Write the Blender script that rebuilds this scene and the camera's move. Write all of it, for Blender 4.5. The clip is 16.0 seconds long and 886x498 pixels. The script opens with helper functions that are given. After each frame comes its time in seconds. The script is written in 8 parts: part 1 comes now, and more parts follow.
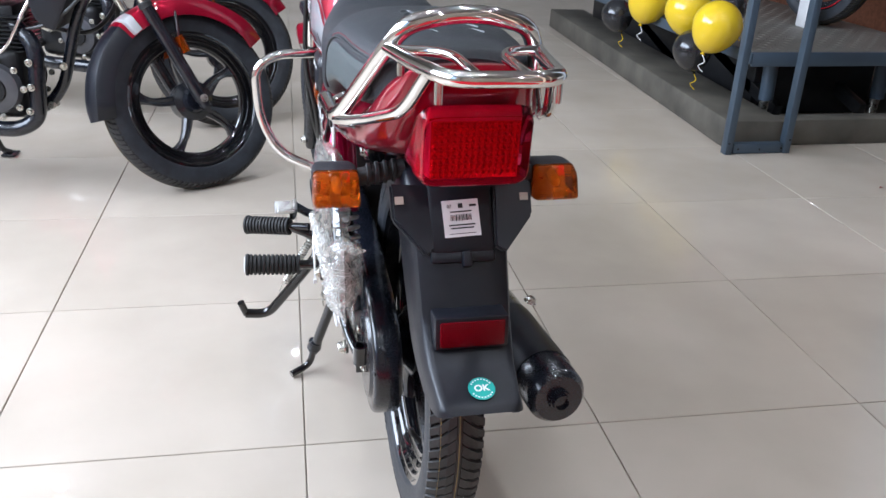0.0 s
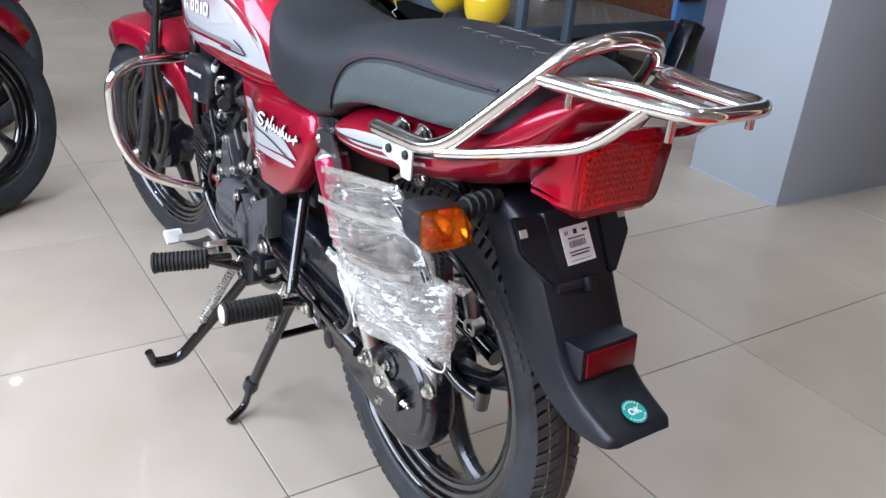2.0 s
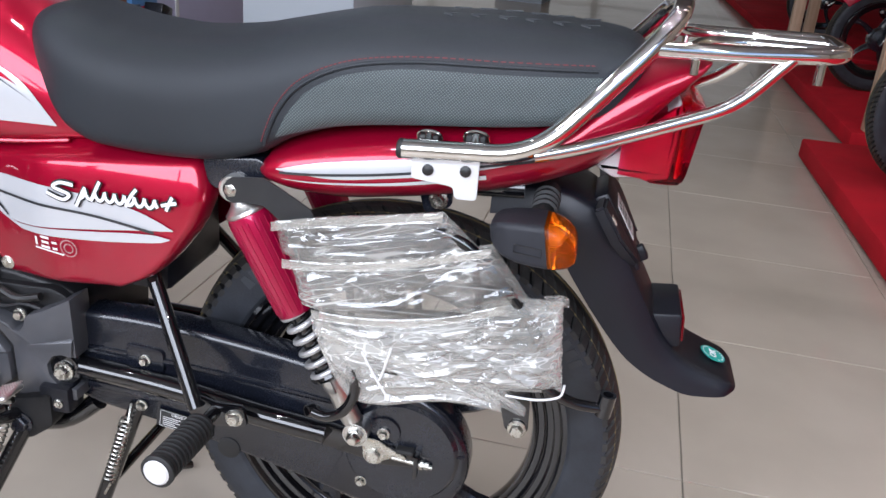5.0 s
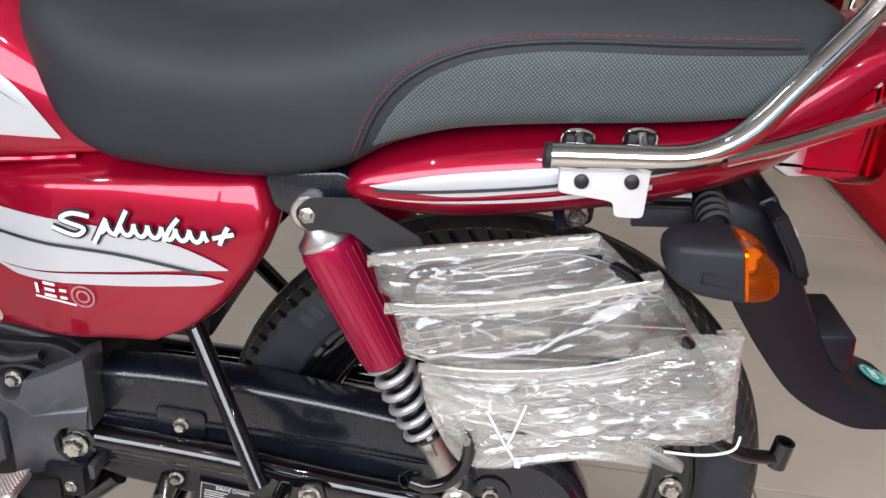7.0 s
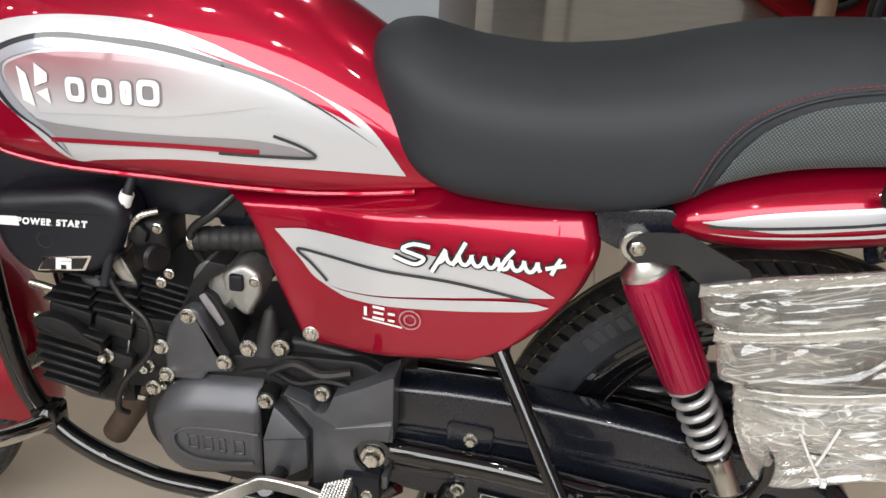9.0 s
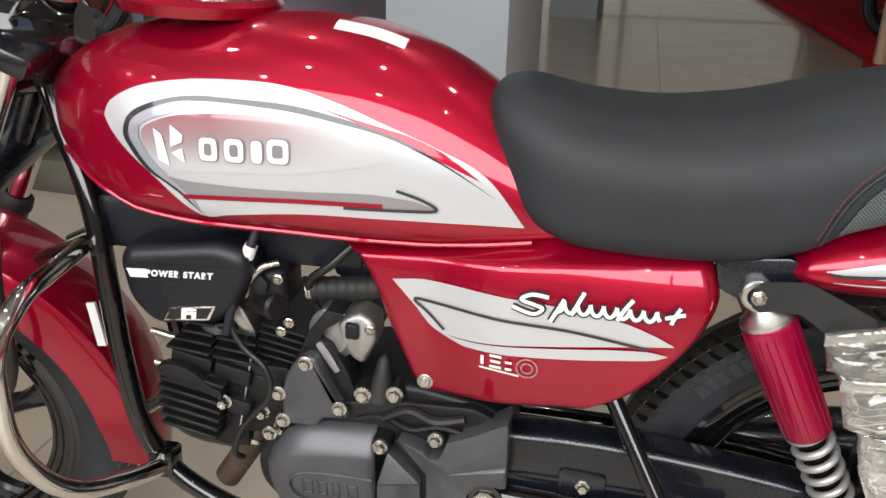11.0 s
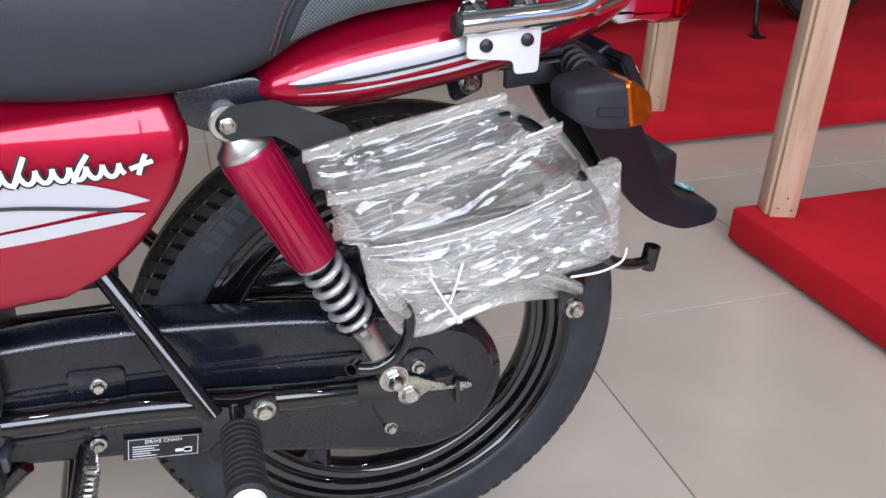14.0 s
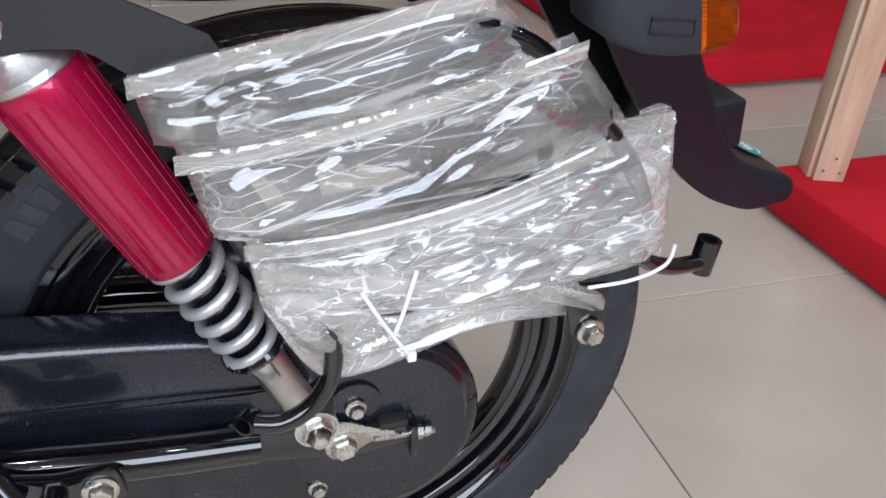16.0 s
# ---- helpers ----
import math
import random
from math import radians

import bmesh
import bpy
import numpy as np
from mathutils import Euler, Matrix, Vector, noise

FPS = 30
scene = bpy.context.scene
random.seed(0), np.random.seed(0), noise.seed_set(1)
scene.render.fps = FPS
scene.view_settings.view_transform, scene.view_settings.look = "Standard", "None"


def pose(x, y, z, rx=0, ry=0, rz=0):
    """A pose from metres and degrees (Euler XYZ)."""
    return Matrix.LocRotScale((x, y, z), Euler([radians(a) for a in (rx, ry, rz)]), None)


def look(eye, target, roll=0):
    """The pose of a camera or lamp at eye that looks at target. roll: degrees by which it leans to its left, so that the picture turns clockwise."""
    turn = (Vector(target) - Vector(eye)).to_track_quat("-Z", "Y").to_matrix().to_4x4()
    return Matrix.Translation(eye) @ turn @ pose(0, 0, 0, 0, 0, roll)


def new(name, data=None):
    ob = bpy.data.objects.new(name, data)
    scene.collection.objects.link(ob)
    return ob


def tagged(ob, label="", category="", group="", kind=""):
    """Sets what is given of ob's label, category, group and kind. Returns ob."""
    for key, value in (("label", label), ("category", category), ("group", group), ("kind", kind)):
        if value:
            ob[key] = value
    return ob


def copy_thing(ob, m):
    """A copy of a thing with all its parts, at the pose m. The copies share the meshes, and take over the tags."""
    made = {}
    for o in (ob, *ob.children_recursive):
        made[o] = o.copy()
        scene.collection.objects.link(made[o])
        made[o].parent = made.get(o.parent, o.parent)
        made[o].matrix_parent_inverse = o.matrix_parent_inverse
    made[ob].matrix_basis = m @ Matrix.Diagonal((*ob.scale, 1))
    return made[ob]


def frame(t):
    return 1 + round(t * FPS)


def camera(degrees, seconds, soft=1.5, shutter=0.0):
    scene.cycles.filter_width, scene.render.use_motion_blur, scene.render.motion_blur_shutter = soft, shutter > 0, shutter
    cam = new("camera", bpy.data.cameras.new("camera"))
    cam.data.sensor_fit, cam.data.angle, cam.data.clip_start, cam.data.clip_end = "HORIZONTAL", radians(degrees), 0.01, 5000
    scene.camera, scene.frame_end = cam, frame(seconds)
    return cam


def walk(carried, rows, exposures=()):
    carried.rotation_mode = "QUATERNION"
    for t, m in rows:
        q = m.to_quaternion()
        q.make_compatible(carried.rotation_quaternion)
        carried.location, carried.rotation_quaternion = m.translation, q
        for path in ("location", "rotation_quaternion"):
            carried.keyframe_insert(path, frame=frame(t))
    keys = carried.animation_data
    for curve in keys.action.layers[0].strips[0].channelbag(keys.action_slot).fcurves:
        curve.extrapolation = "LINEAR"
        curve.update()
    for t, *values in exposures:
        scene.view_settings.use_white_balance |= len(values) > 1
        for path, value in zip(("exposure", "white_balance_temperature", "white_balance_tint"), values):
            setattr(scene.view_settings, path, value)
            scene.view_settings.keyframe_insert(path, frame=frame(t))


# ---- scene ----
EXPOSURES = ((0.0, 0.90, 5600, 10), (1.0, 0.83, 5640, 10), (1.6, 0.70, 5660, 11), (2.5, 0.66, 5700, 11), (4.2, 0.42, 5900, 13), (6.3, 0.35, 6050, 14), (8.0, 0.14, 6700, 12), (9.7, 0.04, 6850, 9), (12.0, 0.28, 6830, 11), (14.0, 0.27, 5850, 14), (16.0, 0.22, 5850, 12))
cam = camera(55.8, 16.0)
PATH = [
    (0, (-0.225, -1.205, 1.054), (0.17, 0.571, 0.223), 2.5),
    (0.5, (-0.353, -1.164, 1.058), (0.163, 0.58, 0.226), 4.1),
    (1, (-0.484, -1.101, 1.071), (0.253, 0.563, 0.241), 4.8),
    (1.5, (-0.586, -1.008, 1.063), (0.312, 0.573, 0.229), 4.7),
    (2, (-0.684, -0.919, 1.074), (0.387, 0.538, 0.219), 5.2),
    (2.5, (-0.817, -0.824, 1.083), (0.467, 0.45, 0.228), 6.8),
    (3, (-0.94, -0.711, 1.081), (0.498, 0.389, 0.232), 6.0),
    (3.5, (-0.998, -0.546, 1.038), (0.639, 0.281, 0.241), 5.7),
    (4, (-1.058, -0.405, 1.041), (0.681, 0.218, 0.272), 5.3),
    (4.2, (-1.08, -0.352, 1.035), (0.687, 0.199, 0.276), 5.2),
    (6.3, (-0.719, -0.09, 0.943), (1.085, 0.041, 0.089), 4.8),
    (6.5, (-0.73, -0.07, 0.944), (1.075, 0.057, 0.091), 4.8),
    (7, (-0.785, 0.026, 0.952), (1.025, 0.143, 0.108), 4.3),
    (7.5, (-0.826, 0.118, 0.959), (0.979, 0.223, 0.104), 4.1),
    (8, (-0.87, 0.194, 0.969), (0.935, 0.333, 0.119), 3.8),
    (8.5, (-0.887, 0.244, 0.963), (0.923, 0.401, 0.127), 3.7),
    (9, (-0.867, 0.282, 0.974), (0.946, 0.507, 0.159), 3.5),
    (9.5, (-0.877, 0.299, 0.991), (0.934, 0.651, 0.219), 2.3),
    (9.7, (-0.892, 0.301, 0.999), (0.916, 0.697, 0.241), 1.8),
    (11.8, (-0.888, 0.368, 0.993), (0.969, 0.571, 0.28), 0.5),
    (12, (-0.911, 0.357, 0.994), (0.948, 0.452, 0.264), 0.2),
    (12.5, (-0.925, 0.352, 0.978), (0.909, 0.111, 0.216), 0.1),
    (13, (-0.927, 0.322, 0.967), (0.843, -0.142, 0.159), 0.1),
    (13.5, (-0.901, 0.29, 0.944), (0.811, -0.294, 0.092), 0.9),
    (14, (-0.83, 0.248, 0.909), (0.832, -0.363, -0.02), 2.1),
    (14.5, (-0.733, 0.204, 0.87), (0.891, -0.41, -0.123), 3.1),
    (15, (-0.649, 0.157, 0.836), (0.953, -0.461, -0.191), 3.8),
    (15.5, (-0.577, 0.129, 0.808), (1.015, -0.491, -0.231), 4.0),
    (16, (-0.562, 0.118, 0.793), (1.03, -0.489, -0.254), 3.9),
]
walk(cam, [(t, look(e, g, r)) for t, e, g, r in PATH], EXPOSURES)

# ---- world and large lights ----
world = bpy.data.worlds.new("daylight")
scene.world = world
world.use_nodes = True
wn = world.node_tree.nodes
sky = wn.new("ShaderNodeTexSky")
sky.sky_type, sky.sun_disc = "NISHITA", False
sky.sun_elevation, sky.sun_rotation = radians(50), radians(200)
world.node_tree.links.new(sky.outputs[0], wn["Background"].inputs[0])
wn["Background"].inputs[1].default_value = 0.12

ROOM = (-3.2, 18.0, -4.2, 9.0, 3.3)  # x0 x1 y0 y1 height


def area(name, eye, target, sx, sy, watts, colour):
    d = bpy.data.lights.new(name, "AREA")
    d.shape, d.size, d.size_y, d.energy, d.color = "RECTANGLE", sx, sy, watts, colour
    ob = new(name, d)
    ob.matrix_world = look(eye, target)
    return ob


# daylight through the shop front behind the camera; the far glass front is added
area("window_light", (-3.12, 1.2, 2.2), (0, 1.2, 1.3), 5.2, 1.8, 190, (0.96, 0.98, 1.0))

# ---- materials ----


def nodes_of(name):
    m = bpy.data.materials.new(name)
    m.use_nodes = True
    return m, m.node_tree.nodes, m.node_tree.links, m.node_tree.nodes["Principled BSDF"]


def ramp(nt, links, fac, stops):
    r = nt.new("ShaderNodeValToRGB")
    while len(r.color_ramp.elements) < len(stops):
        r.color_ramp.elements.new(0.5)
    for e, (p, c) in zip(r.color_ramp.elements, stops):
        e.position, e.color = p, (*c, 1)
    links.new(fac, r.inputs[0])
    return r.outputs[0]


def mat(name, base, rough=0.5, metal=0.0, coat=0.0, vary=0.12, scale=6.0, bump=0.0, bscale=200.0, wear=0.06, spec=0.5, alpha=1.0, trans=0.0):
    """A surface with tone that drifts at a large scale, fine grain in the gloss, and a fine relief."""
    m, nt, links, b = nodes_of(name)
    tc = nt.new("ShaderNodeTexCoord")
    big = nt.new("ShaderNodeTexNoise")
    big.inputs["Scale"].default_value, big.inputs["Detail"].default_value = scale, 6
    links.new(tc.outputs["Object"], big.inputs["Vector"])
    lo = [max(0.0, c * (1 - vary)) for c in base]
    hi = [min(1.0, c * (1 + vary)) for c in base]
    links.new(ramp(nt, links, big.outputs[0], [(0.3, lo), (0.7, hi)]), b.inputs["Base Color"])
    fine = nt.new("ShaderNodeTexNoise")
    fine.inputs["Scale"].default_value, fine.inputs["Detail"].default_value = bscale, 3
    links.new(tc.outputs["Object"], fine.inputs["Vector"])
    mix = nt.new("ShaderNodeMath")
    mix.operation = "ADD"
    links.new(big.outputs[0], mix.inputs[0])
    links.new(fine.outputs[0], mix.inputs[1])
    mr = nt.new("ShaderNodeMapRange")
    mr.inputs[1].default_value, mr.inputs[2].default_value = 0.6, 1.4
    mr.inputs[3].default_value, mr.inputs[4].default_value = max(0.02, rough - wear), min(1, rough + wear)
    links.new(mix.outputs[0], mr.inputs[0])
    links.new(mr.outputs[0], b.inputs["Roughness"])
    b.inputs["Metallic"].default_value = metal
    b.inputs["Coat Weight"].default_value = coat
    b.inputs["Coat Roughness"].default_value = 0.03
    b.inputs["Specular IOR Level"].default_value = spec
    b.inputs["Alpha"].default_value = alpha
    b.inputs["Transmission Weight"].default_value = trans
    if bump:
        bp = nt.new("ShaderNodeBump")
        bp.inputs["Strength"].default_value, bp.inputs["Distance"].default_value = bump, 0.001
        links.new(fine.outputs[0], bp.inputs["Height"])
        links.new(bp.outputs[0], b.inputs["Normal"])
    return m


def glow(name, colour, strength):
    m, nt, links, b = nodes_of(name)
    b.inputs["Emission Color"].default_value = (*colour, 1)
    b.inputs["Emission Strength"].default_value = strength
    b.inputs["Base Color"].default_value = (*colour, 1)
    return m


RED = mat("red_metallic_paint", (0.345, 0.002, 0.024), 0.32, 0.50, 1.0, 0.08, 3.0, wear=0.02, spec=0.1)
RED_SHOCK = mat("red_shock_paint", (0.38, 0.003, 0.048), 0.30, 0.5, 1.0, 0.08, wear=0.02, spec=0.1)
SILVER = mat("silver_decal", (0.56, 0.57, 0.59), 0.34, 0.3, 1.0, 0.03, 2.0, wear=0.0, spec=0.2)
GREY_DECAL = mat("grey_decal", (0.28, 0.265, 0.28), 0.3, 0.25, 1.0, 0.04, wear=0.0, spec=0.2)
PINK_DECAL = mat("pale_red_decal", (0.48, 0.22, 0.25), 0.3, 0.2, 1.0, 0.1, 8)
DARK_DECAL = mat("charcoal_decal", (0.03, 0.032, 0.037), 0.3, 0.1, 1.0, 0.1, wear=0.0, spec=0.2)
WHITE_INK = mat("white_print", (0.78, 0.78, 0.78), 0.4, 0, 0.3, 0.03)
BLUE_DECAL = mat("blue_grey_decal", (0.36, 0.375, 0.42), 0.3, 0.3, 1.0, 0.04, wear=0.0, spec=0.2)
BLACK_INK = mat("black_print", (0.01, 0.01, 0.011), 0.45, 0, 0, 0.1)
CHROME = mat("chrome", (0.80, 0.79, 0.77), 0.07, 1.0, 0, 0.03, 20, wear=0.03)
STEEL = mat("zinc_plated_steel", (0.58, 0.57, 0.52), 0.28, 1.0, 0, 0.12, 60, 0.15, 300)
CAST = mat("dull_cast_alloy", (0.40, 0.40, 0.385), 0.46, 0.85, 0, 0.2, 35, 0.5, 350)
ALLOY = mat("cast_aluminium", (0.62, 0.62, 0.60), 0.34, 1.0, 0, 0.1, 30, 0.3, 400)
GLOSS_BLACK = mat("gloss_black_enamel", (0.004, 0.004, 0.005), 0.10, 0, 1.0, 0.3, 12, 0.03, 300, wear=0.03, spec=0.3)
SATIN_BLACK = mat("satin_black_paint", (0.006, 0.0075, 0.0125), 0.26, 0, 0.4, 0.3, 14, 0.05, 500, spec=0.5)
ENGINE_BLACK = mat("black_engine_paint", (0.012, 0.012, 0.013), 0.42, 0.1, 0.05, 0.3, 25, 0.35, 600, spec=0.3)
ENGINE_GREY = mat("graphite_engine_paint", (0.082, 0.084, 0.094), 0.36, 0.35, 0.2, 0.2, 16, 0.3, 700)
PLASTIC = mat("black_grained_plastic", (0.006, 0.007, 0.0115), 0.38, 0, 0, 0.2, 9, 0.2, 900, spec=0.42)
PLASTIC_GREY = mat("charcoal_plastic", (0.019, 0.020, 0.025), 0.45, 0, 0, 0.15, 9, 0.3, 900, spec=0.3)
RUBBER = mat("tyre_rubber", (0.023, 0.026, 0.032), 0.48, 0, 0, 0.35, 22, 0.4, 350, spec=0.4)
# near-black: the shade inside the tread grooves is put into this colour
GROOVE_SHADE = mat("shaded_groove_rubber", (0.004, 0.004, 0.005), 0.7, 0, 0, 0.3, 18, 0.4, 350, spec=0.2)
TREAD = mat("tyre_tread_rubber", (0.027, 0.0255, 0.0245), 0.55, 0, 0, 0.35, 30, 0.5, 350, spec=0.4)
TYRE_LINE = mat("dull_yellow_line", (0.20, 0.15, 0.055), 0.7, vary=0.5, scale=30)
RUBBER_SIDE = mat("tyre_sidewall", (0.024, 0.027, 0.033), 0.42, 0, 0, 0.25, 14, 0.2, 250)
GRIP = mat("ribbed_rubber", (0.012, 0.012, 0.012), 0.6, 0, 0, 0.2, 20, 0.2, 400)
VINYL_MARK = mat("pale_pressed_vinyl", (0.05, 0.055, 0.06), 0.42)
VINYL = mat("black_vinyl", (0.0175, 0.021, 0.0255), 0.46, 0, 0, 0.16, 5, 0.45, 1400, wear=0.05, spec=0.36)
SPRING = mat("silver_spring_paint", (0.50, 0.50, 0.50), 0.35, 0.6, 0.2, 0.08, 30)
THREAD = mat("red_stitching", (0.20, 0.025, 0.03), 0.7)
LABEL = mat("white_label", (0.74, 0.73, 0.72), 0.45, 0, 0, 0.04, 30)
TEAL = mat("teal_sticker", (0.02, 0.33, 0.28), 0.4, 0, 0, 0.08, 40)
BRACKET = mat("charcoal_powder_coat", (0.026, 0.027, 0.029), 0.34, 0.2, 0, 0.12, 12, 0.10, 700)
CABLE = mat("black_cable", (0.010, 0.010, 0.010), 0.4, 0, 0.1, 0.2)
ZIP = mat("white_nylon", (0.75, 0.75, 0.75), 0.4)
PLATE_METAL = mat("white_powder_coat", (0.70, 0.70, 0.70), 0.35, 0.2, 0, 0.05, 30)


def mesh_cloth():
    m, nt, links, b = nodes_of("grey_woven_vinyl")
    tc = nt.new("ShaderNodeTexCoord")
    mp = nt.new("ShaderNodeMapping")
    mp.inputs["Rotation"].default_value = (radians(45), 0, 0)
    links.new(tc.outputs["Object"], mp.inputs["Vector"])
    waves = []
    for d in ("Y", "Z"):
        w = nt.new("ShaderNodeTexWave")
        w.bands_direction, w.wave_profile = d, "SIN"
        w.inputs["Scale"].default_value = 125
        links.new(mp.outputs[0], w.inputs["Vector"])
        waves.append(w)
    mul = nt.new("ShaderNodeMath")
    mul.operation = "MULTIPLY"
    links.new(waves[0].outputs[1], mul.inputs[0])
    links.new(waves[1].outputs[1], mul.inputs[1])
    links.new(ramp(nt, links, mul.outputs[0], [(0.05, (0.034, 0.043, 0.045)), (0.6, (0.115, 0.142, 0.143))]), b.inputs["Base Color"])
    bp = nt.new("ShaderNodeBump")
    bp.inputs["Strength"].default_value, bp.inputs["Distance"].default_value = 0.5, 0.0008
    links.new(mul.outputs[0], bp.inputs["Height"])
    links.new(bp.outputs[0], b.inputs["Normal"])
    b.inputs["Roughness"].default_value = 0.5
    return m


def lens(name, base, trans=0.45, bands="Y", scale=60.0, relief=0.7, metal=0.0):
    m, nt, links, b = nodes_of(name)
    tc = nt.new("ShaderNodeTexCoord")
    h = None
    for d in bands:
        w = nt.new("ShaderNodeTexWave")
        w.bands_direction = d
        w.inputs["Scale"].default_value, w.inputs["Distortion"].default_value = scale, 0.15
        links.new(tc.outputs["Object"], w.inputs["Vector"])
        if h is None:
            h = w.outputs[1]
        else:
            a = nt.new("ShaderNodeMath")
            links.new(h, a.inputs[0])
            links.new(w.outputs[1], a.inputs[1])
            h = a.outputs[0]
    bp = nt.new("ShaderNodeBump")
    bp.inputs["Strength"].default_value, bp.inputs["Distance"].default_value = relief, 0.0012
    links.new(h, bp.inputs["Height"])
    links.new(bp.outputs[0], b.inputs["Normal"])
    b.inputs["Base Color"].default_value = (*base, 1)
    b.inputs["Transmission Weight"].default_value = trans
    b.inputs["Roughness"].default_value = 0.03
    b.inputs["Coat Weight"].default_value = 0.2
    b.inputs["IOR"].default_value = 1.25
    b.inputs["Metallic"].default_value = metal
    return m


def film(name, haze_lo=0.085, haze_hi=0.16, line=0.5):
    """Clear wrapping: see-through, glossy, with thin milky crease lines along its folds."""
    m, nt, links, b = nodes_of(name)
    out = nt["Material Output"]
    nt.remove(b)
    tc = nt.new("ShaderNodeTexCoord")
    turn = nt.new("ShaderNodeMapping")
    turn.inputs["Rotation"].default_value = (radians(14), 0, 0)
    links.new(tc.outputs["Object"], turn.inputs["Vector"])

    def math_(op, a, c, k=None):
        n = nt.new("ShaderNodeMath")
        n.operation = op
        for i, v in enumerate((a, c, k)):
            if v is None:
                continue
            if isinstance(v, (int, float)):
                n.inputs[i].default_value = v
            else:
                links.new(v, n.inputs[i])
        return n.outputs[0]

    def streak(scale, along, tilt, detail=2):
        mp = nt.new("ShaderNodeMapping")
        mp.inputs["Rotation"].default_value = (radians(tilt), 0, 0)
        links.new(turn.outputs[0], mp.inputs["Vector"])
        sq = nt.new("ShaderNodeMapping")
        sq.inputs["Scale"].default_value = (1, along, 1)
        links.new(mp.outputs[0], sq.inputs["Vector"])
        n = nt.new("ShaderNodeTexNoise")
        n.inputs["Scale"].default_value, n.inputs["Detail"].default_value = scale, detail
        links.new(sq.outputs[0], n.inputs["Vector"])
        return n.outputs[0]

    def crease(n, width):
        """A thin line where the noise passes its middle."""
        d = math_("ABSOLUTE", math_("SUBTRACT", n, 0.5), 0)
        r = nt.new("ShaderNodeMapRange")
        r.inputs[1].default_value, r.inputs[2].default_value, r.inputs[3].default_value, r.inputs[4].default_value = 0.0, width, 1.0, 0.0
        links.new(d, r.inputs[0])
        return r.outputs[0]

    long_, slant, steep = crease(streak(110, 0.03, 2, 0), 0.030), crease(streak(60, 0.06, -24, 0), 0.016), crease(streak(46, 0.07, 40, 0), 0.010)
    soft = streak(50, 0.06, 0, 2)
    cloud = nt.new("ShaderNodeMapRange")
    cloud.inputs[1].default_value, cloud.inputs[2].default_value, cloud.inputs[3].default_value, cloud.inputs[4].default_value = 0.42, 0.66, 0.0, 1.0
    links.new(streak(13, 0.35, 8, 2), cloud.inputs[0])
    lines = math_("MAXIMUM", math_("MAXIMUM", long_, slant), steep)
    height = math_("MULTIPLY_ADD", lines, 0.35, soft)
    bp = nt.new("ShaderNodeBump")
    bp.inputs["Strength"].default_value, bp.inputs["Distance"].default_value = 0.16, 0.0012
    links.new(height, bp.inputs["Height"])
    gl = nt.new("ShaderNodeBsdfGlossy")
    gl.inputs["Roughness"].default_value = 0.06
    links.new(bp.outputs[0], gl.inputs["Normal"])
    tr = nt.new("ShaderNodeBsdfTransparent")
    tr.inputs["Color"].default_value = (0.96, 0.955, 0.935, 1)
    df = nt.new("ShaderNodeBsdfDiffuse")
    df.inputs["Color"].default_value = (0.78, 0.765, 0.71, 1)
    milk = math_("MULTIPLY_ADD", math_("MULTIPLY", lines, cloud.outputs[0]), line, math_("MULTIPLY_ADD", cloud.outputs[0], haze_hi, haze_lo))
    haze = nt.new("ShaderNodeMixShader")
    links.new(milk, haze.inputs[0])
    links.new(tr.outputs[0], haze.inputs[1])
    links.new(df.outputs[0], haze.inputs[2])
    facing = nt.new("ShaderNodeLayerWeight")
    facing.inputs["Blend"].default_value = 0.25
    links.new(bp.outputs[0], facing.inputs["Normal"])
    shine = nt.new("ShaderNodeMapRange")
    shine.inputs[3].default_value, shine.inputs[4].default_value = 0.10, 0.62
    links.new(facing.outputs["Facing"], shine.inputs[0])
    fin = nt.new("ShaderNodeMixShader")
    links.new(shine.outputs[0], fin.inputs[0])
    links.new(haze.outputs[0], fin.inputs[1])
    links.new(gl.outputs[0], fin.inputs[2])
    links.new(fin.outputs[0], out.inputs[0])
    return m


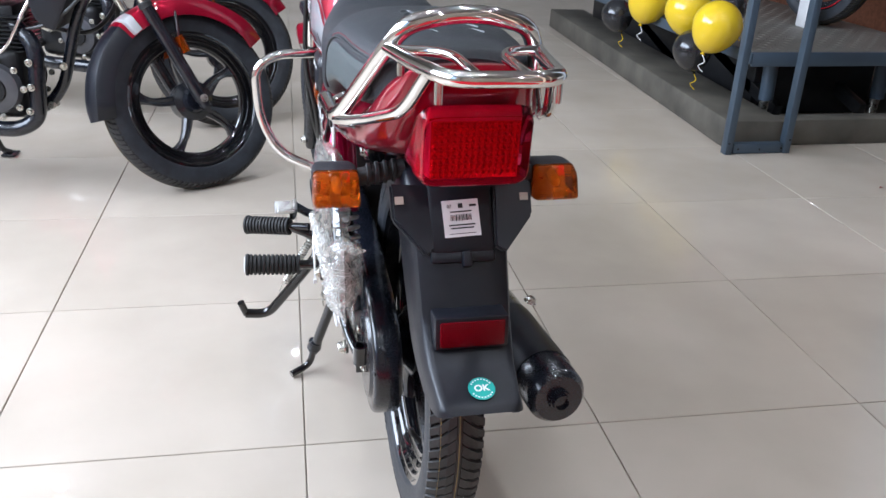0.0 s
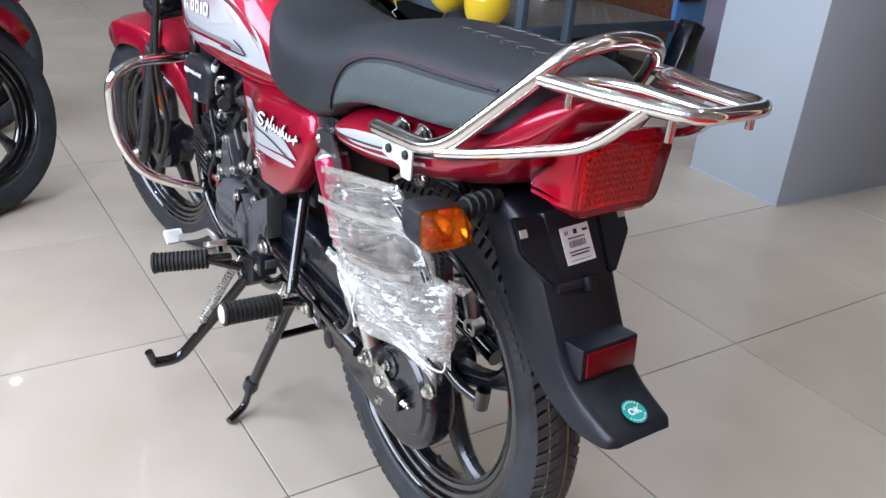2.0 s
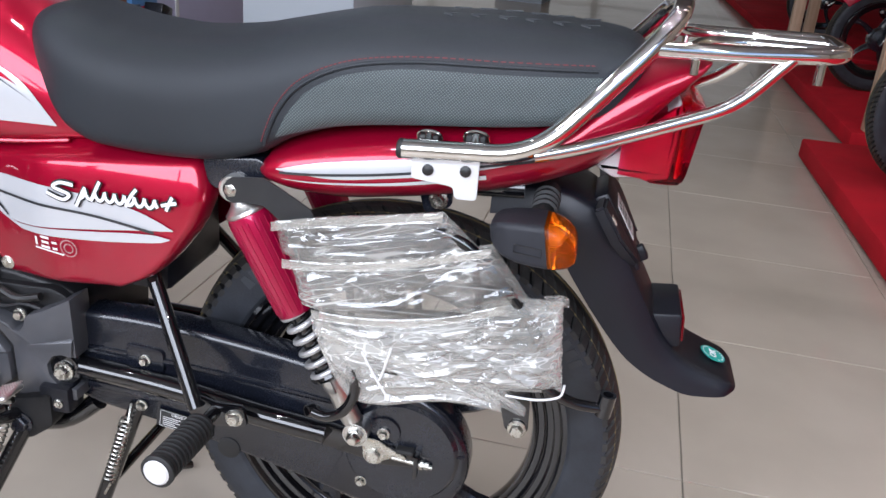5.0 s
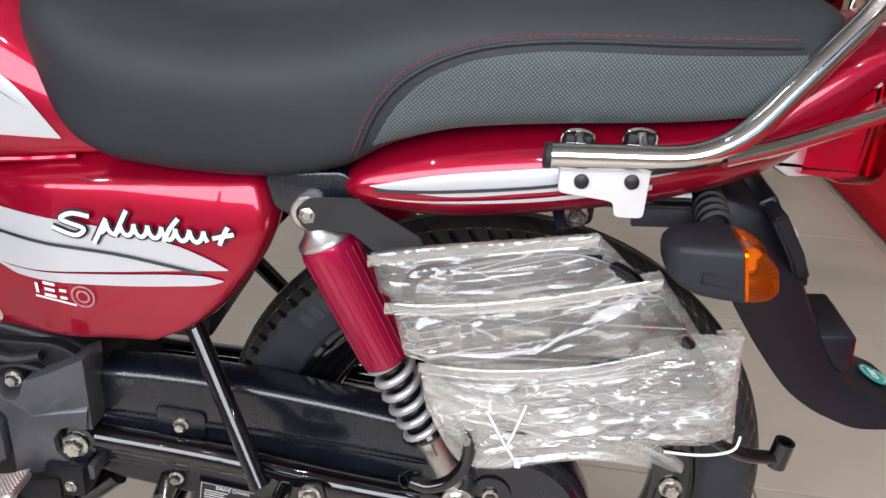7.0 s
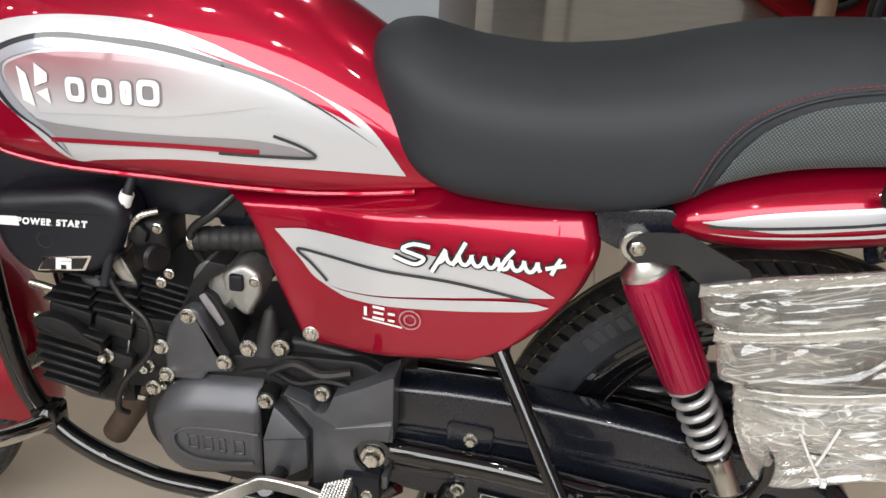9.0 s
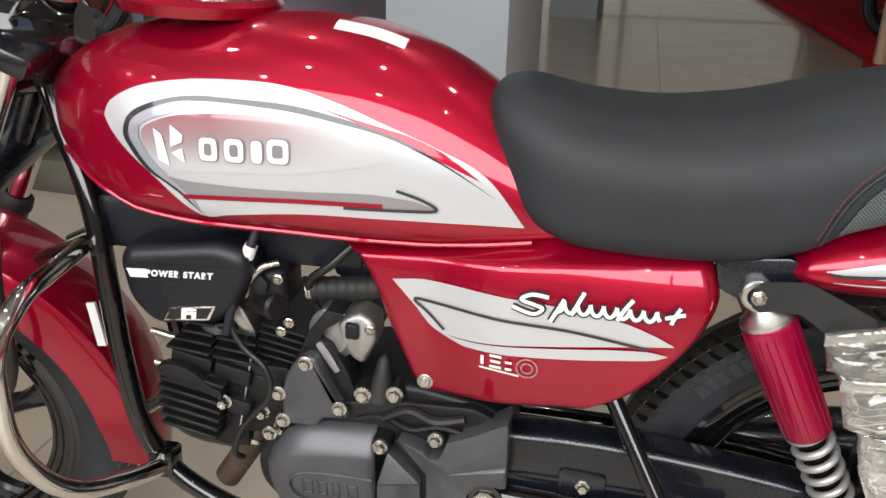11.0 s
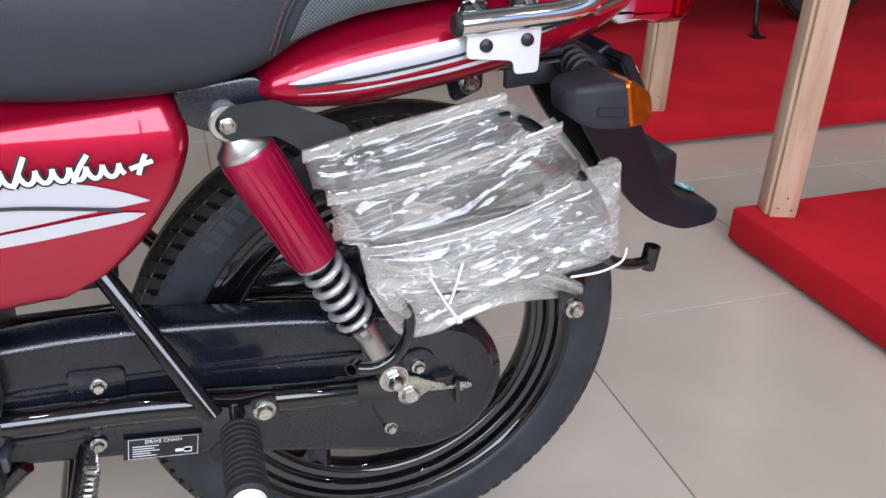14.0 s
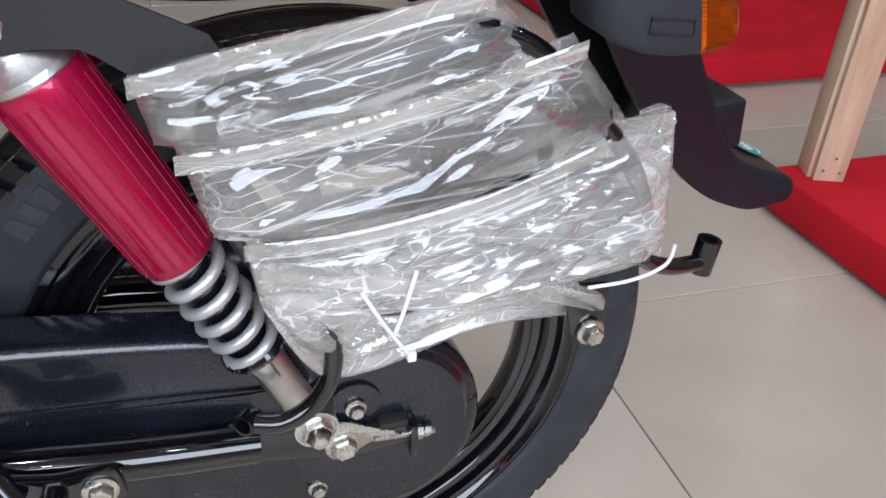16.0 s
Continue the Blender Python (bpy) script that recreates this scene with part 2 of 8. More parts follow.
def floor_tile():
    m, nt, links, b = nodes_of("polished_vitrified_tile")
    tc = nt.new("ShaderNodeTexCoord")
    geo = nt.new("ShaderNodeNewGeometry")
    oi = nt.new("ShaderNodeObjectInfo")
    n = nt.new("ShaderNodeTexNoise")
    n.inputs["Scale"].default_value, n.inputs["Detail"].default_value = 3.0, 8
    links.new(geo.outputs["Position"], n.inputs["Vector"])
    add = nt.new("ShaderNodeMath")
    add.operation = "MULTIPLY_ADD"
    add.inputs[1].default_value, add.inputs[2].default_value = 0.22, 0.0
    links.new(oi.outputs["Random"], add.inputs[0])
    ad2 = nt.new("ShaderNodeMath")
    links.new(add.outputs[0], ad2.inputs[0])
    links.new(n.outputs[0], ad2.inputs[1])
    links.new(ramp(nt, links, ad2.outputs[0], [(0.35, (0.428, 0.371, 0.302)), (0.85, (0.511, 0.446, 0.370))]), b.inputs["Base Color"])
    sm = nt.new("ShaderNodeTexNoise")
    sm.inputs["Scale"].default_value, sm.inputs["Detail"].default_value = 14, 5
    links.new(geo.outputs["Position"], sm.inputs["Vector"])
    mr = nt.new("ShaderNodeMapRange")
    mr.inputs[1].default_value, mr.inputs[2].default_value, mr.inputs[3].default_value, mr.inputs[4].default_value = 0.35, 0.7, 0.24, 0.265
    links.new(sm.outputs[0], mr.inputs[0])
    links.new(mr.outputs[0], b.inputs["Roughness"])
    b.inputs["Specular IOR Level"].default_value = 0.26
    b.inputs["Coat Weight"].default_value, b.inputs["Coat Roughness"].default_value = 0.22, 0.02
    return m


def wood(name, a, c, axis=2):
    m, nt, links, b = nodes_of(name)
    tc = nt.new("ShaderNodeTexCoord")
    mp = nt.new("ShaderNodeMapping")
    s = [14, 14, 14]
    s[axis] = 1.1
    mp.inputs["Scale"].default_value = s
    links.new(tc.outputs["Object"], mp.inputs["Vector"])
    n = nt.new("ShaderNodeTexNoise")
    n.inputs["Scale"].default_value, n.inputs["Detail"].default_value, n.inputs["Distortion"].default_value = 2.2, 8, 0.9
    links.new(mp.outputs[0], n.inputs["Vector"])
    links.new(ramp(nt, links, n.outputs[0], [(0.32, a), (0.68, c)]), b.inputs["Base Color"])
    bp = nt.new("ShaderNodeBump")
    bp.inputs["Strength"].default_value, bp.inputs["Distance"].default_value = 0.2, 0.001
    links.new(n.outputs[0], bp.inputs["Height"])
    links.new(bp.outputs[0], b.inputs["Normal"])
    b.inputs["Roughness"].default_value = 0.5
    return m


CLOTH = mesh_cloth()
LENS_RED = lens("red_lamp_lens", (0.74, 0.004, 0.034), 0.98, "XZ", 60, 0.06, 0.0)
LENS_RIBS = lens("ribbed_red_reflector", (0.85, 0.06, 0.12), 0.0, "X", 42, 0.3, 0.85)
LENS_REFLECTOR = lens("red_reflector", (0.15, 0.001, 0.006), 0.2, "XZ", 110, 0.15)
LENS_AMBER = lens("amber_lens", (0.95, 0.18, 0.003), 0.90, "Z", 120, 0.18)
FILM = film("clear_wrapping_film")
FILM_FOLDED = film("folded_wrapping_film", 0.23, 0.22, 0.6)
TILE = floor_tile()
GROUT = mat("grout", (0.31, 0.28, 0.235), 0.8)
PILLAR = mat("pale_grey_wall_paint", (0.38, 0.415, 0.455), 0.45, 0, 0, 0.04, 2)
WALL = mat("cream_wall_paint", (0.58, 0.55, 0.50), 0.6, 0, 0, 0.05, 1.5)
WALL_DARK = mat("brown_wall_panel", (0.27, 0.23, 0.175), 0.5, 0, 0, 0.15, 1.2)
CEIL = mat("grey_ceiling_board", (0.20, 0.20, 0.195), 0.7, 0, 0, 0.04, 1.0)
CARPET = mat("red_carpet", (0.50, 0.012, 0.022), 0.92, 0, 0, 0.16, 5, 1.0, 700, spec=0.15)
PINE = wood("planed_pine", (0.46, 0.30, 0.19), (0.66, 0.48, 0.34))
BROWN_WOOD = wood("brown_laminate", (0.12, 0.042, 0.022), (0.22, 0.085, 0.045), 0)
CONCRETE = mat("grey_cement", (0.088, 0.079, 0.063), 0.75, 0, 0, 0.4, 5, 0.6, 120)
BLUE_STEEL = mat("blue_grey_steel", (0.06, 0.085, 0.115), 0.45, 0.2, 0.1, 0.12, 6, 0.2, 300)
CHECKER = mat("checker_plate", (0.18, 0.172, 0.152), 0.5, 0.4, 0, 0.15, 10, 0.2, 200)
YELLOW_B = mat("yellow_balloon", (0.72, 0.50, 0.012), 0.18, 0, 0.4, 0.06, 6)
BLACK_B = mat("black_balloon", (0.018, 0.018, 0.02), 0.16, 0, 0.4, 0.1, 6)
POSTER_BLUE = mat("blue_poster", (0.10, 0.26, 0.55), 0.35, 0, 0.3, 0.2, 3)
POSTER_LILAC = mat("lilac_panel", (0.44, 0.41, 0.55), 0.4, 0, 0.1, 0.08, 2)
DOWNLIGHT = glow("lamp_disc", (1.0, 0.98, 0.95), 430.0)
# glow outside the added far glass front, for brighter floor reflections
UNSEEN_DAY = glow("unseen_daylight_glow", (0.98, 0.97, 0.90), 0.23)
# ---- building tools ----
ORG = {}


def thing(name, at, label, category, group="", kind=""):
    ob = new(name)
    ob.empty_display_size = 0.1
    ob.location = at
    ORG[ob.name] = Vector(at)
    return tagged(ob, label, category, group, kind)


def part(name, bm, material, parent=None, label="", sharp=38.0, recalc=True):
    """Links a bmesh, given in world places, as one mesh object under a thing or a part."""
    o = ORG[parent.name] if parent else Vector((0, 0, 0))
    bmesh.ops.translate(bm, verts=bm.verts, vec=-o)
    if recalc:
        bmesh.ops.recalc_face_normals(bm, faces=bm.faces)
    lim = radians(sharp)
    for f in bm.faces:
        f.smooth = sharp > 0
    if sharp > 0:
        for e in bm.edges:
            if len(e.link_faces) == 2 and e.calc_face_angle(0) > lim:
                e.smooth = False
    me = bpy.data.meshes.new(name)
    bm.to_mesh(me)
    bm.free()
    for m in material if isinstance(material, (list, tuple)) else (material,):
        me.materials.append(m)
    ob = new(name, me)
    if parent:
        ob.parent = parent
    ORG[ob.name] = o
    if label:
        ob["label"] = label
    return ob


def single(name, bm, material, label, category, group="", kind="", at=None, sharp=38.0):
    ob = part(name, bm, material, None, "", sharp)
    if at is not None:
        ob.data.transform(Matrix.Translation(-Vector(at)))
        ob.location = at
    return tagged(ob, label, category, group, kind)


def V(*a):
    return Vector(a)


def curve_points(pts, n=6, closed=False):
    """A smooth run through the given points."""
    p = [Vector(q) for q in pts]
    if len(p) < 3 or n < 2:
        return p
    out, m = [], len(p)
    for i in range(m if closed else m - 1):
        a, b, c, d = (p[(i + k) % m] if closed else p[min(max(i + k, 0), m - 1)] for k in (-1, 0, 1, 2))
        for j in range(n):
            t = j / n
            out.append(0.5 * (2 * b + (c - a) * t + (2 * a - 5 * b + 4 * c - d) * t * t + (3 * b - a - 3 * c + d) * t ** 3))
    if not closed:
        out.append(p[-1])
    return out


def rounded(pts, r=0.03, n=5, closed=False):
    """Straight runs with rounded bends, as bent tube has."""
    p = [Vector(q) for q in pts]
    out = [] if closed else [p[0]]
    m = len(p)
    for i in (range(m) if closed else range(1, m - 1)):
        a, b, c = p[i - 1], p[i], p[(i + 1) % m]
        d0, d1 = (a - b), (c - b)
        k = min(r, d0.length * 0.48, d1.length * 0.48)
        s, e = b + d0.normalized() * k, b + d1.normalized() * k
        for j in range(n + 1):
            t = j / n
            out.append(s * (1 - t) ** 2 + b * 2 * t * (1 - t) + e * t * t)
    if not closed:
        out.append(p[-1])
    return out


def tube(pts, r, seg=12, closed=False, bm=None, caps=True):
    """A round bar along a run of points; r is one radius or one for each point."""
    bm = bm or bmesh.new()
    p = [Vector(q) for q in pts]
    n = len(p)
    rs = r if isinstance(r, (list, tuple)) else [r] * n
    tan = []
    for i in range(n):
        a, b = (p[i - 1], p[(i + 1) % n]) if closed else (p[max(i - 1, 0)], p[min(i + 1, n - 1)])
        tan.append((b - a).normalized())
    u = tan[0].orthogonal().normalized()
    rings = []
    for i in range(n):
        u = (u - tan[i] * u.dot(tan[i])).normalized()
        w = tan[i].cross(u)
        rings.append([bm.verts.new(p[i] + (u * math.cos(a) + w * math.sin(a)) * rs[i]) for a in (2 * math.pi * k / seg for k in range(seg))])
    last = n if closed else n - 1
    for i in range(last):
        a, b = rings[i], rings[(i + 1) % n]
        sh = 0
        if closed and i == n - 1:
            sh = min(range(seg), key=lambda s: (a[0].co - b[s].co).length)
        for k in range(seg):
            bm.faces.new((a[k], a[(k + 1) % seg], b[(k + 1 + sh) % seg], b[(k + sh) % seg]))
    if caps and not closed:
        bm.faces.new(rings[0][::-1])
        bm.faces.new(rings[-1])
    return bm


def lathe(profile, centre, axis, seg=32, bm=None, closed=False):
    """Turns (along, radius) pairs about an axis through centre."""
    bm = bm or bmesh.new()
    ax = Vector(axis).normalized()
    u = ax.orthogonal().normalized()
    w = ax.cross(u)
    c = Vector(centre)
    rings = []
    for al, r in profile:
        if r < 1e-6:
            rings.append([bm.verts.new(c + ax * al)])
        else:
            rings.append([bm.verts.new(c + ax * al + (u * math.cos(t) + w * math.sin(t)) * r) for t in (2 * math.pi * k / seg for k in range(seg))])
    pairs = list(zip(rings[:-1], rings[1:])) + ([(rings[-1], rings[0])] if closed else [])
    for a, b in pairs:
        for k in range(seg):
            q = (k + 1) % seg
            if len(a) == 1 and len(b) == 1:
                continue
            if len(a) == 1:
                bm.faces.new((a[0], b[q], b[k]))
            elif len(b) == 1:
                bm.faces.new((a[k], a[q], b[0]))
            else:
                bm.faces.new((a[k], a[q], b[q], b[k]))
    return bm


def box(lo, hi, bevel=0.0, bm=None, m=None, seg=2):
    t = bmesh.new()
    bmesh.ops.create_cube(t, size=1)
    lo, hi = Vector(lo), Vector(hi)
    for v in t.verts:
        v.co = Vector(((lo[i] + hi[i]) / 2 + v.co[i] * (hi[i] - lo[i]) for i in range(3)))
    if bevel:
        bmesh.ops.bevel(t, geom=t.edges[:], offset=bevel, segments=seg, affect="EDGES", profile=0.5)
    if m is not None:
        bmesh.ops.transform(t, matrix=m, verts=t.verts)
    return join(bm, t)


def join(bm, t):
    if bm is None:
        return t
    me = bpy.data.meshes.new("tmp")
    t.to_mesh(me)
    t.free()
    bm.from_mesh(me)
    bpy.data.meshes.remove(me)
    return bm


def slab(outline, x0, x1, bevel=0.003, bm=None, seg=2):
    """A flat outline in (y, z), thick from x0 to x1, with softened edges."""
    t = bmesh.new()
    a = [t.verts.new((x0, y, z)) for y, z in outline]
    b = [t.verts.new((x1, y, z)) for y, z in outline]
    n = len(a)
    t.faces.new(a[::-1])
    t.faces.new(b)
    for i in range(n):
        t.faces.new((a[i], a[(i + 1) % n], b[(i + 1) % n], b[i]))
    bmesh.ops.recalc_face_normals(t, faces=t.faces)
    if bevel:
        rim = [e for e in t.edges if abs(e.verts[0].co.x - e.verts[1].co.x) < 1e-6]
        bmesh.ops.bevel(t, geom=rim, offset=bevel, segments=seg, affect="EDGES", profile=0.5)
    return join(bm, t)


def flat2(pts, n=4, closed=True):
    """Rounds an outline of (a, b) pairs."""
    return [(p.x, p.y) for p in curve_points([(a, b, 0) for a, b in pts], n, closed)]


def soften(pts, r=0.012, n=4):
    return [(p.x, p.y) for p in rounded([(a, b, 0) for a, b in pts], r, n, True)]


def bolt(at, axis, r=0.008, h=0.007, washer=True, bm=None):
    """A hexagon flange bolt head that stands out along its axis."""
    ax = Vector(axis).normalized()
    bm = bm or bmesh.new()
    if washer:
        lathe([(0, 0), (0, r * 1.35), (0.0022, r * 1.35), (0.003, r * 1.1), (0.003, 0)], at, ax, 18, bm)
    lathe([(0.0025, r), (h * 0.8, r), (h, r * 0.82), (h, r * 0.4), (h * 0.8, 0)], at, ax, 6, bm)
    return bm


def flip(bm):
    for v in bm.verts:
        v.co.x = -v.co.x
    return bm


def ease(xs, ys, x):
    """Smooth interpolation through stations (xs rising)."""
    if x <= xs[0]:
        return ys[0]
    if x >= xs[-1]:
        return ys[-1]
    i = max(k for k in range(len(xs)) if xs[k] <= x)
    i = min(i, len(xs) - 2)
    h = xs[i + 1] - xs[i]
    t = (x - xs[i]) / h

    def slope(k):
        if k == 0 or k == len(xs) - 1:
            j = max(k - 1, 0)
            return (ys[j + 1] - ys[j]) / (xs[j + 1] - xs[j])
        a, b = (ys[k] - ys[k - 1]) / (xs[k] - xs[k - 1]), (ys[k + 1] - ys[k]) / (xs[k + 1] - xs[k])
        return 0 if a * b <= 0 else 2 * a * b / (a + b)
    m0, m1 = slope(i) * h, slope(i + 1) * h
    return ys[i] * (2 * t ** 3 - 3 * t * t + 1) + m0 * (t ** 3 - 2 * t * t + t) + ys[i + 1] * (3 * t * t - 2 * t ** 3) + m1 * (t ** 3 - t * t)


class Hull:
    """A body that is alike on both sides: stations (y, bottom, waist, top, half width) and how square it is above and below."""

    def __init__(self, stations, nt=2.4, nb=3.0):
        st = sorted(stations)
        self.ys = [s[0] for s in st]
        self.c = [[s[k] for s in st] for k in range(1, 5)]
        self.nt, self.nb = nt, nb

    def at(self, y):
        return [ease(self.ys, c, y) for c in self.c]

    def side(self, y, z):
        """Half width at a height."""
        zb, zm, zt, w = self.at(y)
        if z >= zm:
            t, n = min((z - zm) / max(zt - zm, 1e-4), 1), self.nt
        else:
            t, n = min((zm - z) / max(zm - zb, 1e-4), 1), self.nb
        return w * max(0.0, 1 - t ** n) ** (1 / n)

    def mesh(self, ny=60, na=40):
        bm = bmesh.new()
        rings = []
        for i in range(ny + 1):
            y = self.ys[0] + (self.ys[-1] - self.ys[0]) * (0.5 - 0.5 * math.cos(math.pi * i / ny))
            zb, zm, zt, w = self.at(y)
            ring = []
            for k in range(na):
                a = 2 * math.pi * k / na
                c, s = math.cos(a), math.sin(a)
                n = self.nt if s >= 0 else self.nb
                x = w * math.copysign(abs(c) ** (2 / n), c)
                z = zm + (zt - zm if s >= 0 else zm - zb) * math.copysign(abs(s) ** (2 / n), s)
                ring.append(bm.verts.new((x, y, z)))
            rings.append(ring)
        for a, b in zip(rings, rings[1:]):
            for k in range(na):
                bm.faces.new((a[k], a[(k + 1) % na], b[(k + 1) % na], b[k]))
        bm.faces.new(rings[0][::-1])
        bm.faces.new(rings[-1])
        return bm


def decal(surface, upper, lower, lift=0.0012, ny=40, nz=8, bm=None):
    """A thin skin on the left side of a surface, between two lines of (y, z) that run the same way."""
    bm = bm or bmesh.new()
    up, lo = sorted(upper), sorted(lower)
    y0, y1 = max(up[0][0], lo[0][0]), min(up[-1][0], lo[-1][0])
    grid = []
    for i in range(ny + 1):
        y = y0 + (y1 - y0) * i / ny
        a = ease([p[0] for p in lo], [p[1] for p in lo], y)
        b = ease([p[0] for p in up], [p[1] for p in up], y)
        b = max(b, a + 0.0002)
        grid.append([bm.verts.new((-surface(y, a + (b - a) * k / nz) - lift, y, a + (b - a) * k / nz)) for k in range(nz + 1)])
    for p, q in zip(grid, grid[1:]):
        for k in range(nz):
            bm.faces.new((p[k], q[k], q[k + 1], p[k + 1]))
    return bm


def blade(surface, upper, lower, lift=0.002, n=10, nz=14, bm=None):
    """A thin skin on the left side of a surface, lofted between two lines of (y, z) that start and end together."""
    bm = bm or bmesh.new()

    def even(pts, m):
        p = curve_points([(0, y, z) for y, z in pts], n)
        d = [0.0]
        for a, b in zip(p, p[1:]):
            d.append(d[-1] + (b - a).length)
        out, k = [], 0
        for i in range(m + 1):
            w = d[-1] * i / m
            while k < len(p) - 2 and d[k + 1] < w:
                k += 1
            out.append(p[k].lerp(p[k + 1], min(1, (w - d[k]) / max(d[k + 1] - d[k], 1e-9))))
        return out
    m = 90
    grid = []
    for a, b in zip(even(lower, m), even(upper, m)):
        col = []
        for k in range(nz + 1):
            q = a.lerp(b, k / nz)
            col.append(bm.verts.new((-surface(q.y, q.z) - lift, q.y, q.z)))
        grid.append(col)
    for p, q in zip(grid, grid[1:]):
        for k in range(nz):
            bm.faces.new((p[k], q[k], q[k + 1], p[k + 1]))
    return bm


def stroke(surface, pts, width, lift=0.0016, bm=None, n=6, taper=False):
    """A painted line on the left side of a surface through (y, z) points."""
    bm = bm or bmesh.new()
    p = curve_points([(0, y, z) for y, z in pts], n)
    rows = []
    for i, q in enumerate(p):
        d = (p[min(i + 1, len(p) - 1)] - p[max(i - 1, 0)]).normalized()
        s = V(0, -d.z, d.y) * width * 0.5 * ((1 - i / len(p)) if taper else 1)
        rows.append([bm.verts.new((-surface(r.y, r.z) - lift, r.y, r.z)) for r in (q - s, q, q + s)])
    for a, b in zip(rows, rows[1:]):
        for k in range(2):
            bm.faces.new((a[k], b[k], b[k + 1], a[k + 1]))
    return bm


def patch(surface, outline, lift=0.002, bm=None):
    """A small flat shape on the left side of a surface."""
    bm = bm or bmesh.new()
    bm.faces.new([bm.verts.new((-surface(y, z) - lift, y, z)) for y, z in outline])
    return bm


def text_mesh(body, size, m, bold=0.0, width=1.0):
    """Lettering as a mesh, laid by the matrix m."""
    c = bpy.data.curves.new("txt", "FONT")
    c.body, c.size, c.align_x, c.align_y, c.extrude, c.offset = body, size, "CENTER", "CENTER", 0.0002, bold
    c.space_character = width
    o = bpy.data.objects.new("txt", c)
    me = o.to_mesh()
    bm = bmesh.new()
    bm.from_mesh(me)
    o.to_mesh_clear()
    bpy.data.objects.remove(o)
    bpy.data.curves.remove(c)
    bmesh.ops.transform(bm, matrix=m, verts=bm.verts)
    return bm


LEFT = Matrix(((0, 0, -1, 0), (-1, 0, 0, 0), (0, 1, 0, 0), (0, 0, 0, 1)))  # reads from the left side of a machine that faces +y
# ---- the showroom ----
X0, X1, Y0, Y1, H = ROOM
GRID = -1.6  # the building's turn against the motorcycle, in degrees
TILE_SIZE, TILE_AT = 0.612, V(-0.183, 0.163, 0)
TURN_ROOM = Matrix.Rotation(radians(GRID), 4, "Z")

bm = box((X0, Y0, -0.06), (X1, Y1, -0.006))
floor = single("floor", bm, GROUT, "", "floor", kind="structure")

wt = 0.15


def wall(name, lo, hi, material):
    return single(name, box(lo, hi), material, "", "wall", kind="structure")


wall("wall_north", (X0, Y1, 0), (X1, Y1 + wt, H), WALL)
# an unseen wide glass front at the far end, added to brighten floor reflections
wall("wall_east_south", (X1, Y0 - wt, 0), (X1 + wt, -3.6, H), WALL_DARK)
wall("wall_east_north", (X1, 7.6, 0), (X1 + wt, Y1 + wt, H), WALL_DARK)
wall("wall_east_head", (X1, -3.6, 2.9), (X1 + wt, 7.6, H), WALL_DARK)
wall("wall_east_sill", (X1, -3.6, 0), (X1 + wt, 7.6, 0.12), WALL_DARK)
bm = bmesh.new()
for y in (-3.5, 0.2, 3.8, 7.5):
    box((X1 + 0.03, y - 0.06, 0.12), (X1 + 0.10, y + 0.06, 2.9), 0, bm)
box((X1 + 0.035, -3.44, 0.95), (X1 + 0.095, 7.44, 1.02), 0, bm)
single("far_unseen_window", bm, WALL_DARK, "", "window", kind="structure")
single("backdrop", box((X1 + 0.6, -4.4, 0.0), (X1 + 0.64, 8.4, 3.2)), UNSEEN_DAY, "", "backdrop", kind="structure")
# the street wall has a high glazed opening
wall("wall_south", (X0, Y0 - wt, 0), (X1, Y0, H), WALL_DARK)
wall("wall_west_south", (X0 - wt, Y0 - wt, 0), (X0, -2.8, H), WALL)
wall("wall_west_north", (X0 - wt, 4.0, 0), (X0, Y1 + wt, H), WALL)
wall("wall_west_sill", (X0 - wt, -2.8, 0), (X0, 4.0, 1.25), WALL)
wall("wall_west_head", (X0 - wt, -2.8, 3.15), (X0, 4.0, H), WALL)

bm = bmesh.new()
for i in range(6):
    y = -2.8 + 6.8 * i / 5
    box((X0 - 0.1, y - 0.03, 1.25), (X0 - 0.04, y + 0.03, 3.15), 0, bm)
single("window_1", bm, BLUE_STEEL, "", "window", kind="structure")
# ceiling with boards, one mesh
single("ceiling", box((X0, Y0, H), (X1, Y1, H + 0.1)), CEIL, "", "ceiling", kind="structure")

# downlights: a ring and a bright disc each
lamp = thing("ceiling_light", (0, 0, H), "round recessed white ceiling downlight, switched on", "ceiling light", "ceiling downlights")
part("frame", lathe([(0, 0.066), (-0.012, 0.066), (-0.014, 0.058), (0, 0.034)], (0, 0, H), (0, 0, 1), 24), CEIL, lamp)
part("diffuser", lathe([(-0.006, 0.034), (-0.008, 0.0)], (0, 0, H), (0, 0, 1), 24), DOWNLIGHT, lamp)
LAMPS = ((-0.5, 0.26), (1.36, 0.2), (-0.5, 2.1), (1.36, 2.1), (-0.07, 5.88), (-1.88, 4.21), (8.8, 2.1), (10.7, 2.05), (12.75, 2.05), (14.6, 2.0),
         (11.1, 3.92), (12.97, 3.90), (15.0, 3.85), (16.0, 3.52), (12.9, 5.7), (15.0, 5.6), (15.9, 5.25),
         (-2.36, 0.3), (-2.36, 2.1), (-4.2, 0.3), (-4.2, 2.1), (-2.36, -1.6), (-4.2, -1.6), (-0.5, -1.6), (-0.5, -3.4), (-2.36, -3.4), (-4.2, 3.9), (-2.36, 3.9), (-4.2, 5.7), (1.36, -1.6), (1.36, -3.4), (2.9, 0.7), (0.43, 1.2), (0.43, -0.7), (-1.43, 1.2), (-1.43, -0.7), (-3.3, 1.2), (-3.3, -0.7))
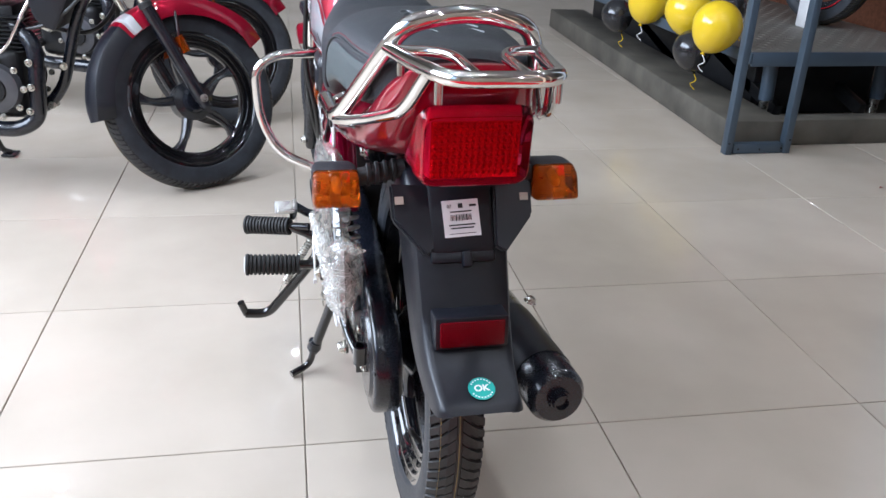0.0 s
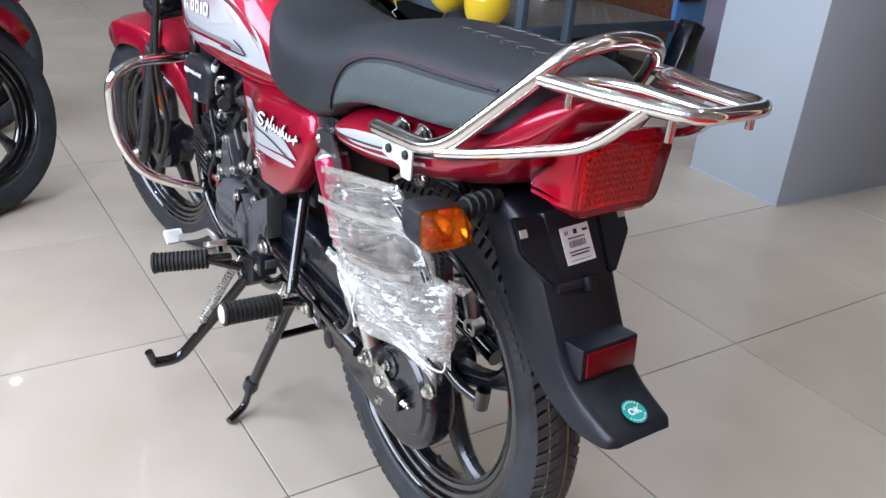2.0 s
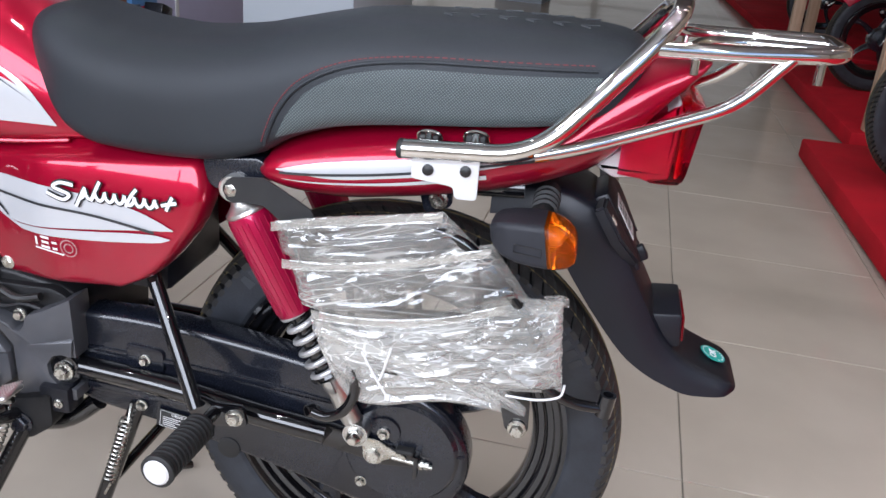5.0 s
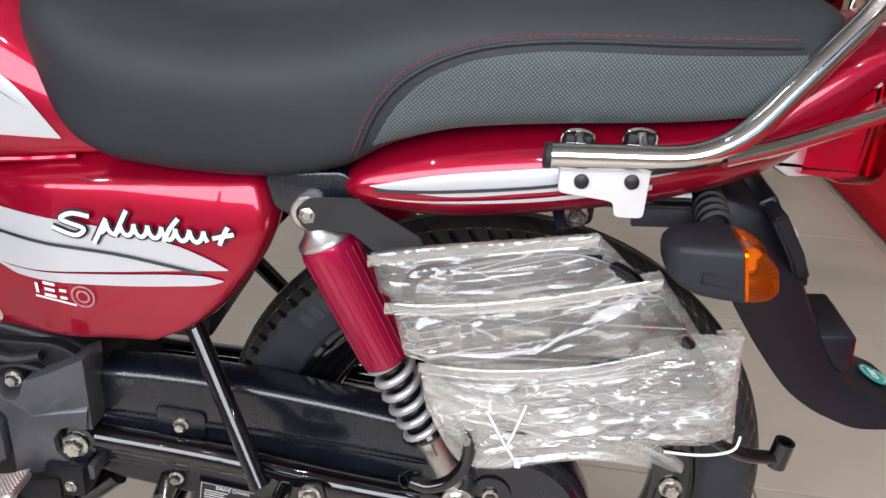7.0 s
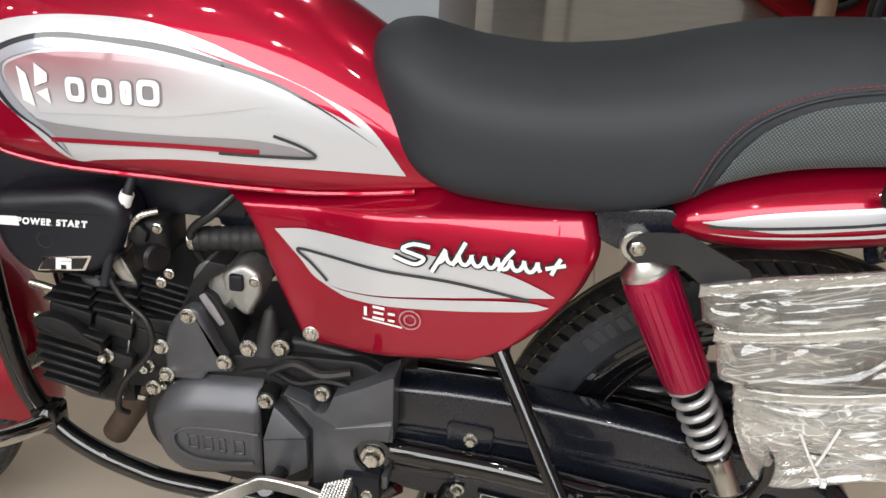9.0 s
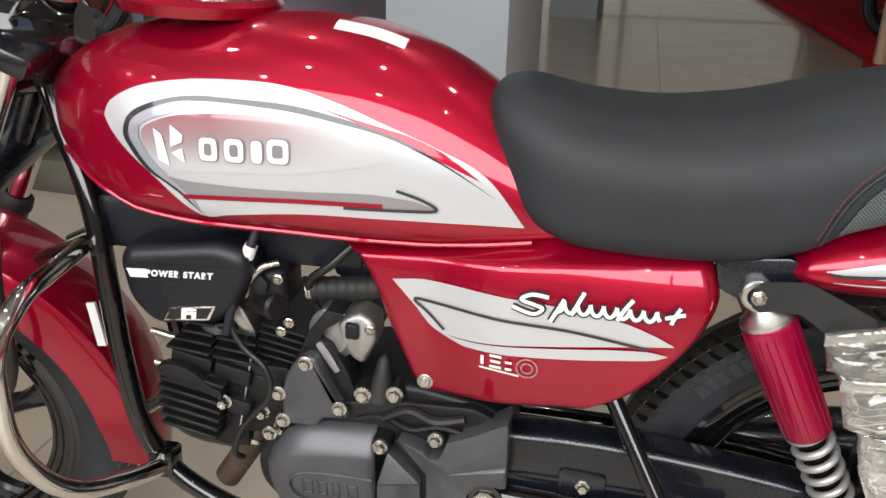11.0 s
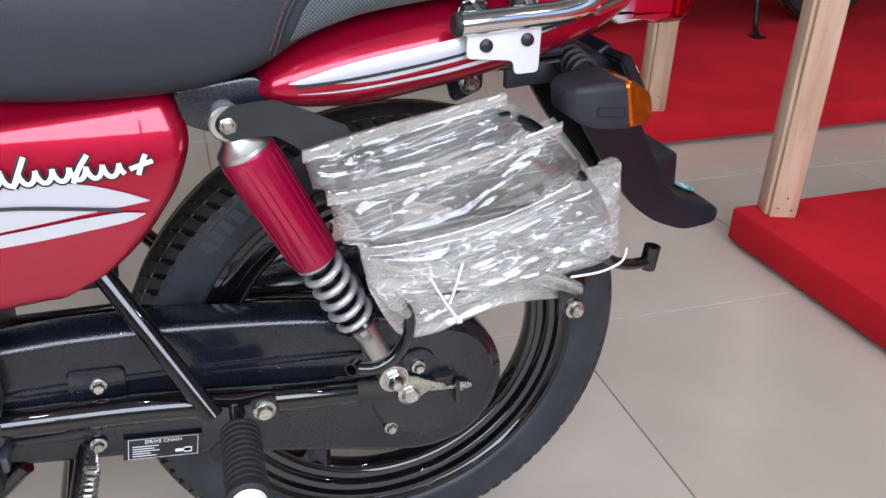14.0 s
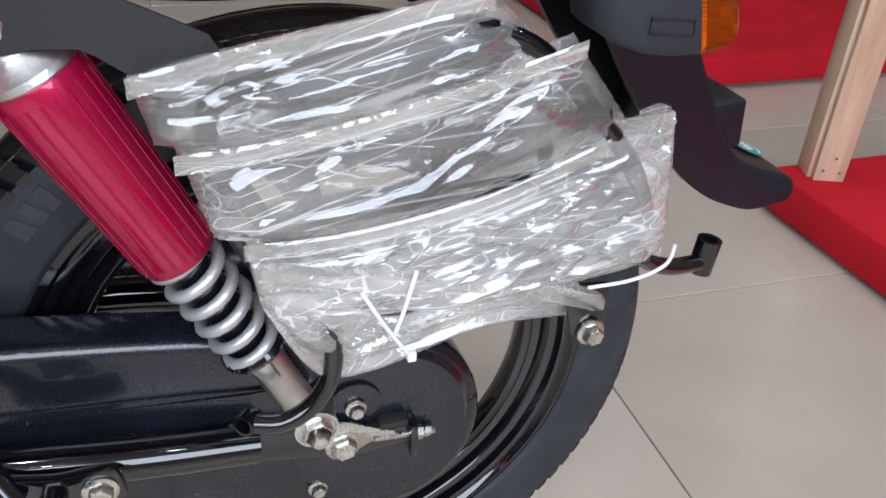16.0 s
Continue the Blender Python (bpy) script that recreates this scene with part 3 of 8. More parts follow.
for k, (x, y) in enumerate(p for p in LAMPS if p[0] > X0 + 0.2):
    if k == 0:
        lamp.matrix_basis = Matrix.Translation((x, y, H))
    else:
        copy_thing(lamp, Matrix.Translation((x, y, H)))

# ---- pillars ----


def pillar(name, corner, sx, sy, deg, label):
    m = Matrix.Translation((*corner, 0)) @ Matrix.Rotation(radians(deg), 4, "Z")
    bm = box((0, 0, 0), (sx, sy, H), 0.006, m=m)
    box((-0.004, -0.004, 0), (sx + 0.004, sy + 0.004, 0.004), 0, bm, m)
    return single(name, bm, PILLAR, label, "pillar", kind="structure")


pillar("pillar_near", (2.0, 0.70), 0.69, 0.44, -4.5, "square pale grey painted pillar standing on the tiled floor")
pillar("pillar_far", (8.18, 0.54), 0.5, 0.50, -6, "pale grey painted pillar far across the floor")

# ---- red carpeted stages ----


def stage(name, lo, hi, label, deg=0.0, z=0.095):
    m = Matrix.Rotation(radians(deg), 4, "Z")
    bm = box((lo[0], lo[1], 0.012), (hi[0], hi[1], z), 0.008, m=m)
    root = thing(name, (0, 0, 0), label, "stage", "display stages")
    part("carpet_cover", bm, CARPET, root)
    part("base_board", box((lo[0] + 0.03, lo[1] + 0.03, 0), (hi[0] - 0.03, hi[1] - 0.03, 0.013), m=m), GROUT, root, "dark recessed base")
    return root


stage("display_stage", (-1.9, -3.4), (0.645, -1.025), "low stage wrapped in bright red carpet on the tiles")
stage("display_stage", (1.255, -3.9), (3.0, -1.13), "low red carpeted stage with a wooden post at its corner")
stage("display_stage", (3.25, -3.9), (5.6, -1.40), "low red carpeted stage further along the wall")
stage("display_stage", (5.8, -4.0), (16.8, -1.58), "long red carpeted stage at the far side")


def post(x, y, z0, h, deg=0, label="square planed pine post standing on the red stage"):
    m = Matrix.Translation((x, y, 0)) @ Matrix.Rotation(radians(deg), 4, "Z")
    root = thing("wooden_post", (x, y, z0), label, "post", "stage posts")
    part("timber", box((-0.028, -0.038, z0), (0.028, 0.038, z0 + h), 0.003, m=m), PINE, root)
    part("cleat", box((-0.041, -0.030, z0), (-0.029, 0.030, z0 + h), 0.002, m=m), PINE, root, "thin pine batten fixed along the post")
    for dy, dz in ((-0.015, 0.02), (0.018, 0.024), (0.0, 0.05)):
        part("nail", bolt(m @ V(-0.043, dy, z0 + dz), (-1, 0, 0), 0.0028, 0.002, False), STEEL, root)


post(0.60, -1.115, 0.095, 2.2, -20)
post(1.36, -1.24, 0.095, 2.2, -10)
post(5.45, -1.47, 0.095, 2.2)
post(5.9, -1.66, 0.095, 2.2)
post(3.32, -1.50, 0.095, 2.2)

# ---- motorcycle lift with its low cement kerb ----
kerb = thing("cement_kerb", (1.8, 2.0, 0), "low grey cement kerb round the motorcycle lift", "kerb")
part("side", box((1.682, 1.915, 0), (1.94, 4.9, 0.125), 0.008, m=Matrix.Translation((1.68, 1.91, 0)) @ Matrix.Rotation(radians(-3.6), 4, "Z") @ Matrix.Translation((-1.68, -1.91, 0))), CONCRETE, kerb)
part("front", box((1.955, 1.945, 0), (2.92, 2.04, 0.115), 0.008), CONCRETE, kerb)
part("far_side", box((2.80, 2.044, 0), (2.93, 4.9, 0.115), 0.008), CONCRETE, kerb)

lift = thing("motorcycle_lift", (2.4, 3.0, 0), "steel scissor lift with a checker-plate deck and blue-grey legs", "motorcycle lift")
part("deck", box((1.80, 2.02, 0.365), (2.79, 4.75, 0.395), 0.004), CHECKER, lift, "worn checker-plate deck")
bm = bmesh.new()
for i in range(21):
    for j in range(56):
        x, y = 1.85 + i * 0.044, 2.06 + j * 0.048
        m = Matrix.Translation((x, y, 0.3955)) @ Matrix.Rotation(radians(45 if (i + j) % 2 else -45), 4, "Z")
        vs = [bm.verts.new(m @ V(a, b, c)) for a, b, c in ((-0.014, 0, 0), (0, -0.004, 0), (0.014, 0, 0), (0, 0.004, 0), (0, 0, 0.003))]
        for a, b in ((0, 1), (1, 2), (2, 3), (3, 0)):
            bm.faces.new((vs[a], vs[b], vs[4]))
tagged(part("tread_studs", bm, CHECKER, lift), kind="stuff")
part("edge_rail", box((1.79, 2.0, 0.335), (2.80, 2.016, 0.395), 0.003), BLUE_STEEL, lift)
part("edge_rail", box((1.776, 2.0, 0.345), (1.79, 4.76, 0.395), 0.003), BLUE_STEEL, lift)
for x in (2.02, 2.60):
    part("hydraulic_ram", tube([(x, 2.22, 0.0), (x, 2.2, 0.20)], 0.022), STEEL, lift)
    part("ram_sleeve", tube([(x, 2.2, 0.14), (x - 0.01, 2.2, 0.36)], 0.033), BLUE_STEEL, lift)
for y in (2.6, 3.6):
    for x in (2.1, 2.55):
        part("scissor_arm", box((x - 0.02, y - 0.4, -0.03), (x + 0.02, y + 0.4, 0.03), 0.003, m=Matrix.Translation((0, 0, 0.18)) @ Matrix.Translation((x, y, 0)) @ Matrix.Rotation(radians(15), 4, "X") @ Matrix.Translation((-x, -y, 0))), ENGINE_BLACK, lift)
# black block added in place of the deep shade under the deck
part("under_deck_shade", box((2.08, 2.42, 0.002), (2.74, 4.6, 0.30), 0.02), ENGINE_BLACK, lift)

# upright end frame in blue-grey box section
frame_stand = thing("steel_end_frame", (1.78, 1.86, 0), "upright blue-grey box-section steel frame at the lift", "steel frame")
for x in (1.66, 1.93):
    part("leg", box((x - 0.016, 1.84, 0), (x + 0.016, 1.88, 1.3), 0.003), BLUE_STEEL, frame_stand)
part("foot_bar", box((1.682, 1.845, 0.002), (1.908, 1.88, 0.045), 0.003), BLUE_STEEL, frame_stand)
part("top_bar", box((1.682, 1.845, 1.24), (1.908, 1.88, 1.28), 0.003), BLUE_STEEL, frame_stand)
for x, z in ((1.655, 0.05), (1.70, 0.025), (1.80, 0.022), (1.90, 0.025), (1.935, 0.06)):
    part("rivet", bolt((x, 1.841, z), (0, -1, 0), 0.005, 0.004, False), SATIN_BLACK, frame_stand)

# panelling and posters beyond the lift
panel = single("wood_panel", box((3.55, 2.3, 0.0), (3.62, 5.2, 2.6), 0.004), BROWN_WOOD, "brown laminate wall panel behind the lift", "wall panel", kind="structure")
poster = thing("poster_board", (3.0, 2.14, 0), "blue printed poster board with a framed white notice", "poster")
mp = Matrix.Translation((3.17, 2.12, 0)) @ Matrix.Rotation(radians(-4), 4, "Z")
part("board", box((-0.22, 0, 0.0), (0.0, 0.03, 1.7), 0.003, m=mp), POSTER_BLUE, poster)
part("notice_frame", box((-0.215, -0.02, 0.46), (-0.06, -0.003, 1.05), 0.004, m=mp), GLOSS_BLACK, poster)
part("notice", box((-0.20, -0.024, 0.485), (-0.075, -0.0205, 1.025), 0, m=mp), LABEL, poster)
part("red_band", box((-0.21, -0.006, 0.27), (-0.08, -0.003, 0.295), 0, m=mp), CARPET, poster)
part("red_band", box((-0.21, -0.006, 0.33), (-0.05, -0.003, 0.35), 0, m=mp), CARPET, poster)
part("green_band", box((-0.21, -0.006, 0.12), (-0.01, -0.003, 0.22), 0, m=mp), mat("green_print", (0.10, 0.30, 0.05), 0.5, vary=0.4, scale=12), poster)
lilac = thing("lilac_panel", (4.3, 2.13, 0), "pale lilac printed display panel standing behind the pillar", "display panel")
part("board", box((0.003, 0, 0.0), (2.5, 0.03, 2.0), 0.003, m=mp), POSTER_LILAC, lilac)
part("edge_strip", box((0.16, -0.008, 0.0), (0.19, -0.001, 2.0), 0.001, m=mp), LABEL, lilac, "white edge strip")
pump = thing("foot_pump", (2.80, 1.95, 0.115), "black hydraulic foot pump lying on the cement kerb", "foot pump")
mq = Matrix.Translation((2.80, 1.95, 0.165)) @ Matrix.Rotation(radians(20), 4, "Y")
part("pump_body", box((-0.05, -0.05, -0.04), (0.05, 0.05, 0.24), 0.008, m=mq), SATIN_BLACK, pump)
part("pedal", box((-0.12, -0.03, -0.045), (-0.03, 0.03, -0.03), 0.003, m=mq), STEEL, pump)

# ---- balloons ----


def balloon(at, r, material, label, tilt=0.0):
    root = thing("balloon", at, label, "balloon", "party balloons")
    a = V(math.sin(tilt), -0.4 * math.sin(tilt), -math.cos(tilt))
    prof = [(-r, 0)]
    for k in range(1, 14):
        t = math.pi * k / 14
        s = -math.cos(t)
        prof.append((s * r * (1.14 if s > 0 else 1.0), r * math.sin(t) * (1 - 0.10 * max(0, s))))
    prof += [(r * 1.16, r * 0.06), (r * 1.19, r * 0.05), (r * 1.24, r * 0.11), (r * 1.25, 0)]
    part("skin", lathe(prof, at, a, 28), material, root)
    end = Vector(at) + a * r * 1.24
    part("ribbon", tube(curve_points([end, end + V(0.01, -0.008, -0.03), end + V(-0.008, 0.006, -0.05), end + V(0.014, 0, -0.075)], 5), 0.0022, 6), ZIP if material is YELLOW_B else YELLOW_B, root)
    return root


BL, YL = "glossy black party balloon tied to the lift", "glossy yellow party balloon tied to the lift"
for at, r, c, tl in (((1.70, 3.262, 0.346), 0.086, BLACK_B, 0.3), ((1.73, 2.945, 0.472), 0.110, YELLOW_B, -0.2), ((1.72, 2.493, 0.490), 0.109, YELLOW_B, 0.2), ((1.66, 2.107, 0.486), 0.105, YELLOW_B, -0.3),
                     ((1.70, 2.36, 0.336), 0.090, BLACK_B, 0.2), ((1.77, 2.22, 0.552), 0.070, BLACK_B, 0.6)):
    balloon(at, r, c, YL if c is YELLOW_B else BL, tl)
zz = 0.09
for k in range(9):
    balloon((3.62 + 0.05 * (k % 2), 1.09 - 0.05 * (k % 3), zz), 0.085, BLACK_B if k % 2 == 0 else YELLOW_B, ("black" if k % 2 == 0 else "yellow") + " balloon in a standing balloon column", 0.4 * (-1) ** k)
    zz += 0.135

# dry petals and crumbs on the floor by the pillar
PETAL = mat("dried_red_petal", (0.16, 0.012, 0.012), 0.6)
for x, y, r, dz in ((2.285, 1.447, 0.020, 0.006), (2.067, 1.407, 0.010, 0.004), (2.07, 1.306, 0.008, 0.003), (2.16, 1.38, 0.006, 0.003), (-0.44, 1.66, 0.012, 0.005)):
    bm = bmesh.new()
    hub = bm.verts.new((x, y, dz))
    rim_ = [bm.verts.new((x + r * (1.0 if k % 2 else 0.7) * math.cos(k * 0.9), y + r * 0.6 * math.sin(k * 0.9), 0.0006 + 0.002 * (k % 3))) for k in range(7)]
    for k in range(7):
        bm.faces.new((hub, rim_[k], rim_[(k + 1) % 7]))
    single("fallen_petal", bm, PETAL, "small dried dark red petal lying on the tiles", "petal", "scattered petals", at=(x, y, 0))
# ---- the motorcycle on its centre stand ----
LEFT_X = V(-1, 0, 0)
bike = thing("motorcycle", (0, 0.6, 0), "red and silver commuter motorcycle, rear guard wrapped in clear film", "motorcycle")

# -- wheels --


def tyre_mesh(c, r, axis, fwd, w=0.041, depth=0.068, blocks=96, up=V(0, 0, 1)):
    """A tyre about axis: rounded sidewalls with moulded rings, a middle rib and slanted tread blocks with thin grooves between."""
    ax, f = Vector(axis).normalized(), Vector(fwd).normalized()
    bm = bmesh.new()
    half = [(0.66, depth), (0.78, depth * 0.985), (0.83, depth * 0.93), (0.90, depth * 0.90), (0.925, depth * 0.86), (0.93, depth * 0.82), (0.985, depth * 0.70), (1.015, depth * 0.58), (1.02, depth * 0.48),
            (1.0, depth * 0.38), (0.965, depth * 0.31), (0.955, depth * 0.285), (0.93, depth * 0.25), (0.80, 0.0165), (0.60, 0.0105), (0.30, 0.0072)]
    prof = [(-a * w, r - d) for a, d in half] + [(0, r - 0.0062)] + [(a * w, r - d) for a, d in reversed(half)]
    lathe(prof, c, ax, 120, bm)
    # crown faces between the tread blocks take the dark, shade-coloured rubber
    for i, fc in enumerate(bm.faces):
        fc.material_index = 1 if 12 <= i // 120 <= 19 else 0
    c, tread = Vector(c), bmesh.new()

    def surf(t, a, h):
        # a runs across the crown, -1 to 1
        k = abs(a)
        rad = r - 0.0030 - 0.0130 * k ** 2.2 + h
        e = c + (f * math.cos(t) + up * math.sin(t)) * rad
        return e + ax * (a * 0.88 * w)

    step = 2 * math.pi / blocks
    lathe([(-0.10 * w, r - 0.008), (-0.085 * w, r - 0.0002), (0.085 * w, r - 0.0002), (0.10 * w, r - 0.008)], c, ax, 120, tread)
    for s in (-1, 1):
        for k in range(blocks):
            t0 = k * step + (0.5 * step if s > 0 else 0)
            deep = 1.0 if k % 2 else 0.72
            for a0, a1, w0, sl0, sl1 in ((0.12, 0.44, 0.93, 0.0, 0.50), (0.44, 0.78, 0.76, 0.50, 1.05), (0.78, 1.10, 0.62 + 0.18 * (1 - deep), 1.05, 1.45)):
                q = []
                for h in (-0.004, 0.0026):
                    g = 0.0 if h < 0 else 0.02 * step
                    for a, tt in ((a0, sl0 * step + g), (a1, sl1 * step + g), (a1, (sl1 + w0) * step - g), (a0, (sl0 + w0) * step - g)):
                        q.append(tread.verts.new(surf(t0 + tt, s * a, h)))
                for fc in ((4, 5, 6, 7), (0, 1, 5, 4), (1, 2, 6, 5), (2, 3, 7, 6), (3, 0, 4, 7)):
                    tread.faces.new([q[i] for i in fc])
    return bm, tread


def tyre(parent, c, r, axis, fwd, w, depth, up=V(0, 0, 1)):
    body, tread = tyre_mesh(c, r, axis, fwd, w, depth, up=up)
    ob = part("tyre", body, (RUBBER, GROOVE_SHADE), parent, "black rubber tyre")
    tagged(part("tread", tread, TREAD, parent, "slanted tread blocks"), kind="stuff")
    ax, f_ = Vector(axis).normalized(), Vector(fwd).normalized()
    for k, a in ((0.0, r + 0.0001), (-0.62 * w, r - 0.0072)):
        ring = bmesh.new()
        lathe([(-0.0008, a - 0.0006), (-0.0007, a + 0.0003), (0.0007, a + 0.0003), (0.0008, a - 0.0006)], Vector(c) + ax * k, ax, 120, ring)
        part("paint_line", ring, TYRE_LINE, parent, "thin dull yellow factory line round the tread")
    return ob


def wheel(parent, c, r, axis, fwd, up=V(0, 0, 1), spokes=5, w=0.041, phase=0.3, twin=False, drum=0.06, depth=0.080):
    c, ax, f = Vector(c), Vector(axis).normalized(), Vector(fwd).normalized()
    wh = tyre(parent, c, r, ax, f, w, depth, up=up)
    ri = r - depth - 0.002
    rim = bmesh.new()
    half = [(0.027, 0.010), (0.033, 0.008), (0.034, 0.001), (0.031, -0.001), (0.029, -0.003), (0.030, -0.006), (0.029, -0.010), (0.022, -0.013), (0.021, -0.020), (0.0225, -0.0215), (0.021, -0.023),
            (0.014, -0.026), (0.013, -0.033), (0.0145, -0.0345), (0.0125, -0.036), (0.011, -0.041), (0.005, -0.043)]
    lathe([(-x, ri + d) for x, d in half] + [(x, ri + d) for x, d in reversed(half)] + [(0.012, ri - 0.004), (-0.012, ri - 0.004)], c, ax, 96, rim, True)
    part("rim", rim, GLOSS_BLACK, parent, "black cast alloy rim")
    for k in range(spokes):
        t = phase + 2 * math.pi * k / spokes
        bm = bmesh.new()
        for off in ((-0.09, 0.09) if twin else (0.0,)):
            rows = []
            for i in range(9):
                u = i / 8
                rad = 0.035 + (ri - 0.040 - 0.035) * u
                tt = t + off * (1.3 - 0.9 * (1 - u)) + 0.10 * math.sin(u * math.pi)
                d = f * math.cos(tt) + up * math.sin(tt)
                n = -f * math.sin(tt) + up * math.cos(tt)
                hw = (0.019 - 0.009 * u + (0.012 * max(0, u - 0.8) / 0.2)) * (0.7 if twin else 1)
                th = 0.019 - 0.008 * u
                p = c + d * rad
                rows.append([bm.verts.new(p + n * (a * hw) + ax * (b * th)) for a, b in ((-1, -0.55), (-0.55, -1), (0, -0.72), (0.55, -1), (1, -0.55), (1, 0.55), (0.55, 1), (0, 0.72), (-0.55, 1), (-1, 0.55))])
            for p, q in zip(rows, rows[1:]):
                for j in range(10):
                    bm.faces.new((p[j], p[(j + 1) % 10], q[(j + 1) % 10], q[j]))
        part("spoke", bm, SATIN_BLACK, parent)
    part("hub", lathe([(-0.045, 0.0), (-0.045, 0.035), (-0.03, 0.045), (-0.02, drum), (0.02, drum), (0.03, 0.045), (0.05, 0.035), (0.05, 0)], c, ax, 36), SATIN_BLACK, parent)
    return wh


R_AX = V(0.012, 0.009, 0.320)
rear = part("rear_wheel", lathe([(-0.10, 0), (-0.10, 0.008), (0.10, 0.008), (0.10, 0)], R_AX, (1, 0, 0), 16), STEEL, bike, "rear wheel with black alloy spokes")
wheel(rear, R_AX, 0.3085, (1, 0, 0), (0, 1, 0), phase=0.20, w=0.0405, depth=0.073)
bm = tube([R_AX + V(-0.004, -0.055, -0.175), R_AX + V(-0.018, -0.050, -0.160), R_AX + V(-0.020, -0.049, -0.150)], 0.0045, 10)
part("valve_stem", bm, GRIP, rear)
# raised bars and letters on the sidewall, as plain marks
bm = bmesh.new()
for t0, n in ((-0.85, 7), (1.0, 6), (2.6, 8)):
    for k in range(n):
        t = t0 - k * 0.055
        d, nn = V(0, math.cos(t), math.sin(t)), V(0, -math.sin(t), math.cos(t))
        p = R_AX + d * 0.272 + V(-0.0405, 0, 0)
        vs = [bm.verts.new(p + d * a + nn * b + V(x, 0, 0)) for x in (0.003, -0.0012) for a, b in ((-0.009, -0.004 - 0.002 * (k % 2)), (0.009, -0.005), (0.009, 0.004), (-0.009, 0.004 + 0.002 * (k % 3)))]
        for q in ((0, 1, 2, 3), (4, 5, 6, 7), (0, 1, 5, 4), (1, 2, 6, 5), (2, 3, 7, 6), (3, 0, 4, 7)):
            bm.faces.new([vs[i] for i in q])
tagged(part("sidewall_relief", bm, RUBBER_SIDE, rear, "raised plain marks on the sidewall"), kind="stuff")

# -- chain case --
CASE = [(0.47, 0.430), (0.40, 0.447), (0.285, 0.446), (0.16, 0.434), (0.06, 0.420), (0.0, 0.414), (-0.05, 0.400), (-0.088, 0.370), (-0.108, 0.325), (-0.104, 0.275), (-0.072, 0.232), (-0.02, 0.216),
        (0.04, 0.224), (0.10, 0.240), (0.20, 0.263), (0.30, 0.286), (0.46, 0.318)]
case = part("chain_case", slab(flat2(CASE, 3), -0.082, -0.035, 0.010, seg=3), SATIN_BLACK, bike, "enclosed satin black chain case")
bm = slab(flat2([(0.40, 0.398), (0.22, 0.392), (0.08, 0.380), (0.08, 0.374), (0.22, 0.384), (0.40, 0.389)], 3), -0.0855, -0.080, 0.002)
slab(flat2([(0.455, 0.34), (0.30, 0.337), (0.12, 0.325), (0.03, 0.305), (0.03, 0.297), (0.12, 0.313), (0.30, 0.325), (0.455, 0.33)], 3), -0.0855, -0.080, 0.002, bm)
lathe([(0.0, 0.078), (0.006, 0.072), (0.008, 0.0)], (-0.081, -0.02, 0.318), LEFT_X, 40, bm)
lathe([(0.0, 0.024), (0.009, 0.021), (0.011, 0.0)], (-0.082, 0.002, 0.3505), LEFT_X, 30, bm)
tube(curve_points([(-0.0822, -0.040, 0.390), (-0.0835, -0.054, 0.376), (-0.0835, -0.063, 0.358), (-0.0835, -0.071, 0.337), (-0.0835, -0.076, 0.327), (-0.083, -0.088, 0.326), (-0.078, -0.103, 0.327)], 5), 0.0035, 8, bm=bm)
slab(soften([(0.362, 0.412), (0.308, 0.409), (0.308, 0.374), (0.362, 0.374)], 0.009), -0.0868, -0.080, 0.0028, bm)
part("pressed_rib", bm, SATIN_BLACK, case)
bm = bmesh.new()
lathe([(0, 0), (0, 0.016), (0.004, 0.016), (0.0055, 0.012), (0.0055, 0)], (-0.079, 0.2203, 0.2720), LEFT_X, 24, bm)
part("inspection_plug", bm, GRIP, case, "round black rubber inspection plug")
for y, z in ((0.334, 0.391), (0.345, 0.317), (0.031, 0.264), (0.0018, 0.3505)):
    part("bolt", bolt((-0.0868 if z > 0.38 else -0.093 if z > 0.34 else -0.0845, y, z), LEFT_X, 0.0062, 0.008), STEEL, case)
lab = part("chain_label", box((-0.0865, 0.243, 0.286), (-0.0850, 0.323, 0.313), 0, m=Matrix.Translation((0, 0.283, 0.2995)) @ Matrix.Rotation(radians(7), 4, "X") @ Matrix.Translation((0, -0.283, -0.2995))), BLACK_INK, case, "black maintenance label with white print")
MLAB = Matrix.Translation((-0.0868, 0.283, 0.2995)) @ Matrix.Rotation(radians(7), 4, "X") @ LEFT
part("label_title", text_mesh("DRIVE CHAIN", 0.0062, MLAB @ Matrix.Translation((0.0, 0.0085, 0))), WHITE_INK, lab)
bm = bmesh.new()
for k, (wd, off) in enumerate(((0.026, -0.018), (0.022, -0.020), (0.027, -0.0175), (0.018, -0.022), (0.024, -0.019))):
    zz = 0.003 - k * 0.0031
    t = bmesh.new()
    bmesh.ops.create_grid(t, x_segments=1, y_segments=1, size=0.5, matrix=MLAB @ Matrix.Translation((off, zz, 0)) @ Matrix.Diagonal((wd, 0.0011, 1, 1)))
    join(bm, t)
for sx, sy, x, y in ((0.070, 0.0006, 0, 0.0125), (0.070, 0.0006, 0, -0.0128), (0.0006, 0.0255, -0.035, 0), (0.0006, 0.0255, 0.035, 0), (0.016, 0.004, 0.02, -0.006), (0.008, 0.007, 0.025, -0.006)):
    t = bmesh.new()
    bmesh.ops.create_grid(t, x_segments=1, y_segments=1, size=0.5, matrix=MLAB @ Matrix.Translation((x, y, 0)) @ Matrix.Diagonal((sx, sy, 1, 1)))
    join(bm, t)
part("label_bars", bm, WHITE_INK, lab)

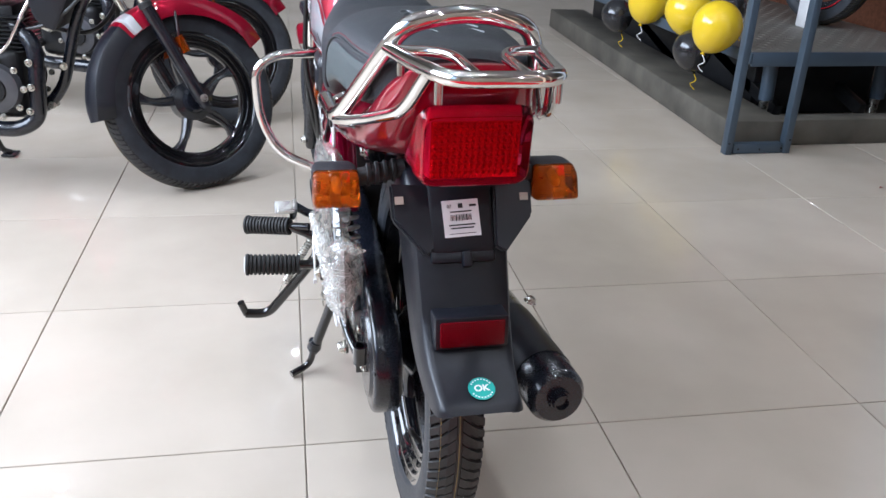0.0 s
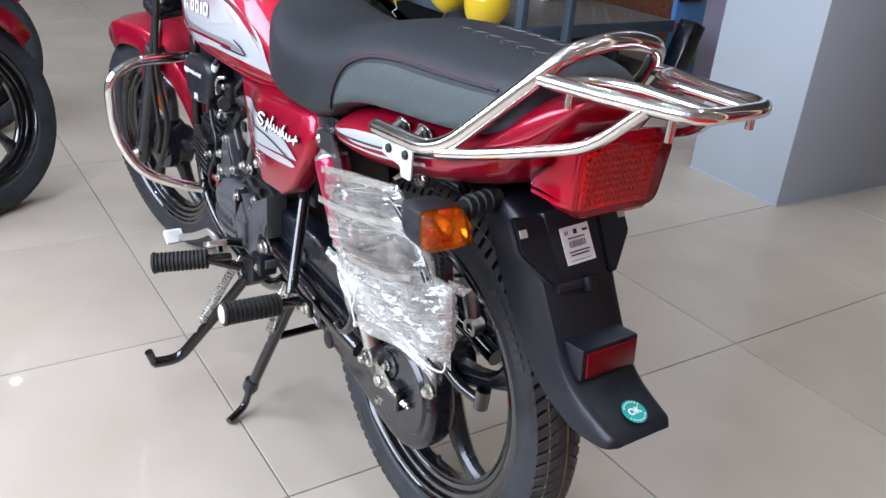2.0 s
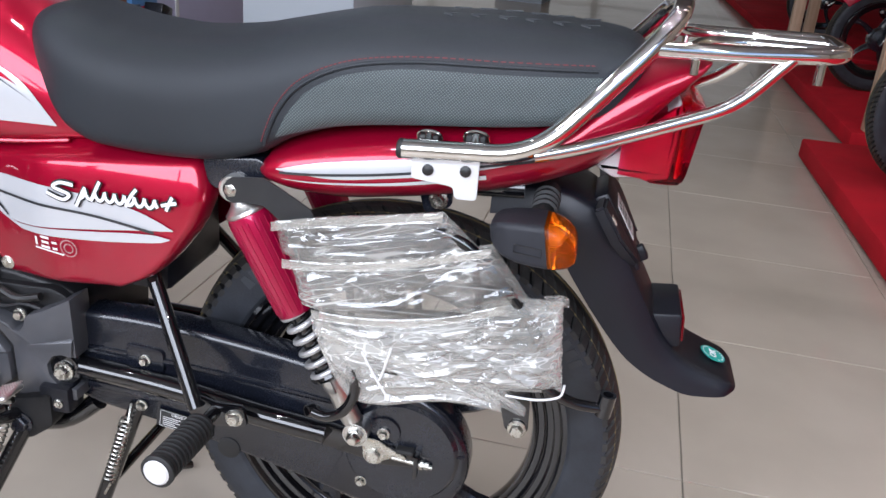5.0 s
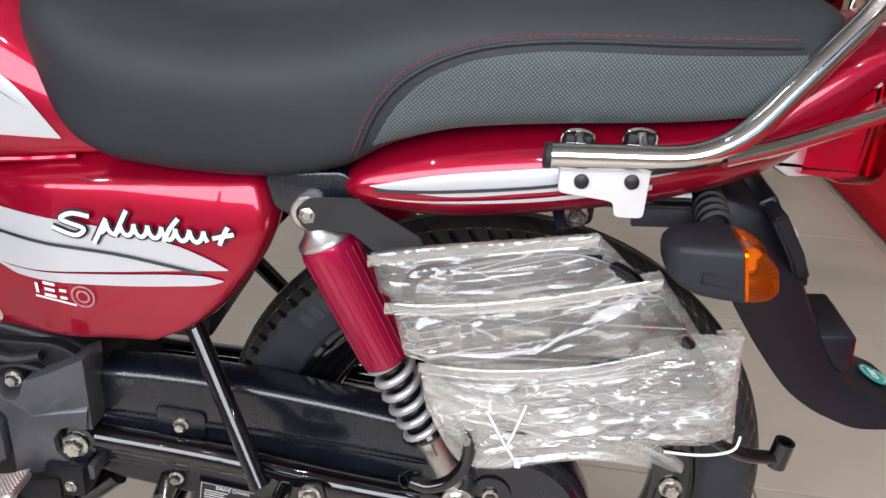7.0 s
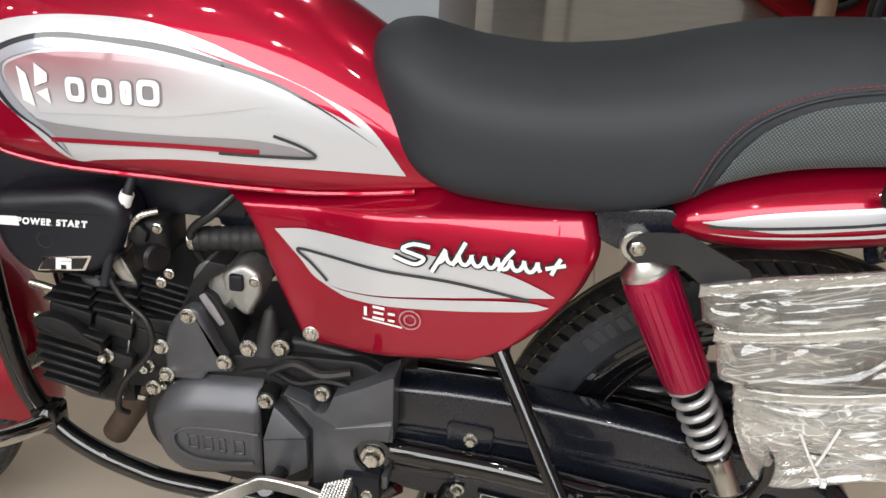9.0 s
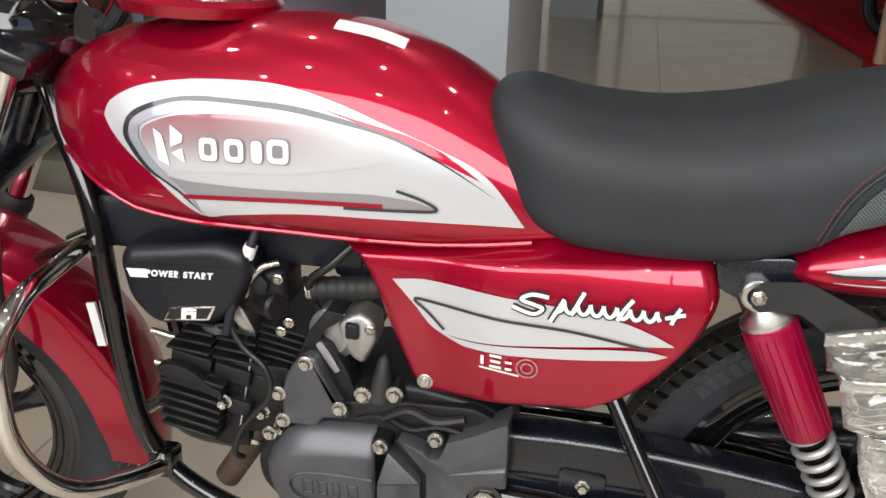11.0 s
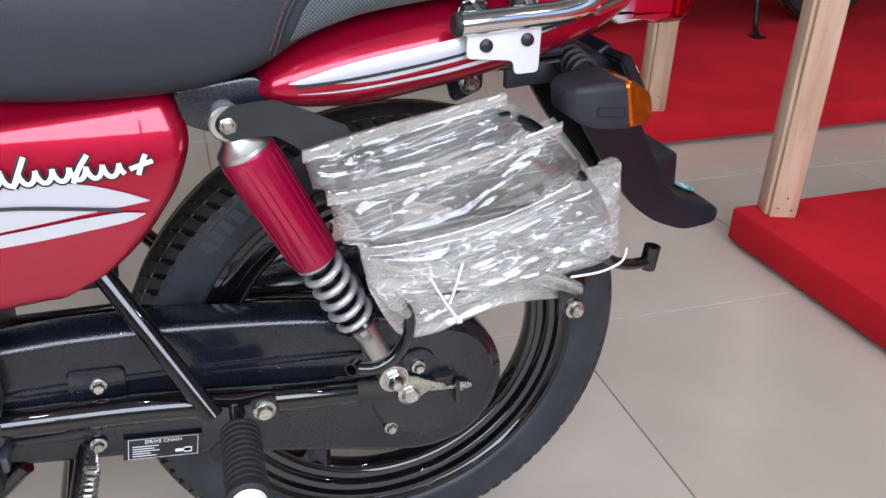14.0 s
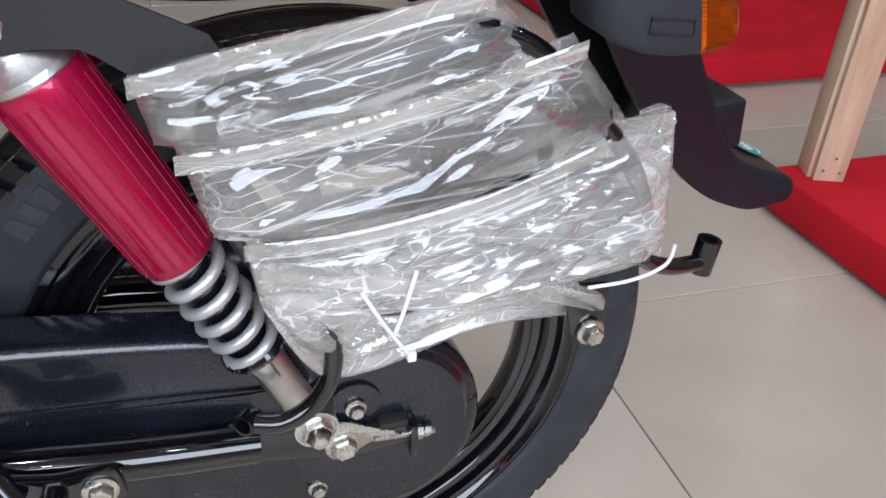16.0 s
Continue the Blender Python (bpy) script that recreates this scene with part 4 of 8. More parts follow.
# -- swing arm, axle and adjuster --
arm = part("swing_arm", tube(rounded([(-0.088, 0.45, 0.366), (-0.100, 0.30, 0.366), (-0.104, 0.16, 0.350), (-0.098, 0.078, 0.338)], 0.05), 0.0150, 14), GLOSS_BLACK, bike, "gloss black swing arm tube")
part("swing_arm_end", slab(soften([(0.10, 0.352), (0.00, 0.336), (-0.046, 0.324), (-0.050, 0.308), (0.0, 0.302), (0.10, 0.320)], 0.008), -0.0955, -0.084, 0.003), GLOSS_BLACK, arm)
part("swing_arm_right", tube(rounded([(0.088, 0.45, 0.366), (0.105, 0.16, 0.352), (0.10, -0.03, 0.326)], 0.05), 0.0165, 12), GLOSS_BLACK, arm)
part("pivot_bolt", bolt((-0.106, 0.443, 0.364), LEFT_X, 0.0105, 0.011), STEEL, arm, "large plated pivot bolt")
part("pivot_boss", lathe([(0, 0.024), (0.016, 0.022), (0.018, 0.0)], (-0.088, 0.444, 0.365), LEFT_X, 28), GLOSS_BLACK, arm)
bm = lathe([(-0.006, 0.0), (-0.006, 0.0165), (0.0, 0.0165), (0.001, 0.0135)], (-0.110, 0.035, 0.352), LEFT_X, 28)
lathe([(0.000, 0.0115), (0.007, 0.0115), (0.008, 0.0098)], (-0.110, 0.035, 0.352), LEFT_X, 6, bm)
lathe([(0.007, 0.0082), (0.012, 0.0076), (0.0155, 0.0052), (0.017, 0.0)], (-0.110, 0.035, 0.352), LEFT_X, 22, bm)
part("shock_nut", bm, STEEL, arm, "plated dome nut on a thick washer")
bm = bolt((-0.0965, 0.0128, 0.3187), LEFT_X, 0.0105, 0.0095)
for k in range(6):
    a = math.pi * k / 3 + 0.3
    box((-0.1064, 0.0128 + 0.0045 * math.cos(a) - 0.0006, 0.3187 + 0.0045 * math.sin(a) - 0.0006), (-0.1055, 0.0128 + 0.0045 * math.cos(a) + 0.0006, 0.3187 + 0.0045 * math.sin(a) + 0.0006), 0, bm)
part("axle_nut", bm, STEEL, arm, "plated axle bolt head")
bm = slab(soften([(0.032, 0.344), (0.008, 0.342), (-0.014, 0.330), (-0.030, 0.324), (-0.030, 0.317), (-0.010, 0.318), (0.006, 0.308), (0.024, 0.310)], 0.006), -0.0985, -0.0965, 0.0006)
tube([(-0.0975, -0.012, 0.3195), (-0.092, -0.064, 0.3105)], 0.0030, 10, bm=bm)
for y, r in ((-0.048, 0.0062), (-0.0545, 0.0050)):
    lathe([(0, 0), (0, r), (0.005, r), (0.005, 0)], (-0.0935, y, 0.3134), (0, -1, -0.17), 6, bm)
part("chain_adjuster", bm, STEEL, arm, "plated chain adjuster with its threaded rod")
part("adjuster_stop", box((-0.104, -0.047, 0.296), (-0.084, -0.041, 0.330), 0.002), GLOSS_BLACK, arm)
part("adjuster_cap", box((-0.100, -0.040, 0.327), (-0.086, -0.016, 0.334), 0.0025), GRIP, arm)
part("guard_loop", tube(curve_points([(-0.136, 0.082, 0.394), (-0.141, 0.062, 0.395), (-0.142, 0.041, 0.409), (-0.141, 0.029, 0.437), (-0.138, 0.030, 0.480)], 8), 0.0068, 14), GLOSS_BLACK, arm, "bent black stay of the rear guard")
part("guard_socket", lathe([(0, 0.0085), (0.010, 0.0078), (0.010, 0.0058), (-0.006, 0.0058), (-0.006, 0)], (-0.131, 0.083, 0.394), (-0.7, 0.6, 0.1), 18), GLOSS_BLACK, arm, "open tube end")

# -- shock absorbers --


def shock(s):
    top, bot = V(s * 0.1095, 0.1895, 0.6625), V(s * 0.0985, 0.035, 0.352)
    d = (bot - top).normalized()
    L = (bot - top).length

    def p(k):
        return top + d * k
    sh = part("shock_absorber", lathe([(0.031, 0.0), (0.031, 0.0225), (0.033, 0.0258), (0.037, 0.0268), (0.060, 0.0266), (0.110, 0.0256), (0.158, 0.0246), (0.1645, 0.0243), (0.166, 0.0236), (0.166, 0.020), (0.04, 0.014)], top, d, 44), RED_SHOCK, bike, "rear shock absorber with a red cover and silver spring")
    side = d.orthogonal().normalized()
    for k in range(22):
        a = 2 * math.pi * k / 22
        r_ = side * math.cos(a) + d.cross(side) * math.sin(a)
        part("flute", tube([p(0.040) + r_ * 0.0264, p(0.110) + r_ * 0.0252, p(0.160) + r_ * 0.0242], 0.0011, 6), RED_SHOCK, sh)
    part("top_cap", lathe([(0.012, 0.0), (0.012, 0.0125), (0.018, 0.0150), (0.024, 0.0215), (0.027, 0.0255), (0.031, 0.0262), (0.0335, 0.0245)], top, d, 36), ALLOY, sh, "cast silver cap")
    part("top_eye", lathe([(-0.012, 0.0105), (-0.012, 0.0145), (-0.0105, 0.0162), (0.0105, 0.0162), (0.012, 0.0145), (0.012, 0.0105)], top, (1, 0, 0), 36, closed=True), ALLOY, sh, "cast silver eye")
    part("eye_rubber", lathe([(-0.007, 0.0), (-0.007, 0.0108), (0.007, 0.0108), (0.007, 0)], top, (1, 0, 0), 24), GRIP, sh)
    part("cap_neck", tube([p(0.010), p(0.022)], [0.0120, 0.0155], 6), ALLOY, sh)
    bm = lathe([(0.006, 0.0), (0.006, 0.0052), (0.017, 0.0052), (0.0185, 0.0035), (0.0185, 0.0)], top, (s, 0, 0), 16)
    lathe([(0.0125, 0.0), (0.0125, 0.0080), (0.0155, 0.0080), (0.0165, 0.0066), (0.0165, 0)], top, (s, 0, 0), 6, bm)
    part("top_bolt", bm, STEEL, sh, "plated stud and nut")
    part("inner_tube", tube([p(0.15), p(0.258)], 0.0135, 20), GLOSS_BLACK, sh)
    u = d.orthogonal().normalized()
    w = d.cross(u)
    turns, pts = 5.4, []
    for i in range(int(turns * 20) + 1):
        a = 2 * math.pi * i / 20
        k = 0.164 + (0.256 - 0.164) * i / (turns * 20)
        pts.append(p(k) + (u * math.cos(a) + w * math.sin(a)) * 0.0193)
    part("spring", tube(pts, 0.0041, 10), SPRING, sh, "silver-painted coil spring")
    part("spring_seat", lathe([(0.252, 0.0), (0.252, 0.0225), (0.256, 0.0243), (0.260, 0.0225), (0.260, 0)], top, d, 32), GLOSS_BLACK, sh)
    bm = lathe([(0.258, 0.0135), (0.272, 0.0150), (0.278, 0.0135), (L - 0.018, 0.0130), (L - 0.014, 0.011)], top, d, 28)
    box((-0.003, -0.0055, -0.011), (0.003, 0.0055, 0.011), 0.0025, bm, Matrix.Translation(p(0.272) + V(s * 0.0135, 0, 0)) @ Matrix.Rotation(radians(-26), 4, "X"))
    part("lower_body", bm, ALLOY, sh, "bare alloy lower body")
    part("bottom_eye", lathe([(-0.012, 0.009), (-0.012, 0.0165), (0.012, 0.0165), (0.012, 0.009)], bot, (1, 0, 0), 24, closed=True), ALLOY, sh)


shock(-1)
shock(1)
# flat bracket that runs back from the shock's stud and bends outwards
bm = bmesh.new()
rows = []
for y, zu, zl, x in ((0.197, 0.667, 0.659, 0.1225), (0.194, 0.674, 0.652, 0.1225), (0.187, 0.679, 0.648, 0.1225), (0.172, 0.681, 0.651, 0.1225), (0.150, 0.683, 0.650, 0.1225), (0.143, 0.681, 0.646, 0.1232), (0.127, 0.675, 0.636, 0.1275), (0.105, 0.666, 0.640, 0.1325), (0.0887, 0.659, 0.6455, 0.136), (0.085, 0.652, 0.647, 0.1368)):
    rows.append([bm.verts.new((-x - t_, y, z)) for z, t_ in ((zl, 0.0), (zu, 0.0), (zu, 0.0024), (zl, 0.0024))])
for a, b in zip(rows, rows[1:]):
    for k in range(4):
        bm.faces.new((a[k], a[(k + 1) % 4], b[(k + 1) % 4], b[k]))
bm.faces.new(rows[0])
bm.faces.new(rows[-1][::-1])
part("guard_bracket", bm, BRACKET, bike, "flat charcoal bracket running back from the shock top", sharp=28)

# -- frame --
fr = part("frame", tube(rounded([(0, 1.03, 0.83), (0, 0.93, 0.78), (0, 0.45, 0.70), (0, 0.20, 0.66)], 0.05), 0.019, 12), GLOSS_BLACK, bike, "gloss black tubular cradle frame")
for s in (-1, 1):
    part("cradle_tube", tube(curve_points([(s * 0.030, 0.985, 0.800), (s * 0.056, 0.932, 0.670), (s * 0.064, 0.918, 0.560), (s * 0.066, 0.910, 0.460), (s * 0.067, 0.894, 0.372), (s * 0.068, 0.862, 0.318), (s * 0.069, 0.815, 0.285), (s * 0.070, 0.760, 0.264), (s * 0.072, 0.690, 0.252), (s * 0.075, 0.500, 0.252), (s * 0.070, 0.420, 0.300)], 6), 0.0135, 14), GLOSS_BLACK, fr)
    part("seat_rail", tube(rounded([(s * 0.05, 0.45, 0.69), (s * 0.085, 0.20, 0.675), (s * 0.085, -0.14, 0.70)], 0.06), 0.012, 10), GLOSS_BLACK, fr)
    part("footrest_stay", tube([(s * 0.074, 0.327, 0.540), (s * 0.088, 0.311, 0.512), (s * 0.150, 0.230, 0.377)], 0.0098, 14), GLOSS_BLACK, fr, "straight gloss black footrest stay")
bm = slab(soften([(0.245, 0.395), (0.205, 0.385), (0.170, 0.388), (0.164, 0.360), (0.215, 0.352), (0.245, 0.365)], 0.008), -0.146, -0.138, 0.002)
part("footrest_plate", bm, GLOSS_BLACK, fr)
part("plate_bolt", bolt((-0.146, 0.181, 0.371), LEFT_X, 0.0085, 0.009), STEEL, fr)
part("tail_bracket", slab(soften([(-0.015, 0.70), (-0.06, 0.70), (-0.06, 0.667), (-0.03, 0.655)], 0.006), -0.088, -0.080, 0.001), SATIN_BLACK, fr)
part("rail_gusset", slab(soften([(0.232, 0.692), (0.160, 0.700), (0.142, 0.680), (0.165, 0.662), (0.200, 0.650), (0.225, 0.660)], 0.008), -0.108, -0.07, 0.003), SATIN_BLACK, fr)
part("tail_bolt", bolt((-0.088, -0.045, 0.674), LEFT_X, 0.008, 0.008), STEEL, fr)

# -- footrests --


def peg(a, b, r, parent, end_white):
    a, b = Vector(a), Vector(b)
    d = (b - a).normalized()
    L = (b - a).length
    prof = [(0, 0), (0, r * 0.8)]
    n = int(L / 0.0075)
    for k in range(n):
        u = L * k / n
        prof += [(u, r * 0.84), (u + 0.0016, r), (u + 0.0052, r), (u + 0.0062, r * 0.84)]
    prof += [(L, r * 1.06), (L + 0.004, r * 1.06), (L + 0.006, r * 0.9), (L + 0.006, 0)]
    p = part("footrest", lathe(prof, a, d, 26), GRIP, parent, "ribbed black rubber footrest")
    if end_white:
        part("end_cap", lathe([(L + 0.0062, r * 0.82), (L + 0.008, r * 0.7), (L + 0.008, 0)], a, d, 26), PLATE_METAL, p, "bare bright metal end cap")
    part("footrest_arm", tube([a - d * 0.045, a], 0.0085, 12), GLOSS_BLACK, p)
    return p


peg((-0.180, 0.209, 0.375), (-0.272, 0.213, 0.378), 0.0192, bike, True)
peg((-0.188, 0.530, 0.316), (-0.278, 0.572, 0.306), 0.0200, bike, False)
peg((0.188, 0.530, 0.316), (0.278, 0.572, 0.306), 0.0200, bike, False)
part("footrest_bar", tube(rounded([(-0.19, 0.530, 0.316), (-0.12, 0.505, 0.292), (0.12, 0.505, 0.292), (0.19, 0.530, 0.316)], 0.03), 0.010, 12), GLOSS_BLACK, bike)

# -- stands --
ms = part("centre_stand", tube(rounded([(-0.075, 0.355, 0.315), (-0.118, 0.400, 0.16), (-0.150, 0.425, 0.055)], 0.05), 0.0115, 12), GLOSS_BLACK, bike, "gloss black centre stand")
part("stand_leg", tube(rounded([(0.075, 0.355, 0.315), (0.118, 0.400, 0.16), (0.150, 0.425, 0.055)], 0.05), 0.0115, 12), GLOSS_BLACK, ms)
part("cross_bar", tube([(-0.11, 0.392, 0.19), (0.11, 0.392, 0.19)], 0.008, 10), GLOSS_BLACK, ms)
part("stand_tang", tube(rounded([(0.148, 0.424, 0.066), (0.155, 0.430, 0.018), (0.175, 0.420, 0.0085)], 0.02), 0.0078, 12), GLOSS_BLACK, ms)
part("stand_tang", tube(rounded([(-0.148, 0.424, 0.066), (-0.158, 0.430, 0.018), (-0.201, 0.408, 0.0085)], 0.02), 0.0078, 12), GLOSS_BLACK, ms)
part("tang_weld", lathe([(-0.018, 0.0), (-0.012, 0.016), (0.008, 0.015), (0.018, 0.0)], (-0.146, 0.422, 0.075), (0.2, -0.2, 1), 14), SATIN_BLACK, ms)


def coil(a, b, r, wire, turns, parent, name="spring"):
    a, b = Vector(a), Vector(b)
    d = (b - a).normalized()
    u = d.orthogonal().normalized()
    w = d.cross(u)
    L = (b - a).length
    pts = [a]
    n = int(turns * 10)
    for i in range(n + 1):
        t = 2 * math.pi * i / 10
        k = L * (0.16 + 0.68 * i / n)
        pts.append(a + d * k + (u * math.cos(t) + w * math.sin(t)) * r)
    pts.append(b)
    return part(name, tube(pts, wire, 6), STEEL, parent, "plated coil spring")


coil((-0.110, 0.345, 0.335), (-0.128, 0.385, 0.19), 0.0075, 0.0017, 15, ms)
ss = part("side_stand", tube(rounded([(-0.118, 0.500, 0.278), (-0.160, 0.526, 0.205), (-0.246, 0.565, 0.080), (-0.298, 0.566, 0.084)], 0.035), 0.0112, 14), GLOSS_BLACK, bike, "black side stand swung out, its spring stretched")
part("stand_toe", tube([(-0.296, 0.566, 0.083), (-0.307, 0.561, 0.116)], 0.0085, 12), GLOSS_BLACK, ss)
part("pivot_bracket", slab(soften([(0.520, 0.315), (0.455, 0.335), (0.455, 0.285), (0.495, 0.255), (0.525, 0.262)], 0.010), -0.126, -0.095, 0.004), ENGINE_BLACK, ss)
part("pivot_pin", bolt((-0.126, 0.502, 0.283), LEFT_X, 0.012, 0.010), SATIN_BLACK, ss)
part("switch_block", box((-0.122, 0.43, 0.305), (-0.085, 0.475, 0.345), 0.006), PLASTIC, ss, "black stand switch block")
part("switch_screw", bolt((-0.122, 0.445, 0.322), LEFT_X, 0.005, 0.005), STEEL, ss)
coil((-0.128, 0.512, 0.318), (-0.218, 0.538, 0.150), 0.0076, 0.0016, 19, ss)

# -- gear lever --
run = curve_points([(-0.190, 0.690, 0.294), (-0.187, 0.655, 0.310), (-0.183, 0.610, 0.331), (-0.178, 0.564, 0.357), (-0.176, 0.546, 0.365), (-0.176, 0.510, 0.362), (-0.182, 0.480, 0.361), (-0.186, 0.462, 0.368)], 6)
bm = bmesh.new()
rows = []
for i, q in enumerate(run):
    d = (run[min(i + 1, len(run) - 1)] - run[max(i - 1, 0)]).normalized()
    n_ = d.cross(V(1, 0, 0)).normalized()
    rows.append([bm.verts.new(q + n_ * (a * 0.0075) + V(b * 0.0038, 0, 0)) for a, b in ((-1, -0.6), (-0.8, -1), (0.8, -1), (1, -0.6), (1, 0.6), (0.8, 1), (-0.8, 1), (-1, 0.6))])
for a, b in zip(rows, rows[1:]):
    for k in range(8):
        bm.faces.new((a[k], a[(k + 1) % 8], b[(k + 1) % 8], b[k]))
gl = part("gear_lever", bm, ALLOY, bike, "bright cast rocker gear lever")
for nm, at, ang in (("front_pad", (-0.198, 0.703, 0.293), 32), ("heel_pad", (-0.194, 0.463, 0.380), -24)):
    mm = Matrix.Translation(at) @ Matrix.Rotation(radians(ang), 4, "X")
    pd = part(nm, box((-0.022, -0.017, -0.006), (0.017, 0.016, 0.0035), 0.0055, m=mm, seg=3), ALLOY, gl, "bright pedal pad with a cross-cut top")
    bm = bmesh.new()
    for i in range(9):
        for j in range(8):
            x, y = -0.0185 + i * 0.0042, -0.0150 + j * 0.0042
            vs = [bm.verts.new(mm @ V(x + a, y + b, c)) for a, b, c in ((-0.0019, -0.0019, 0.0030), (0.0019, -0.0019, 0.0030), (0.0019, 0.0019, 0.0030), (-0.0019, 0.0019, 0.0030), (0, 0, 0.0052))]
            for a, b in ((0, 1), (1, 2), (2, 3), (3, 0)):
                bm.faces.new((vs[a], vs[b], vs[4]))
    tagged(part("cross_cut", bm, ALLOY, pd, sharp=5), kind="stuff")
part("lever_boss", tube([(-0.105, 0.550, 0.325), (-0.150, 0.548, 0.340), (-0.176, 0.546, 0.358)], 0.0095, 16), SATIN_BLACK, gl)

# -- tank --
TANK = Hull([(0.985, 0.765, 0.790, 0.806, 0.018), (0.968, 0.742, 0.785, 0.826, 0.046), (0.94, 0.722, 0.775, 0.845, 0.072), (0.90, 0.698, 0.762, 0.864, 0.095), (0.84, 0.676, 0.752, 0.880, 0.112), (0.76, 0.670, 0.750, 0.890, 0.120), (0.68, 0.670, 0.748, 0.894, 0.122),
             (0.60, 0.668, 0.742, 0.886, 0.119), (0.53, 0.668, 0.734, 0.864, 0.113), (0.47, 0.672, 0.726, 0.830, 0.106), (0.40, 0.682, 0.715, 0.780, 0.098), (0.34, 0.69, 0.71, 0.75, 0.08)], 2.3, 5.0)
tank = part("fuel_tank", TANK.mesh(140, 112), RED, bike, "glossy metallic red fuel tank with silver graphics")
tside = TANK.side
# seam lip along the bottom edge
for s in (-1, 1):
    pts = [V(s * (tside(y, TANK.at(y)[0] + 0.006) + 0.002), y, TANK.at(y)[0] + 0.004) for y in [0.97 - 0.02 * k for k in range(29)]]
    part("seam_lip", tube(pts, 0.0032, 8), RED, tank)
outer_up = [(0.867, 0.788), (0.860, 0.803), (0.834, 0.818), (0.800, 0.827), (0.749, 0.833), (0.675, 0.833), (0.615, 0.820), (0.558, 0.799), (0.501, 0.776), (0.455, 0.750), (0.418, 0.704)]
outer_lo = [(0.867, 0.788), (0.857, 0.772), (0.836, 0.750), (0.804, 0.724), (0.772, 0.697), (0.752, 0.688), (0.723, 0.694), (0.645, 0.703), (0.556, 0.704), (0.487, 0.7035), (0.418, 0.703)]
part("silver_panel", blade(tside, outer_up, outer_lo, 0.0016, 10, 26), SILVER, tank, "silver tank graphic")
ring_up = [(0.753, 0.688), (0.784, 0.717), (0.817, 0.736), (0.838, 0.762), (0.842, 0.776), (0.832, 0.795), (0.798, 0.810), (0.759, 0.817), (0.715, 0.817), (0.661, 0.815), (0.614, 0.807), (0.557, 0.792), (0.500, 0.765), (0.443, 0.729)]
ring_lo = [(0.753, 0.688), (0.778, 0.716), (0.811, 0.737), (0.832, 0.763), (0.836, 0.777), (0.826, 0.792), (0.794, 0.8055), (0.758, 0.8115), (0.714, 0.8115), (0.660, 0.8085), (0.614, 0.801), (0.557, 0.788), (0.500, 0.763), (0.443, 0.729)]
part("dark_ring", blade(tside, ring_up, ring_lo, 0.0032, 8, 4), DARK_DECAL, tank, "charcoal ring line")
part("grey_ring", blade(tside, [(0.760, 0.696), (0.778, 0.716), (0.811, 0.737), (0.831, 0.763), (0.835, 0.777), (0.826, 0.792), (0.794, 0.806), (0.758, 0.812), (0.696, 0.811), (0.642, 0.805)],
                        [(0.760, 0.696), (0.768, 0.712), (0.799, 0.738), (0.820, 0.764), (0.823, 0.776), (0.817, 0.786), (0.787, 0.797), (0.758, 0.803), (0.696, 0.806), (0.642, 0.805)], 0.0032, 8, 4), BLUE_DECAL, tank, "pale blue-grey band")
part("red_streak", blade(tside, [(0.64, 0.817), (0.565, 0.798), (0.535, 0.790), (0.501, 0.775), (0.462, 0.748)], [(0.64, 0.817), (0.565, 0.794), (0.535, 0.783), (0.501, 0.766), (0.462, 0.748)], 0.0032, 8, 3), RED, tank)
pink_up = [(0.810, 0.735), (0.818, 0.764), (0.820, 0.776), (0.811, 0.785), (0.777, 0.7965), (0.714, 0.802), (0.654, 0.800), (0.602, 0.792), (0.545, 0.766)]
pink_lo = [(0.810, 0.735), (0.762, 0.739), (0.704, 0.743), (0.643, 0.747), (0.545, 0.765)]
m_, nt_, lk_, b_ = nodes_of("pale_fade_decal")
tc_ = nt_.new("ShaderNodeTexCoord")
sp_ = nt_.new("ShaderNodeSeparateXYZ")
lk_.new(tc_.outputs["Object"], sp_.inputs[0])
mr_ = nt_.new("ShaderNodeMapRange")
mr_.inputs[1].default_value, mr_.inputs[2].default_value = 0.745, 0.798
lk_.new(sp_.outputs[2], mr_.inputs[0])
back_ = nt_.new("ShaderNodeMapRange")
back_.inputs[1].default_value, back_.inputs[2].default_value = -0.02, 0.14
lk_.new(sp_.outputs[1], back_.inputs[0])
mix_ = nt_.new("ShaderNodeMath")
mix_.operation = "MULTIPLY"
lk_.new(mr_.outputs[0], mix_.inputs[0])
lk_.new(back_.outputs[0], mix_.inputs[1])
lk_.new(ramp(nt_, lk_, mix_.outputs[0], [(0.05, (0.55, 0.55, 0.565)), (0.45, (0.40, 0.30, 0.315)), (1.0, (0.26, 0.075, 0.09))]), b_.inputs["Base Color"])
b_.inputs["Roughness"].default_value, b_.inputs["Coat Weight"].default_value, b_.inputs["Metallic"].default_value = 0.3, 1.0, 0.2
part("fading_panel", blade(tside, pink_up, pink_lo, 0.0026, 10, 16), m_, tank, "panel that fades from silver to dull red")
part("lower_blade", decal(tside, [(0.506, 0.718), (0.533, 0.726), (0.579, 0.730), (0.643, 0.728), (0.705, 0.727), (0.763, 0.728), (0.800, 0.732)], [(0.506, 0.7165), (0.556, 0.716), (0.614, 0.717), (0.675, 0.717), (0.739, 0.714), (0.775, 0.713), (0.800, 0.726)], 0.0026, 60, 10), GREY_DECAL, tank, "grey blade stripe")
part("red_pinstripe", stroke(tside, [(0.776, 0.711), (0.706, 0.7150), (0.644, 0.7178), (0.560, 0.7185)], 0.0050, 0.0036), RED, tank)
